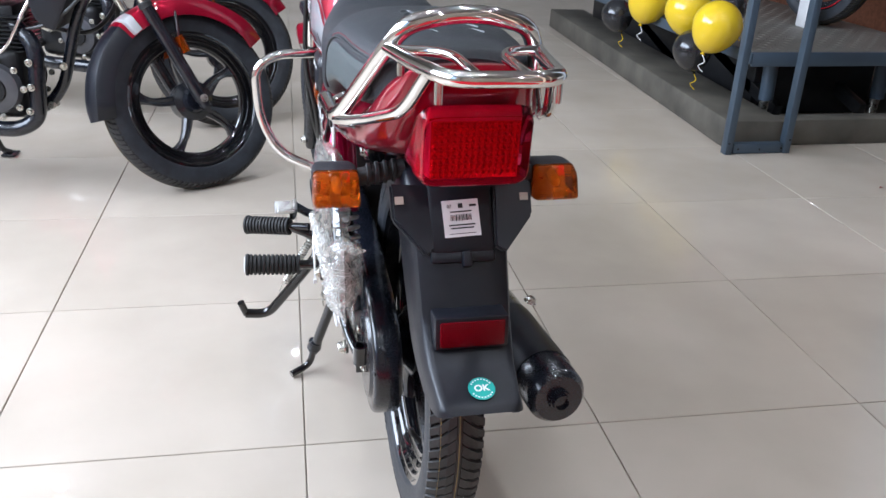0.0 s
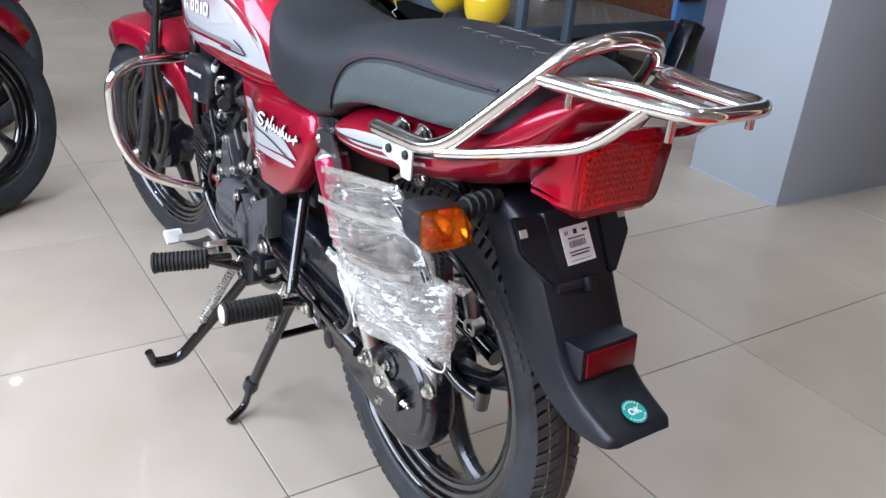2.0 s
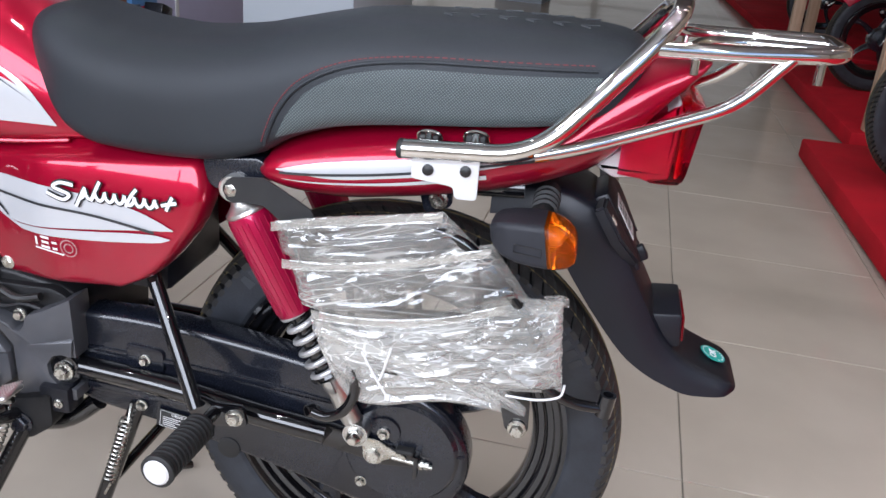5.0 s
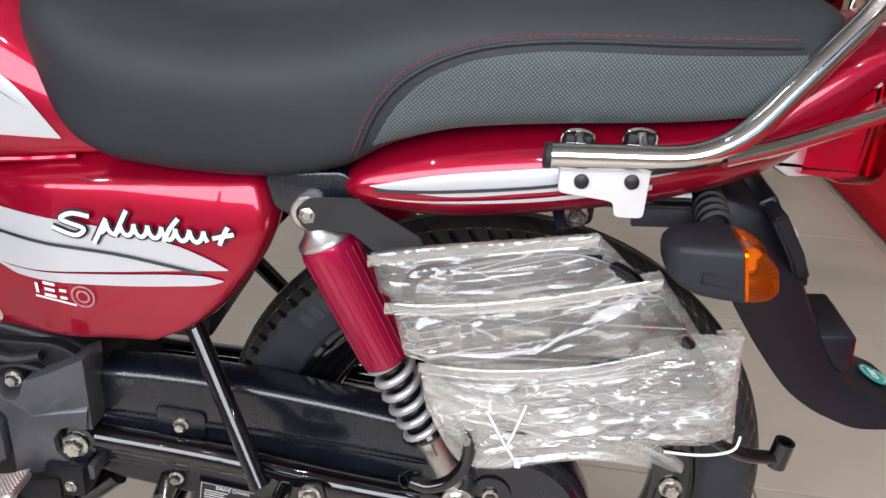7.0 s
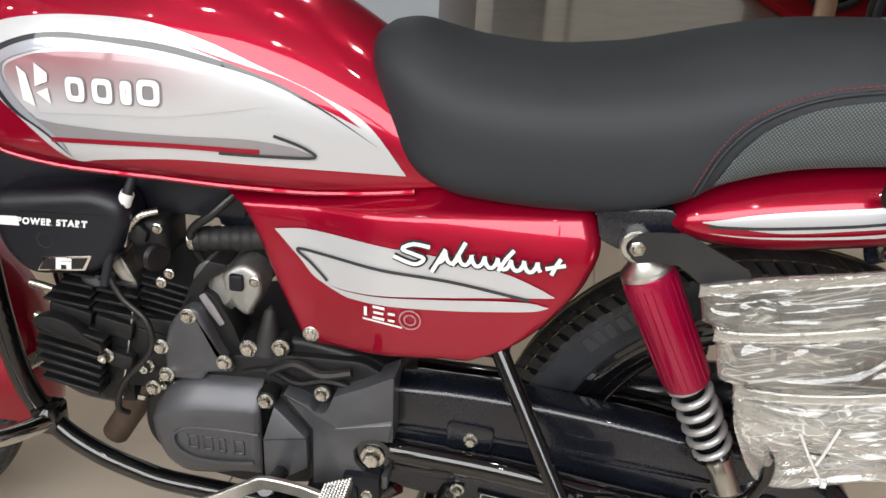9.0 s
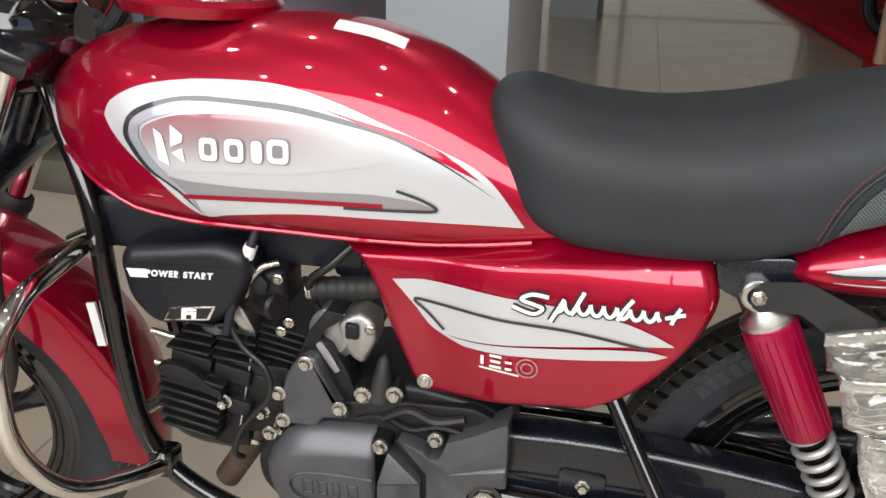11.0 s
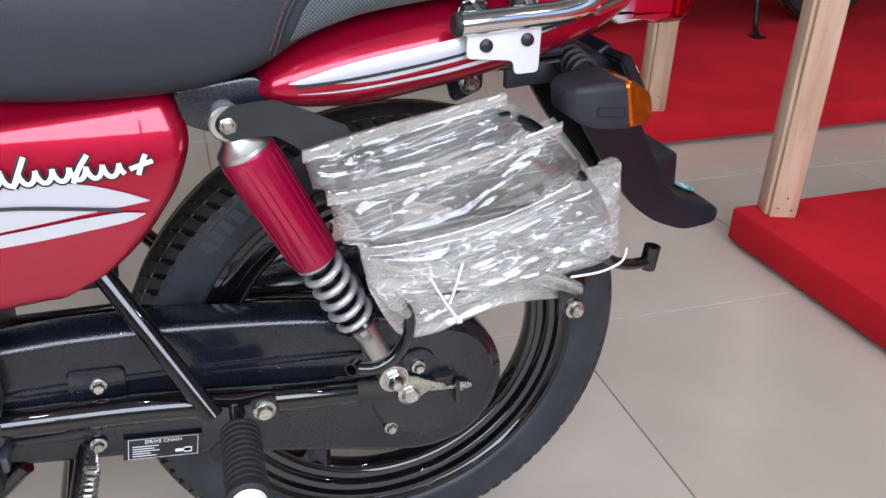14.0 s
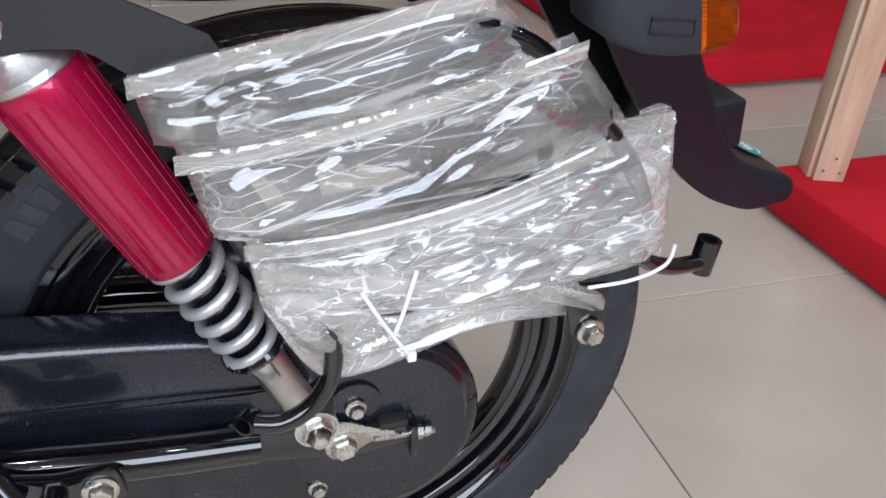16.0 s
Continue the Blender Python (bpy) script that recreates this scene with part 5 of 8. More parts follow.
part("blade_edge", stroke(tside, [(0.600, 0.7145), (0.540, 0.7150), (0.506, 0.7170), (0.519, 0.727), (0.546, 0.736)], 0.0032, 0.0042), DARK_DECAL, tank, "charcoal hooked line")
# maker's badge, as plain white blocks
bm = patch(tside, [(0.804, 0.782), (0.794, 0.776), (0.787, 0.744), (0.800, 0.749)], 0.0048)
patch(tside, [(0.784, 0.787), (0.770, 0.778), (0.771, 0.770), (0.785, 0.764)], 0.0048, bm)
patch(tside, [(0.784, 0.758), (0.771, 0.764), (0.769, 0.748)], 0.0048, bm)
part("emblem", bm, WHITE_INK, tank, "white geometric emblem shapes")
bs = bmesh.new()


def round_block(y0, y1, z0, z1, grow, n=28):
    """The outline of a rounded block, front edge y0, rear edge y1."""
    return [((y0 + y1) / 2 + ((y0 - y1) / 2 + grow) * math.copysign(abs(math.cos(a)) ** 0.5, math.cos(a)), (z0 + z1) / 2 + ((z1 - z0) / 2 + grow) * math.copysign(abs(math.sin(a)) ** 0.5, math.sin(a))) for a in (2 * math.pi * q / n for q in range(n))]


for y0, y1, z0, z1 in ((0.752, 0.732, 0.753, 0.777), (0.724, 0.703, 0.754, 0.778), (0.695, 0.683, 0.755, 0.778), (0.678, 0.655, 0.756, 0.781)):
    outer, inner = (round_block(y0, y1, z0, z1, g) for g in (0.0, -0.0058))
    patch(tside, round_block(y0, y1, z0, z1, 0.0013), 0.0040, bs)
    bm = bmesh.new()
    ra, rb_ = ([bm.verts.new((-tside(y, z) - 0.0048, y, z)) for y, z in ring] for ring in (outer, inner))
    for k in range(len(ra)):
        q = (k + 1) % len(ra)
        bm.faces.new((ra[k], ra[q], rb_[q], rb_[k]))
    part("badge_block", bm, WHITE_INK, tank)
part("badge_outline", bs, GREY_DECAL, tank)
# filler cap, lock tray and sticker on top
tray = part("tank_cover", lathe([(0.0, 0.0), (0.002, 0.085), (-0.004, 0.092), (-0.016, 0.088)], (0, 0.80, 0.905), (0, -0.05, 1), 40), RED, tank, "raised red filler cover")
part("filler_cap", lathe([(0, 0.036), (0.010, 0.036), (0.014, 0.030), (0.014, 0.012), (0.011, 0.0)], (0, 0.775, 0.906), (0, -0.06, 1), 32), CHROME, tank, "chrome filler cap")
bm = bmesh.new()
rows = []
for i in range(9):
    y = 0.630 - 0.075 * i / 8
    rows.append([bm.verts.new((x, y, TANK.at(y)[1] + (TANK.at(y)[2] - TANK.at(y)[1]) * (1 - (abs(x) / TANK.at(y)[3]) ** TANK.nt) ** (1 / TANK.nt) + 0.0012)) for x in (-0.052, -0.042, -0.030)])
for a, b in zip(rows, rows[1:]):
    for k in range(2):
        bm.faces.new((a[k], a[k + 1], b[k + 1], b[k]))
part("tank_sticker", bm, LABEL, tank, "white notice sticker on the tank top")

# -- side covers --


def side_x(y, z):
    b = ease([0.22, 0.27, 0.42, 0.52, 0.60], [0.121, 0.126, 0.123, 0.097, 0.086], y)
    up = ease([0.48, 0.51, 0.56, 0.61, 0.635, 0.655, 0.70], [0.014, 0.008, 0.002, 0.0, 0.0012, 0.0045, 0.020], z)
    return b - up


def side_cover(s):
    front = [(0.504, 0.516), (0.512, 0.531), (0.551, 0.549), (0.5975, 0.567), (0.644, 0.584), (0.675, 0.600), (0.691, 0.615)]
    back = [(0.504, 0.356), (0.508, 0.342), (0.515, 0.328), (0.531, 0.300), (0.555, 0.274), (0.580, 0.254), (0.615, 0.232), (0.650, 0.222), (0.676, 0.228), (0.691, 0.240)]
    bm = bmesh.new()
    rows, N, M = [], 60, 70
    for i in range(N + 1):
        v = i / N
        row = []
        for j in range(M + 1):
            u = j / M
            zz = 0.504 + (0.691 - 0.504) * v
            y0 = ease([a for a, _ in front], [b for _, b in front], zz)
            y1 = ease([a for a, _ in back], [b for _, b in back], zz)
            y = y0 + (y1 - y0) * u
            z = zz - 0.020 * (1 - v) * max(0, (y - 0.36) / 0.156) - 0.036 * v * v * (y - 0.242) / 0.373
            d = min(u * (y0 - y1), (1 - u) * (y0 - y1), v * 0.187, (1 - v) * 0.187)
            roll = max(0, 1 - d / 0.013)
            row.append(bm.verts.new((s * (side_x(y, z) - 0.013 * roll ** 2.2), y, z)))
        rows.append(row)
    for a, b in zip(rows, rows[1:]):
        for k in range(M):
            bm.faces.new((a[k], a[k + 1], b[k + 1], b[k]))
    for dx, dz in ((0.004, 0.006), (0.014, 0.012), (0.030, 0.020)):
        row = [bm.verts.new((v.co.x - s * (dx + 0.006), v.co.y, v.co.z + dz)) for v in rows[N]]
        for k in range(M):
            bm.faces.new((rows[-1][k], rows[-1][k + 1], row[k + 1], row[k]))
        rows.append(row)
    rim = rows[0] + [r[-1] for r in rows[1:]] + rows[-1][-2::-1] + [r[0] for r in rows[-2:0:-1]]
    inner = [bm.verts.new((v.co.x - s * 0.022, v.co.y, v.co.z)) for v in rim]
    for i in range(len(rim)):
        j = (i + 1) % len(rim)
        bm.faces.new((rim[i], rim[j], inner[j], inner[i]))
    return part("side_cover", bm, RED, bike, "glossy red side cover with a silver swoosh")


sc = side_cover(-1)
side_cover(1)
part("swoosh", decal(side_x, [(0.556, 0.6285), (0.517, 0.634), (0.460, 0.6345), (0.402, 0.633), (0.355, 0.629), (0.310, 0.622), (0.280, 0.612), (0.261, 0.603)],
                     [(0.556, 0.628), (0.530, 0.602), (0.507, 0.579), (0.480, 0.575), (0.422, 0.581), (0.360, 0.589), (0.310, 0.596), (0.261, 0.602)], 0.0022, 90, 16), SILVER, sc, "silver swoosh")
part("swoosh_tail", decal(side_x, [(0.508, 0.580), (0.480, 0.574), (0.422, 0.579), (0.360, 0.586), (0.310, 0.592), (0.285, 0.5935), (0.266, 0.591)],
                          [(0.508, 0.579), (0.488, 0.571), (0.471, 0.567), (0.420, 0.569), (0.367, 0.573), (0.310, 0.580), (0.278, 0.585), (0.266, 0.590)], 0.0022, 70, 8), SILVER, sc)
part("swoosh_line", stroke(side_x, [(0.496, 0.581), (0.514, 0.597), (0.530, 0.6105), (0.500, 0.6105), (0.420, 0.609), (0.370, 0.6075), (0.335, 0.604), (0.285, 0.597)], 0.0036, 0.0038), DARK_DECAL, sc, "charcoal line in the swoosh")
# model badge, as a plain looping line with a cross at its end
bb, bw = bmesh.new(), bmesh.new()
def bp_(a, b):
    """A place on the badge from steps along and down it, in half millimetres."""
    return 0.2636 - a * 0.000526, 0.636 - b * 0.00057


runs = [[bp_(*q) for q in ((-234, -10), (-266, -12), (-286, -1), (-262, 6), (-244, 12), (-262, 24), (-302, 14))],
        [bp_(*q) for q in ((-228, 34), (-216, 12), (-204, -10))], [bp_(*q) for q in ((-190, 18), (-180, -2), (-168, -26))], [bp_(*q) for q in ((-104, 18), (-92, -4), (-78, -22))],
        [bp_(-216 + 3.1 * k + 4 * math.sin(k * 0.80), 5 - 0.03 * k + 9.5 * math.cos(k * 0.80)) for k in range(63)],
        [bp_(*q) for q in ((-18, 4), (0, -1), (18, -5))], [bp_(*q) for q in ((-6, 14), (0, -1), (8, -16))]]
for run in runs:
    stroke(side_x, run, 0.0080, 0.0044, bb, 5)
    stroke(side_x, run, 0.0040, 0.0056, bw, 5)
part("badge_edge", bb, BLACK_INK, sc)
part("model_badge", bw, WHITE_INK, sc, "white looping badge line with a black edge")
bm = bmesh.new()
stroke(side_x, [(0.455, 0.548), (0.412, 0.5455)], 0.0022, 0.0026, bm)
stroke(side_x, [(0.452, 0.552), (0.452, 0.563)], 0.0035, 0.0026, bm)
stroke(side_x, [(0.444, 0.565), (0.431, 0.565)], 0.0032, 0.0026, bm)
stroke(side_x, [(0.443, 0.5585), (0.432, 0.5585)], 0.0032, 0.0026, bm)
stroke(side_x, [(0.444, 0.552), (0.431, 0.552)], 0.0032, 0.0026, bm)
stroke(side_x, [(0.427, 0.560), (0.420, 0.560)], 0.003, 0.0026, bm)
stroke(side_x, [(0.427, 0.552), (0.420, 0.552)], 0.003, 0.0026, bm)
part("system_badge", bm, WHITE_INK, sc, "small white badge bars")
bm = bmesh.new()
for rr in (0.011, 0.006):
    stroke(side_x, [(0.404 + rr * math.cos(a), 0.556 + rr * math.sin(a)) for a in (2 * math.pi * k / 14 for k in range(15))], 0.0016, 0.0026, bm, 2)
part("badge_rings", bm, PINK_DECAL, sc)
part("cover_screw", bolt((-side_x(0.519, 0.505) - 0.0005, 0.519, 0.505), LEFT_X, 0.0068, 0.005), STEEL, sc, "plated cover screw with washer")

# -- seat --
SEAT = Hull([(0.468, 0.792, 0.808, 0.824, 0.045), (0.455, 0.756, 0.795, 0.834, 0.078), (0.43, 0.725, 0.775, 0.838, 0.098), (0.40, 0.698, 0.757, 0.832, 0.112), (0.36, 0.686, 0.750, 0.824, 0.121), (0.30, 0.684, 0.748, 0.820, 0.126), (0.22, 0.688, 0.752, 0.828, 0.130), (0.16, 0.704, 0.763, 0.842, 0.130),
             (0.12, 0.728, 0.778, 0.852, 0.129), (0.06, 0.748, 0.792, 0.864, 0.127), (-0.02, 0.758, 0.80, 0.870, 0.123), (-0.10, 0.765, 0.805, 0.873, 0.117), (-0.17, 0.774, 0.812, 0.873, 0.108), (-0.215, 0.786, 0.822, 0.870, 0.096), (-0.24, 0.802, 0.832, 0.862, 0.078), (-0.252, 0.82, 0.838, 0.852, 0.05)], 2.7, 7.0)
seat = part("seat", SEAT.mesh(90, 60), VINYL, bike, "long black vinyl seat with grey woven side panels")
sside = SEAT.side
for s in (-1, 1):
    bm = decal(sside, [(0.133, 0.735), (0.118, 0.764), (0.094, 0.791), (0.05, 0.812), (-0.016, 0.823), (-0.10, 0.826), (-0.19, 0.831), (-0.205, 0.832)], [(0.133, 0.733), (0.10, 0.744), (0.06, 0.754), (-0.02, 0.764), (-0.10, 0.771), (-0.17, 0.780), (-0.205, 0.800)], 0.0022, 60, 8)
    part("side_panel", bm if s < 0 else flip(bm), CLOTH, seat, "grey woven side panel")
    pip = [(0.147, 0.722), (0.130, 0.764), (0.102, 0.796), (0.053, 0.819), (-0.016, 0.830), (-0.11, 0.834), (-0.20, 0.838)]
    pts = [V(s * (sside(p.y, p.z) + 0.001), p.y, p.z) for p in curve_points([(0, y, z) for y, z in pip], 10)]
    part("piping", tube(pts, 0.0022, 8), VINYL, seat)
    bm = bmesh.new()
    q = curve_points([(0, y + 0.003, z + 0.0045) for y, z in pip], 34)
    for i in range(0, len(q) - 2, 3):
        tube([V(s * (sside(p.y, p.z) + 0.0002), p.y, p.z) for p in q[i:i + 3]], 0.0006, 5, bm=bm)
    part("stitching", bm, THREAD, seat, "red stitching along the piping")
# faint pressed marks across the rear of the seat
bm = bmesh.new()
for k in range(6):
    y = -0.035 - 0.030 * k
    for x in (-0.040, 0.018):
        zt = SEAT.at(y)[2]
        tube(curve_points([(x, y, zt - 0.0012), (x + 0.010, y + 0.010, zt - 0.0006), (x + 0.022, y - 0.008, zt - 0.0010)], 4), 0.0012, 5, bm=bm)
tagged(part("embossing", bm, VINYL_MARK, seat, "faint embossed marks on the seat top"), kind="stuff")

# -- tail cowl and lamp --
TAIL = Hull([(0.162, 0.676, 0.686, 0.700, 0.106), (0.147, 0.666, 0.688, 0.720, 0.119), (0.115, 0.657, 0.691, 0.738, 0.125), (0.07, 0.654, 0.698, 0.751, 0.127), (0.0, 0.664, 0.708, 0.764, 0.127), (-0.07, 0.677, 0.719, 0.772, 0.123), (-0.14, 0.695, 0.735, 0.780, 0.115), (-0.18, 0.709, 0.752, 0.798, 0.108),
             (-0.21, 0.722, 0.772, 0.826, 0.100), (-0.245, 0.760, 0.800, 0.845, 0.091), (-0.275, 0.798, 0.824, 0.853, 0.082), (-0.305, 0.836, 0.846, 0.857, 0.074), (-0.312, 0.848, 0.852, 0.857, 0.066)], 2.5, 2.6)
tail = part("tail_cowl", TAIL.mesh(110, 84), RED, bike, "glossy red tail cowl with silver stripes")
vside = TAIL.side
part("silver_stripe", decal(vside, [(-0.165, 0.7485), (-0.10, 0.742), (0.0, 0.725), (0.08, 0.711), (0.135, 0.696)], [(-0.165, 0.748), (-0.10, 0.727), (0.0, 0.705), (0.08, 0.694), (0.135, 0.695)], 0.0018, 70, 8), SILVER, tail, "silver stripe")
part("stripe_line", stroke(vside, [(-0.16, 0.743), (-0.10, 0.731), (0.0, 0.710), (0.08, 0.698), (0.13, 0.693)], 0.003, 0.0034), DARK_DECAL, tail)
part("lower_stripe", stroke(vside, [(-0.10, 0.718), (0.0, 0.698), (0.08, 0.688), (0.128, 0.686)], 0.0050, 0.0022, taper=True), SILVER, tail)
for s in (-1, 1):
    for y in (-0.035, -0.085):
        zt = TAIL.at(y)[2] - 0.012
        bm = tube(curve_points([(s * 0.112, y + 0.013, zt - 0.012), (s * 0.117, y + 0.012, zt), (s * 0.119, y, zt + 0.004), (s * 0.117, y - 0.012, zt), (s * 0.112, y - 0.013, zt - 0.012)], 4), 0.0016, 8)
        mt = part("rail_mount", bm, CHROME, tail, "chrome lined mounting cup in the cowl")
        # a black block gives the cup's shaded hollow
        part("mount_shadow_gap", box((-0.008, -0.011, -0.010), (0.006, 0.011, 0.008), 0.003, m=Matrix.Translation((s * 0.114, y, zt - 0.008))), GRIP, mt, "black block standing in for the shade inside the cup")
        part("mount_arm", tube([(s * 0.118, y, zt - 0.002), (s * 0.138, y - 0.002, 0.746)], 0.0055, 10), CHROME, mt)
bm = bmesh.new()
for x in (-0.016, -0.002, 0.010, 0.020):
    box((x, -0.2965, 0.829), (x + 0.008, -0.2935, 0.839), 0, bm, Matrix.Translation((0, -0.0015, -0.0015)))
part("tail_badge", bm, SILVER, tail, "small pale badge blocks")
# lamp housing and lens
lh = part("tail_lamp", slab(soften([(-0.210, 0.724), (-0.252, 0.762), (-0.290, 0.806), (-0.296, 0.800), (-0.292, 0.72), (-0.232, 0.712)], 0.005), -0.046, 0.064, 0.006), PLATE_METAL, bike, "wide red tail lamp over a pale inner shell")
t = bmesh.new()
secs = []
for y, x0, z0, z1 in ((-0.236, 0.072, 0.720, 0.752), (-0.262, 0.069, 0.716, 0.778), (-0.286, 0.070, 0.712, 0.800), (-0.302, 0.068, 0.711, 0.810), (-0.316, 0.0655, 0.712, 0.804), (-0.3195, 0.0635, 0.7145, 0.800)):
    ring = []
    for k in range(40):
        a = 2 * math.pi * k / 40
        c, s = math.cos(a), math.sin(a)
        yy = y + (0.0 if z1 < 0.785 else 0.014 * (0.5 - 0.5 * math.copysign(abs(s) ** 0.4, s)))
        ring.append(t.verts.new((0.009 + x0 * math.copysign(abs(c) ** 0.27, c), yy, (z0 + z1) / 2 + (z1 - z0) / 2 * math.copysign(abs(s) ** 0.27, s))))
    secs.append(ring)
for a, b in zip(secs, secs[1:]):
    for k in range(40):
        t.faces.new((a[k], a[(k + 1) % 40], b[(k + 1) % 40], b[k]))
t.faces.new(secs[-1])
part("lens", t, LENS_RED, lh, "translucent red lens over a ribbed reflector", sharp=25)
plate = part("reflector_plate", box((-0.044, -0.300, 0.722), (0.062, -0.296, 0.792), 0.001), LENS_RIBS, lh, "ribbed reflector behind the lens")
bm = bmesh.new()
for i in range(14):
    for j in range(8):
        x, z = -0.0395 + 0.00745 * i, 0.7270 + 0.0085 * j
        q = [bm.verts.new((x + a, -0.300, z + c)) for a, c in ((-0.0036, -0.0042), (0.0036, -0.0042), (0.0036, 0.0042), (-0.0036, 0.0042))]
        tip = bm.verts.new((x + 0.0006 * ((i * 7) % 3 - 1), -0.3035, z + 0.0014))
        for k in range(4):
            bm.faces.new((q[k], q[(k + 1) % 4], tip))
tagged(part("reflector_prisms", bm, LENS_RIBS, plate, sharp=5), kind="stuff")

# -- rear mudguard --
PROF = [(-0.10, 0.690), (-0.17, 0.694), (-0.222, 0.676), (-0.256, 0.632), (-0.291, 0.572), (-0.322, 0.522), (-0.352, 0.496), (-0.384, 0.483), (-0.408, 0.475), (-0.418, 0.468)]
HALF = [0.058, 0.062, 0.064, 0.062, 0.060, 0.058, 0.055, 0.052, 0.048, 0.038]
EDGE = [(-0.10, 0.655), (-0.150, 0.660), (-0.172, 0.640), (-0.205, 0.590), (-0.243, 0.538), (-0.285, 0.492), (-0.325, 0.468), (-0.365, 0.456), (-0.402, 0.459), (-0.415, 0.464)]
bm = bmesh.new()
rows = []
NP = 40
for i in range(NP + 1):
    k = (len(PROF) - 1) * i / NP
    idx = list(range(len(PROF)))
    y, z, h, ey, ez = (ease(idx, c, k) for c in ([p[0] for p in PROF], [p[1] for p in PROF], HALF, [p[0] for p in EDGE], [p[1] for p in EDGE]))
    dv = V(0, ey - y, ez - z)
    dp = dv.length
    dv.normalize()
    row = []
    for a, dd, ex in ((-1.0, 1.0, 0.006), (-1.0, 0.55, 0.004), (-1.0, 0.12, 0.0), (-0.94, 0.02, 0.0), (-0.80, -0.03, 0.0), (-0.4, -0.05, 0.0), (0, -0.055, 0.0), (0.4, -0.05, 0.0), (0.80, -0.03, 0.0), (0.94, 0.02, 0.0), (1.0, 0.12, 0.0), (1.0, 0.55, 0.004), (1.0, 1.0, 0.006)):
        row.append(bm.verts.new(V(a * h + math.copysign(ex, a), y, z) + dv * dp * dd))
    for a, dd in ((0.94, 1.0), (0.92, 0.2), (0.6, 0.09), (0, 0.05), (-0.6, 0.09), (-0.92, 0.2), (-0.94, 1.0)):
        row.append(bm.verts.new(V(a * h, y, z) + dv * dp * dd))
    rows.append(row)
n = len(rows[0])
for a, b in zip(rows, rows[1:]):
    for k in range(n):
        bm.faces.new((a[k], a[(k + 1) % n], b[(k + 1) % n], b[k]))
bm.faces.new(rows[0])
bm.faces.new(rows[-1][::-1])
for v in bm.verts:
    v.co.x += 0.008
mud = part("rear_mudguard", bm, PLASTIC, bike, "black plastic rear mudguard with a flared lip")
# number plate pad, label, hooks
pad_m = Matrix.Translation((0.008, -0.246, 0.648)) @ Matrix.Rotation(radians(-31), 4, "X")
pad = part("plate_pad", box((-0.042, -0.010, -0.046), (0.042, 0.012, 0.046), 0.007, m=pad_m), PLASTIC, mud, "raised pad for the number plate")
bm = box((-0.042, -0.008, -0.008), (0.042, 0.010, 0.008), 0.004, m=pad_m @ Matrix.Translation((0, 0, -0.05)))
box((-0.006, -0.016, -0.014), (0.006, 0.006, 0.006), 0.003, bm, pad_m @ Matrix.Translation((0.004, 0, -0.05)))
part("pad_step", bm, PLASTIC, pad)
lb_m = pad_m @ Matrix.Translation((0.0, -0.0108, -0.002)) @ Matrix.Rotation(radians(90), 4, "X") @ Matrix.Rotation(radians(2.5), 4, "Z")
lb = part("bar_code_label", box((-0.0235, -0.0235, -0.0003), (0.0235, 0.0235, 0.0004), 0, m=lb_m), LABEL, mud, "white paper label with black print and bar code")
bm = bmesh.new()


def mark(x, y, sx, sy, m=None, b=None):
    t = bmesh.new()
    bmesh.ops.create_grid(t, x_segments=1, y_segments=1, size=0.5, matrix=m @ Matrix.Translation((x, y, 0.0007)) @ Matrix.Diagonal((sx, sy, 1, 1)))
    return join(b, t)


for x, y, sx, sy in ((0, 0.0085, 0.028, 0.0016), (0, -0.0085, 0.034, 0.0018), (0, -0.0125, 0.030, 0.0018), (0, -0.0195, 0.034, 0.0008), (0.0, 0.016, 0.006, 0.006), (0.016, 0.0155, 0.009, 0.003)):
    mark(x, y, sx, sy, lb_m, bm)
xx = -0.014
for wd in (1, 2, 1, 1, 3, 1, 2, 1, 2, 2, 1, 3, 1, 1, 2):
    mark(xx + wd * 0.0003, 0.001, wd * 0.0006, 0.008, lb_m, bm)
    xx += wd * 0.0006 + 0.0009
part("label_print", bm, BLACK_INK, lb)
part("label_number", text_mesh("07", 0.0062, lb_m @ Matrix.Translation((-0.0145, 0.0155, 0.0008))), BLACK_INK, lb)
for s in (-1, 1):
    hm = Matrix.Translation((s * 0.072 + 0.0115, -0.240, 0.658)) @ Matrix.Rotation(radians(-33), 4, "X")
    bm = bmesh.new()
    out = [(-0.030 * s, 0.030), (0.020 * s, 0.034), (0.019 * s, -0.012), (-0.020 * s, -0.060), (-0.034 * s, -0.052)]
    fr_ = [bm.verts.new(hm @ V(x, -0.008, z)) for x, z in out]
    bk_ = [bm.verts.new(hm @ V(x, 0.006, z)) for x, z in out]
    bm.faces.new(fr_)
    bm.faces.new(bk_[::-1])
    for k in range(5):
        bm.faces.new((fr_[k], bk_[k], bk_[(k + 1) % 5], fr_[(k + 1) % 5]))
    bmesh.ops.bevel(bm, geom=bm.edges[:], offset=0.003, segments=2, affect="EDGES")
    pl = part("plate_bracket", bm, PLASTIC, mud, "black plate bracket with a pale slot")
    part("slot", box((-0.0055, -0.0095, -0.0055), (0.0055, -0.0083, 0.0045), 0.0, m=hm @ Matrix.Translation((0.009 * s, 0, 0.012))), TILE, pl)
# red reflector in its box
rm = Matrix.Translation((0.009, -0.329, 0.532)) @ Matrix.Rotation(radians(-6), 4, "X")
rb = part("reflector_box", box((-0.047, -0.012, -0.022), (0.047, 0.052, 0.022), 0.004, m=rm), PLASTIC, mud)
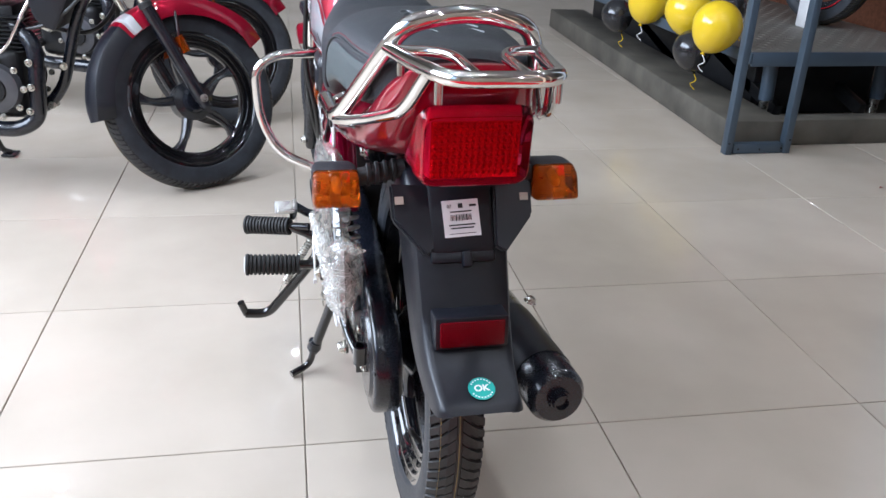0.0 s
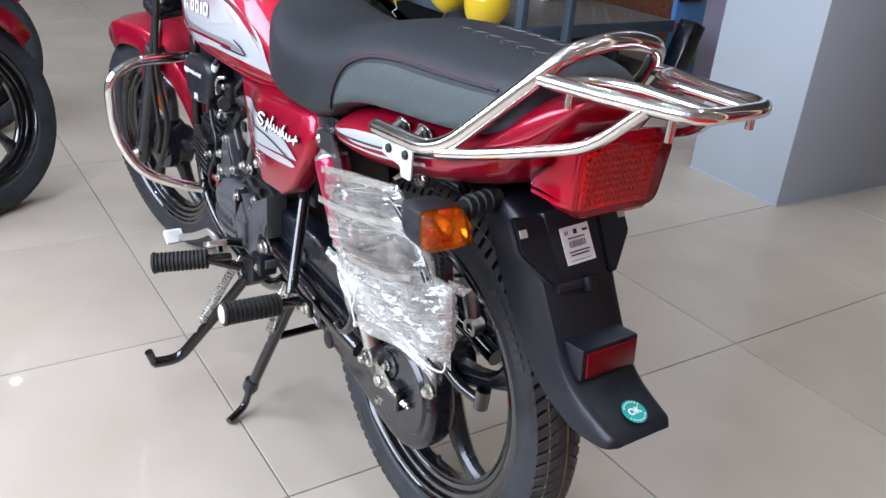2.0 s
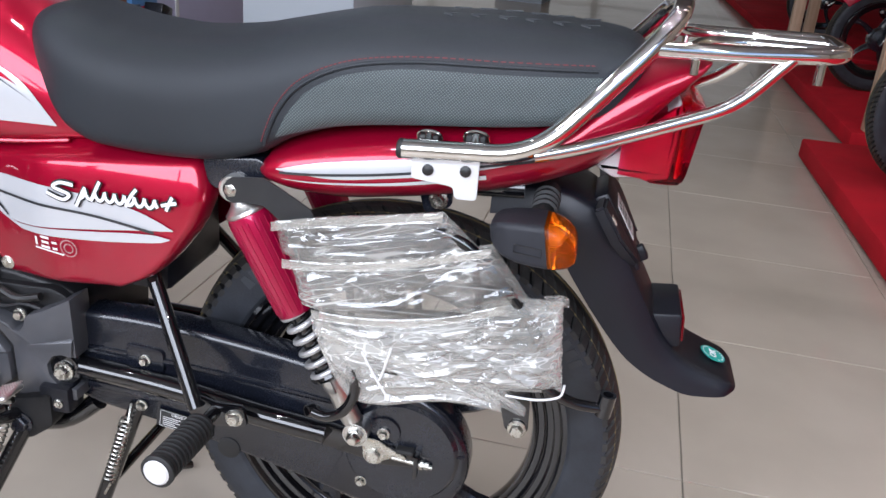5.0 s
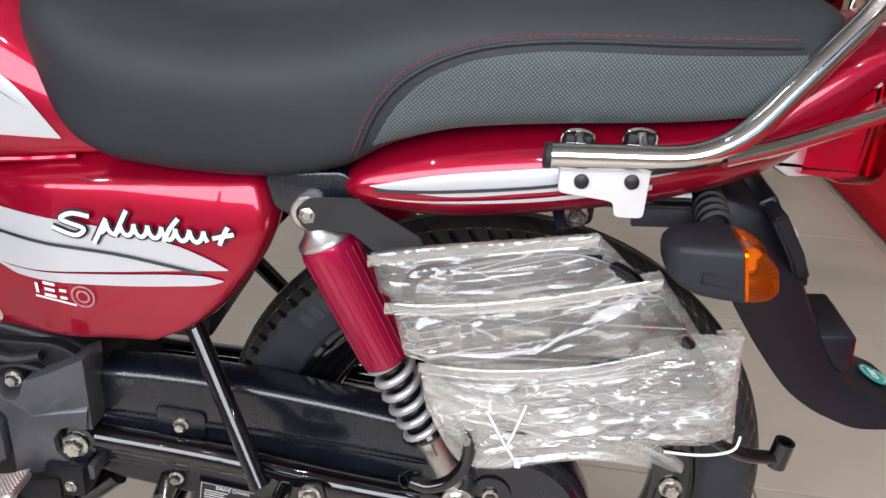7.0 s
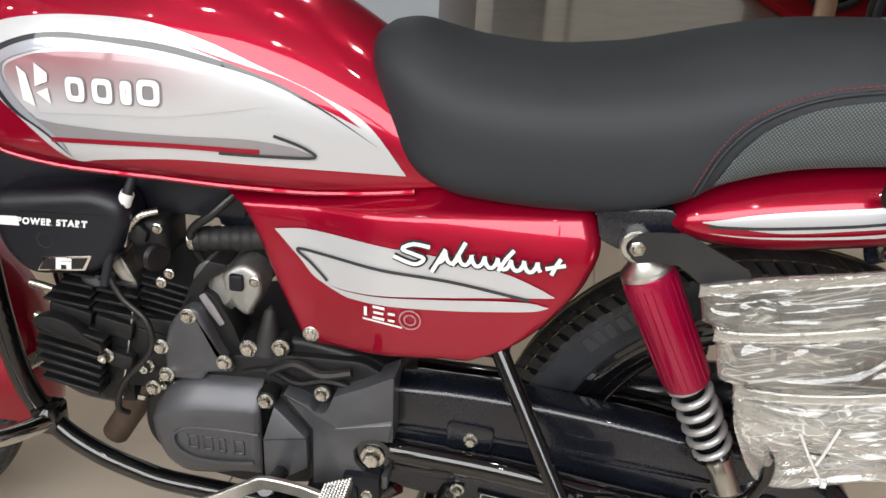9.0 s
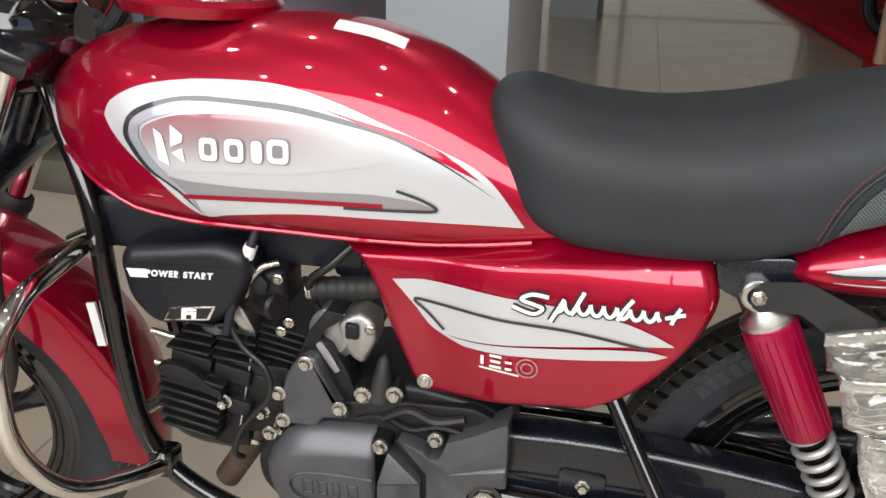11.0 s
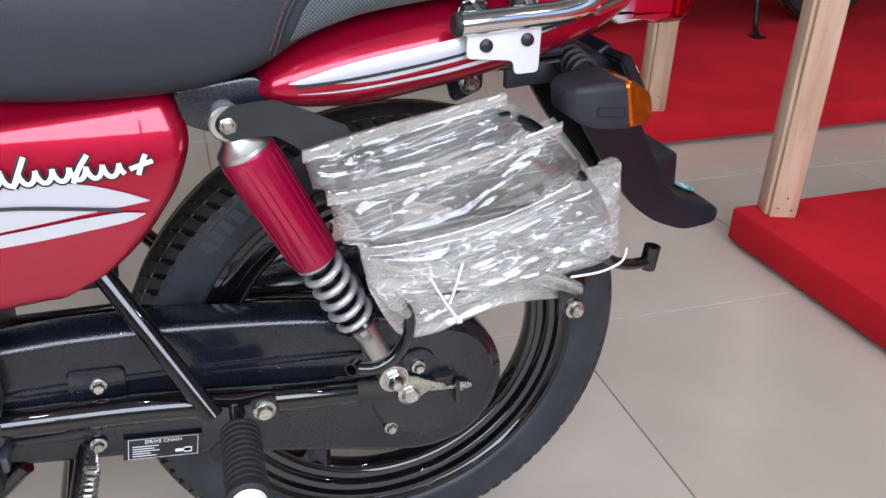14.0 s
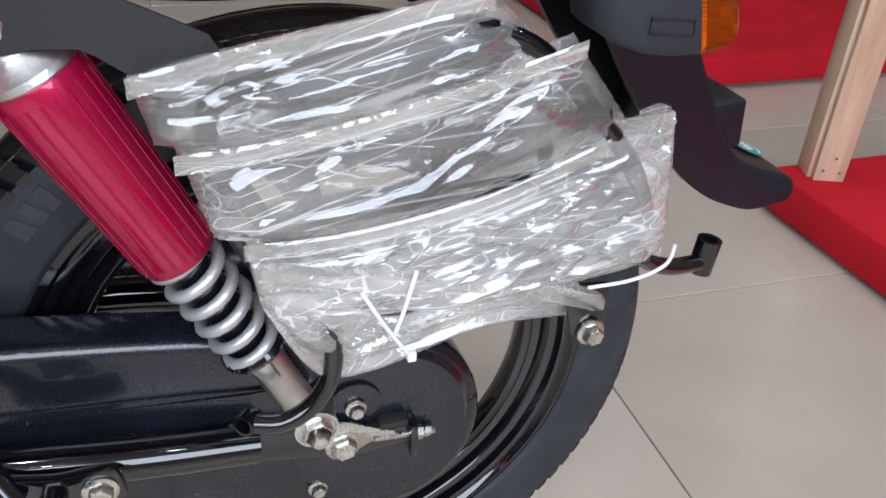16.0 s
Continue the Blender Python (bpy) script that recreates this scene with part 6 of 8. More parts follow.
part("reflector", box((-0.041, -0.0155, -0.0165), (0.041, -0.011, 0.0165), 0.002, m=rm), LENS_REFLECTOR, rb, "red rectangular reflector")
# round inspection sticker
sm_ = Matrix.Translation((0.011, -0.391, 0.4855)) @ Matrix.Rotation(radians(19), 4, "X")
st = part("ok_sticker", lathe([(0.0, 0.0165), (0.0006, 0.0165), (0.0006, 0)], (0, 0, 0), (0, 0, 1), 32), TEAL, mud, "round teal inspection sticker")
st.data.transform(Matrix.Translation(ORG[bike.name]))
st.data.transform(sm_)
st.data.transform(Matrix.Translation(-ORG[bike.name]))
part("ok_letters", text_mesh("OK", 0.0125, sm_ @ Matrix.Translation((0, 0, 0.0011)), 0.0004), WHITE_INK, st, "white letters")
bm = bmesh.new()
for k in range(22):
    a = 2 * math.pi * k / 22
    if abs(math.sin(a)) > 0.35:
        box((-0.0009, -0.0010, 0.0009), (0.0009, 0.0010, 0.0011), 0, bm, sm_ @ Matrix.Rotation(a, 4, "Z") @ Matrix.Translation((0.0135, 0, 0)))
part("sticker_marks", bm, WHITE_INK, st)

# -- indicators --


def indicator(s):
    root = part("indicator", tube([(s * 0.05, -0.165, 0.690), (s * 0.118 + 0.006, -0.160, 0.676)], [0.013, 0.012], 16), GRIP, bike, "amber indicator on a ribbed black stalk")
    bm = bmesh.new()
    for k in range(4):
        lathe([(-0.003, 0.012), (-0.002, 0.0155), (0.002, 0.0155), (0.003, 0.012)], (s * (0.072 + 0.011 * k) + 0.006, -0.164, 0.686 - 0.0018 * k), (1, 0, 0), 18, bm)
    part("stalk_rib", bm, GRIP, root)
    section = soften([(0.0315, 0.0225), (-0.0305, 0.0225), (-0.0305, -0.0235), (0.0315, -0.0235)], 0.0075, 4)
    cx = 0.006 + s * 0.148

    def shell(stations, cap0, cap1):
        t, rings = bmesh.new(), []
        for y, k, dz, kz in stations:
            rings.append([t.verts.new((cx + s * k * a * (1 - 1.8 * c), y + 0.20 * kz * c, 0.668 + kz * c + dz)) for a, c in section])
        n = len(section)
        for a, b in zip(rings, rings[1:]):
            for k in range(n):
                t.faces.new((a[k], a[(k + 1) % n], b[(k + 1) % n], b[k]))
        if cap0:
            t.faces.new(rings[0])
        if cap1:
            t.faces.new(rings[-1])
        return t
    hs = part("housing", shell(((-0.114, 0.38, 0.002, 0.30), (-0.117, 0.60, 0.0015, 0.52), (-0.125, 0.82, 0.001, 0.76), (-0.139, 0.95, 0, 0.91), (-0.156, 0.99, 0, 0.98), (-0.174, 1.0, 0, 1.0)), True, False), PLASTIC_GREY, root, "charcoal plastic housing", sharp=28)
    groove = [V(cx + s * 0.0318, y, z) for y, z in ((-0.142, 0.6685), (-0.170, 0.6665), (-0.1705, 0.6575), (-0.142, 0.660))]
    part("housing_groove", tube(groove, 0.0008, 6, True), BLACK_INK, hs, "thin pressed outline")
    ln = part("amber_lens", shell(((-0.1742, 0.992, 0, 0.992), (-0.182, 0.985, -0.0005, 0.95), (-0.190, 0.965, -0.001, 0.86), (-0.1965, 0.93, -0.002, 0.72), (-0.2010, 0.88, -0.0025, 0.56), (-0.2035, 0.80, -0.003, 0.40), (-0.2045, 0.70, -0.003, 0.28)), False, True), LENS_AMBER, root, "clear amber ribbed lens", sharp=28)
    part("reflector_bowl", shell(((-0.178, 0.95, 0, 0.94), (-0.170, 0.86, 0, 0.86), (-0.163, 0.60, 0, 0.60), (-0.160, 0.25, 0, 0.25)), False, True), CHROME, ln, "faceted bright reflector behind the lens", sharp=8)
    part("bulb", lathe([(-0.016, 0.0), (-0.016, 0.0062), (0.002, 0.0070), (0.009, 0.0050), (0.0115, 0)], (cx, -0.178, 0.668), (0, -1, 0), 14), WHITE_INK, ln)


indicator(-1)
indicator(1)

# -- chrome grab rail and carrier --
rail = part("grab_rail", tube(rounded([(-0.142, -0.011, 0.744), (-0.138, -0.148, 0.752), (-0.088, -0.250, 0.864), (-0.070, -0.272, 0.894), (-0.02, -0.278, 0.906), (0.02, -0.278, 0.906), (0.070, -0.272, 0.894), (0.088, -0.250, 0.864), (0.138, -0.148, 0.752), (0.142, -0.011, 0.744)], 0.045, 7), 0.0105, 18), CHROME, bike, "polished chrome grab rail with a luggage carrier")
part("carrier_loop", tube(rounded([(-0.088, -0.250, 0.864), (-0.074, -0.34, 0.866), (-0.056, -0.443, 0.872), (0.056, -0.443, 0.872), (0.074, -0.34, 0.866), (0.088, -0.250, 0.864)], 0.032, 6), 0.0085, 16), CHROME, rail)
for s in (-1, 1):
    part("inner_bar", tube(rounded([(s * 0.082, -0.285, 0.868), (s * 0.042, -0.300, 0.870), (s * 0.026, -0.335, 0.871), (s * 0.026, -0.438, 0.872)], 0.02, 5), 0.0058, 14), CHROME, rail)
    part("lower_stay", tube(rounded([(s * 0.138, -0.148, 0.752), (s * 0.125, -0.19, 0.762), (s * 0.108, -0.24, 0.778), (s * 0.082, -0.338, 0.813), (s * 0.066, -0.388, 0.866)], 0.03, 6), 0.0072, 14), CHROME, rail)
    part("rubber_plug", lathe([(0, 0.0), (0, 0.0108), (0.004, 0.0108), (0.006, 0.009), (0.006, 0)], (s * 0.142, -0.013, 0.744), (0, 1, 0), 18), GRIP, rail)
    for y, x in ((-0.294, 0.079), (-0.417, 0.061)):
        part("carrier_peg", tube([(s * x, y, 0.866), (s * x, y, 0.842)], 0.0045, 12), CHROME, rail)
    bm = slab(soften([(-0.022, 0.744), (-0.094, 0.744), (-0.094, 0.696), (-0.070, 0.695), (-0.068, 0.708), (-0.022, 0.712)], 0.005), -0.1385, -0.1355, 0.0008)
    br = part("rail_bracket", bm if s < 0 else flip(bm), PLATE_METAL, rail, "white coated rail bracket")
    for y, z in ((-0.040, 0.7235), (-0.080, 0.727)):
        bm = lathe([(0, 0.0062), (0.003, 0.0058), (0.0045, 0.003), (0.0045, 0)], (s * 0.1385, y, z), (s, 0, 0), 18)
        part("bracket_bolt", bm, BLACK_INK, br, "black bolt head")

# -- muffler on the right --
muf = part("muffler", lathe([(-0.02, 0.0), (-0.02, 0.016), (-0.012, 0.017), (-0.012, 0.036), (-0.004, 0.042), (0.0, 0.044), (0.05, 0.045), (0.30, 0.044), (0.38, 0.034), (0.44, 0.022), (0.44, 0.0)], (0.166, -0.245, 0.362), (-0.05, 1, -0.06), 40), SATIN_BLACK, bike, "satin black muffler")
part("outlet", lathe([(-0.026, 0.010), (-0.026, 0.013), (-0.01, 0.013), (-0.01, 0.010)], (0.166, -0.245, 0.362), (-0.05, 1, -0.06), 20, closed=True), SATIN_BLACK, muf)
part("heat_shield", lathe([(0.05, 0.0465), (0.22, 0.0465)], (0.166, -0.245, 0.362), (-0.05, 1, -0.06), 40), PLASTIC, muf)
part("exhaust_pipe", tube(rounded([(0.155, 0.19, 0.327), (0.13, 0.50, 0.27), (0.08, 0.75, 0.26), (0.03, 0.90, 0.31), (0.0, 0.885, 0.40)], 0.08, 7), 0.016, 14), SATIN_BLACK, muf)
part("muffler_bolt", bolt((0.178, -0.06, 0.415), (0.4, 0, 1), 0.008, 0.01), STEEL, muf)
# -- engine --
eng = part("engine", slab(soften([(0.735, 0.36), (0.70, 0.44), (0.63, 0.475), (0.54, 0.490), (0.45, 0.475), (0.42, 0.455), (0.425, 0.335), (0.48, 0.295), (0.60, 0.272), (0.69, 0.285), (0.73, 0.32)], 0.02), -0.078, 0.085, 0.008, seg=3), ENGINE_BLACK, bike, "black painted single-cylinder engine with graphite covers")
def facets(verts, faces, back, bevel=0.0012):
    """A cover of flat faces with its own depth at each corner, closed back to the plane x = back."""
    t = bmesh.new()
    v = [t.verts.new((-x, y, z)) for x, y, z in verts]
    for fc in faces:
        t.faces.new([v[k] for k in fc])
    rim = [e for e in t.edges if len(e.link_faces) == 1]
    geo = bmesh.ops.extrude_edge_only(t, edges=rim)["geom"]
    for e in geo:
        if isinstance(e, bmesh.types.BMVert):
            e.co.x = back
    bmesh.ops.recalc_face_normals(t, faces=t.faces)
    if bevel:
        bmesh.ops.bevel(t, geom=[e for e in t.edges if len(e.link_faces) == 2 and e.calc_face_angle(0) > 0.12], offset=bevel, segments=2, affect="EDGES", profile=0.5)
    return t


# flywheel cover: round nose, swelling face, a ridge under its sloping upper band
bm = bmesh.new()
grid = []
top_l = [(0.5745, 0.4375), (0.600, 0.436), (0.640, 0.433), (0.668, 0.426), (0.690, 0.412), (0.705, 0.391), (0.7145, 0.366)]
low_l = [(0.5745, 0.306), (0.602, 0.304), (0.640, 0.2965), (0.668, 0.294), (0.692, 0.306), (0.707, 0.332), (0.7145, 0.360)]
for i in range(41):
    y = 0.5745 + 0.140 * math.sin(math.pi / 2 * i / 40)
    zt, zl = (ease([a for a, _ in l], [b for _, b in l], y) for l in (top_l, low_l))
    nose = max(0.0, 1 - (max(0, y - 0.650) / 0.0646) ** 2) ** 0.5
    col = []
    for v, d in ((0, 0.0), (0.02, 0.006), (0.05, 0.013), (0.10, 0.019), (0.18, 0.023), (0.45, 0.0255), (0.70, 0.027), (0.76, 0.0285), (0.79, 0.0275), (0.88, 0.0195), (0.95, 0.013), (0.985, 0.008), (1, 0.0)):
        lip = 0.004 if i == 0 else 0.0
        col.append(bm.verts.new((-0.088 - max(0, d - lip) * nose, y, zl + (zt - zl) * v)))
    grid.append(col)
for a, b in zip(grid, grid[1:]):
    for k in range(len(a) - 1):
        bm.faces.new((a[k], b[k], b[k + 1], a[k + 1]))
bm.faces.new(grid[0] + [bm.verts.new((-0.07, 0.5745, 0.4375)), bm.verts.new((-0.07, 0.5745, 0.306))])
cv = part("flywheel_cover", bm, ENGINE_GREY, eng, "graphite flywheel cover with a plain raised badge", sharp=45)
oval = curve_points([(0, y, z) for y, z in ((0.575, 0.377), (0.611, 0.3775), (0.655, 0.375), (0.674, 0.366), (0.679, 0.354), (0.671, 0.339), (0.650, 0.331), (0.615, 0.331), (0.582, 0.336))], 6)
part("badge_ring", tube([V(-0.1135, q.y, q.z) for q in oval], 0.0022, 8), ENGINE_GREY, cv)
for k, wd in enumerate((0.014, 0.013, 0.010, 0.014)):
    y = 0.662 - k * 0.0185
    for y0, y1, z0, z1 in ((y - wd, y - wd + 0.0026, 0.346, 0.365), (y - 0.0026, y, 0.346, 0.365), (y - wd, y, 0.3625, 0.365), (y - wd, y, 0.346, 0.3485)):
        part("badge_bar", box((-0.1147, y0, z0), (-0.1125, y1, z1), 0.0005, seg=1), ENGINE_GREY, cv)
# panel between the covers
part("middle_panel", facets([(0.107, 0.5585, 0.4145), (0.1165, 0.5180, 0.3835), (0.1165, 0.5690, 0.3735), (0.1165, 0.5165, 0.342), (0.109, 0.5560, 0.3105), (0.109, 0.5715, 0.3105)], [(0, 1, 2), (2, 1, 3, 4, 5)], -0.085, 0.0018), ENGINE_GREY, eng, "graphite panel with one bright facet")
part("panel_seam", tube([(-0.1165, 0.5690, 0.3738), (-0.1168, 0.5180, 0.3838)], 0.0009, 6), BLACK_INK, eng)
COVB = soften([(0.546, 0.436), (0.516, 0.4245), (0.509, 0.4165), (0.500, 0.4165), (0.494, 0.424), (0.488, 0.441), (0.458, 0.455), (0.4205, 0.476), (0.4190, 0.390), (0.440, 0.3915), (0.4555, 0.386), (0.464, 0.372), (0.462, 0.356), (0.452, 0.345), (0.437, 0.341), (0.4235, 0.341), (0.4240, 0.324), (0.470, 0.315), (0.511, 0.313), (0.5115, 0.394)], 0.002, 2)
cb = part("sprocket_cover", slab(COVB, -0.1115, -0.07, 0.0012, seg=2), ENGINE_GREY, eng, "graphite sprocket cover cut out round the pivot bolt")
part("facet", facets([(0.1112, 0.4965, 0.396), (0.1155, 0.4205, 0.416), (0.1155, 0.4235, 0.3925), (0.1112, 0.4205, 0.4205)], [(0, 1, 2), (0, 3, 1)], -0.108, 0.0008), ENGINE_GREY, cb, "bright wedge facet")
part("cover_groove", slab(soften([(0.5500, 0.4320), (0.5175, 0.3900), (0.5135, 0.3150), (0.5110, 0.3150), (0.5125, 0.3940), (0.5460, 0.4360)], 0.001), -0.1085, -0.09, 0.0004), ENGINE_BLACK, cb)
part("cover_gap", box((-0.1125, 0.5717, 0.309), (-0.10, 0.5742, 0.434), 0.0005), BLACK_INK, eng)
for y, z, x in ((0.566, 0.4235, -0.110), (0.5035, 0.436, -0.100), (0.555, 0.480, -0.086), (0.593, 0.474, -0.086)):
    e_ = part("case_boss", lathe([(-0.02, 0.012), (0.0, 0.011), (0.0, 0)], (x, y, z), LEFT_X, 18), ENGINE_BLACK, eng)
    part("case_bolt", bolt((x, y, z), LEFT_X, 0.0068 if z < 0.46 else 0.0078, 0.008), STEEL, eng)
# upper case, breather and cable holder
part("upper_case", slab(soften([(0.66, 0.43), (0.62, 0.462), (0.56, 0.472), (0.46, 0.476), (0.43, 0.46), (0.43, 0.42), (0.62, 0.41)], 0.012), -0.088, 0.07, 0.006), ENGINE_BLACK, eng)
part("case_rib", tube(curve_points([(-0.086, 0.60, 0.442), (-0.092, 0.565, 0.452), (-0.092, 0.535, 0.440), (-0.092, 0.50, 0.448), (-0.092, 0.465, 0.442)], 6), 0.0045, 8), ENGINE_BLACK, eng)
bm = tube(curve_points([(-0.100, 0.565, 0.455), (-0.100, 0.535, 0.470), (-0.100, 0.505, 0.460), (-0.100, 0.470, 0.468)], 6), 0.0055, 8)
part("wire_clip", bm, CABLE, eng)
part("breather_neck", lathe([(0, 0.018), (0.012, 0.014), (0.05, 0.007), (0.06, 0.0)], (-0.075, 0.575, 0.468), (0, -0.1, 1), 18), GRIP, eng)
# chain tensioner cover, graphite
gc = part("cam_cover", slab(soften([(0.6885, 0.470), (0.683, 0.493), (0.672, 0.512), (0.657, 0.5235), (0.645, 0.521), (0.634, 0.491), (0.622, 0.466), (0.606, 0.446), (0.640, 0.441), (0.646, 0.428), (0.690, 0.427)], 0.006), -0.098, -0.045, 0.005, seg=3), ENGINE_GREY, eng, "graphite starter gear cover")
for y, z in ((0.657, 0.513), (0.692, 0.469), (0.618, 0.459), (0.688, 0.433), (0.706, 0.412)):
    part("case_bolt", bolt((-0.097, y, z), LEFT_X, 0.0068, 0.008), STEEL, eng)
# starter motor
sm = part("starter_motor", lathe([(-0.050, 0.0), (-0.050, 0.022), (-0.042, 0.031), (-0.012, 0.033), (0.05, 0.033), (0.05, 0)], (-0.022, 0.630, 0.535), (1, -0.12, -0.05), 30), CAST, eng, "dull cast starter motor with a black strap and white label")
bm = slab(soften([(0.674, 0.510), (0.657, 0.548), (0.636, 0.575), (0.616, 0.573), (0.622, 0.562), (0.640, 0.549), (0.650, 0.520)], 0.003, 2), -0.082, -0.040, 0.0012)
slab(soften([(0.651, 0.540), (0.632, 0.532), (0.612, 0.497), (0.603, 0.468), (0.622, 0.455), (0.645, 0.500), (0.664, 0.522)], 0.003, 2), -0.0805, -0.042, 0.0012, bm)
part("starter_strap", bm, ENGINE_BLACK, sm)
part("starter_cap", slab(soften([(0.628, 0.560), (0.600, 0.572), (0.582, 0.561), (0.580, 0.537), (0.597, 0.505), (0.611, 0.512), (0.626, 0.535)], 0.008), -0.074, -0.03, 0.007, seg=4), CAST, sm, "bright cast end cap")
part("cap_screw", bolt((-0.072, 0.588, 0.552), LEFT_X, 0.0045, 0.004), STEEL, sm)
part("cap_clip", box((-0.080, 0.600, 0.540), (-0.068, 0.616, 0.560), 0.003), PLASTIC, sm)
bm = slab(soften([(0.650, 0.531), (0.643, 0.536), (0.632, 0.520), (0.621, 0.500), (0.627, 0.496), (0.640, 0.514)], 0.002), -0.0832, -0.0815, 0.0003)
part("starter_label", bm, GREY_DECAL, sm)
# cylinder and head, leaning forward, with level fins
def lean(y, z, deg=11):
    return Matrix.Translation((0, y, z)) @ Matrix.Rotation(radians(deg), 4, "X") @ Matrix.Translation((0, -y, -z))


barrel = part("cylinder", box((-0.078, 0.700, 0.380), (0.060, 0.782, 0.478), 0.006), ENGINE_BLACK, eng)
part("barrel_core", box((-0.050, 0.690, 0.46), (0.050, 0.80, 0.515), 0.006), ENGINE_BLACK, barrel)
for k in range(6):
    z = 0.472 + k * 0.0098
    part("barrel_fin", box((-0.072, 0.682, z), (0.072, 0.742, z + 0.0038), 0.001, m=lean(0.71, 0.49), seg=1), ENGINE_BLACK, barrel)
part("barrel_panel", box((-0.0805, 0.708, 0.398), (-0.07, 0.750, 0.462), 0.003, m=lean(0.73, 0.43)), ENGINE_BLACK, barrel)
head_ = part("cylinder_head", box((-0.074, 0.752, 0.388), (0.070, 0.862, 0.488), 0.010), ENGINE_BLACK, eng)
for k in range(4):
    z = 0.486 + k * 0.0108
    for y0, y1 in ((0.806, 0.862 - 0.008 * k), (0.748 + 0.002 * k, 0.802)):
        part("head_fin", box((-0.086 + 0.004 * k, y0, z), (0.075, y1, z + 0.0042), 0.001, m=lean(0.81, 0.49, 6), seg=1), ENGINE_BLACK, head_)
part("rocker_panel", box((-0.0865, 0.806, 0.466), (-0.07, 0.858, 0.484), 0.003, m=lean(0.82, 0.47)), ENGINE_BLACK, head_)
part("rocker_panel", box((-0.0865, 0.756, 0.462), (-0.07, 0.802, 0.484), 0.003, m=lean(0.82, 0.47)), ENGINE_BLACK, head_)
part("head_core", box((-0.088, 0.795, 0.384), (-0.06, 0.864, 0.466), 0.006, m=lean(0.825, 0.43)), ENGINE_BLACK, head_)
for k in range(7):
    z = 0.384 + k * 0.0125
    part("head_fin", box((-0.100, 0.790, z), (-0.070, 0.872 - 0.0006 * (k - 4) ** 2, z + 0.0050), 0.0012, m=lean(0.825, 0.43), seg=1), ENGINE_BLACK, head_)
part("head_swoop", slab(flat2([(0.870, 0.470), (0.852, 0.479), (0.825, 0.474), (0.803, 0.456), (0.788, 0.449), (0.790, 0.440), (0.815, 0.448), (0.850, 0.458)], 3), -0.102, -0.085, 0.002), ENGINE_BLACK, head_)
part("gasket_edge", slab([(0.7555, 0.492), (0.7535, 0.492), (0.780, 0.366), (0.782, 0.366)], -0.0822, -0.06, 0), STEEL, head_, "bright gasket edge")
part("head_lower", box((-0.070, 0.770, 0.352), (0.05, 0.815, 0.392), 0.006), ENGINE_BLACK, head_)
part("clamp_block", box((-0.094, 0.756, 0.416), (-0.076, 0.786, 0.436), 0.003, m=lean(0.77, 0.426)), ENGINE_BLACK, head_)
for y, z, x in ((0.786, 0.434, -0.094), (0.744, 0.418, -0.081), (0.702, 0.463, -0.081), (0.703, 0.424, -0.081), (0.722, 0.400, -0.081)):
    part("head_bolt", bolt((x, y, z), LEFT_X, 0.0068, 0.012), STEEL, head_)
for z in (0.484, 0.440):
    part("head_stud", tube([(-0.05, 0.858, z), (-0.05, 0.900, z + 0.008)], 0.0048, 10), STEEL, head_)
part("inlet_ring", lathe([(0, 0.024), (0.010, 0.024), (0.012, 0.020)], (-0.05, 0.805, 0.512), (-0.1, 0.1, 1), 26), ENGINE_GREY, head_)
barrel.location, head_.location = (0, -0.014, 0.014), (0, -0.024, 0.012)
part("engine_cable", tube(curve_points([(-0.092, 0.748, 0.562), (-0.095, 0.746, 0.546), (-0.097, 0.732, 0.523), (-0.100, 0.706, 0.501), (-0.103, 0.702, 0.466), (-0.103, 0.739, 0.417), (-0.098, 0.753, 0.378), (-0.086, 0.748, 0.362)], 6), 0.0038, 10), CABLE, eng, "black cable looped over the engine")
part("exhaust_stub", tube(rounded([(-0.02, 0.74, 0.40), (-0.05, 0.752, 0.36), (-0.05, 0.79, 0.30)], 0.02), 0.017, 16), mat("rusty_brown_pipe", (0.06, 0.038, 0.026), 0.6, 0.2, vary=0.4, scale=40), eng, "brown scorched pipe")
part("stub_collar", lathe([(0, 0.020), (0.006, 0.020)], (-0.045, 0.748, 0.372), (-0.1, 0.3, -1), 20), STEEL, eng)
part("brace_tube", tube([(-0.066, 0.905, 0.385), (0.02, 0.86, 0.40)], 0.009, 12), STEEL, eng)
# throttle body, hose and intake box
tb = part("throttle_body", box((-0.080, 0.684, 0.566), (-0.02, 0.728, 0.618), 0.012, seg=3), ENGINE_BLACK, eng, "black throttle body with plated screws")
part("throttle_motor", lathe([(-0.026, 0.0), (-0.026, 0.014), (-0.020, 0.016), (0.004, 0.0165), (0.008, 0.013), (0.008, 0.0)], (-0.080, 0.698, 0.572), (-0.6, -0.75, 0.1), 26), ENGINE_BLACK, tb)
part("intake_flange", box((-0.07, 0.735, 0.520), (-0.02, 0.755, 0.562), 0.006, m=Matrix.Translation((0, 0.745, 0.54)) @ Matrix.Rotation(radians(-28), 4, "X") @ Matrix.Translation((0, -0.745, -0.54))), ALLOY, tb, "cast alloy inlet neck")
part("throttle_cap", lathe([(0, 0.013), (0.008, 0.012), (0.010, 0.006), (0.010, 0)], (-0.079, 0.714, 0.600), LEFT_X, 6), ENGINE_BLACK, tb)
part("throttle_rail", tube(curve_points([(-0.082, 0.690, 0.628), (-0.090, 0.706, 0.624), (-0.090, 0.722, 0.606), (-0.085, 0.730, 0.585)], 6), 0.0042, 10), STEEL, tb)
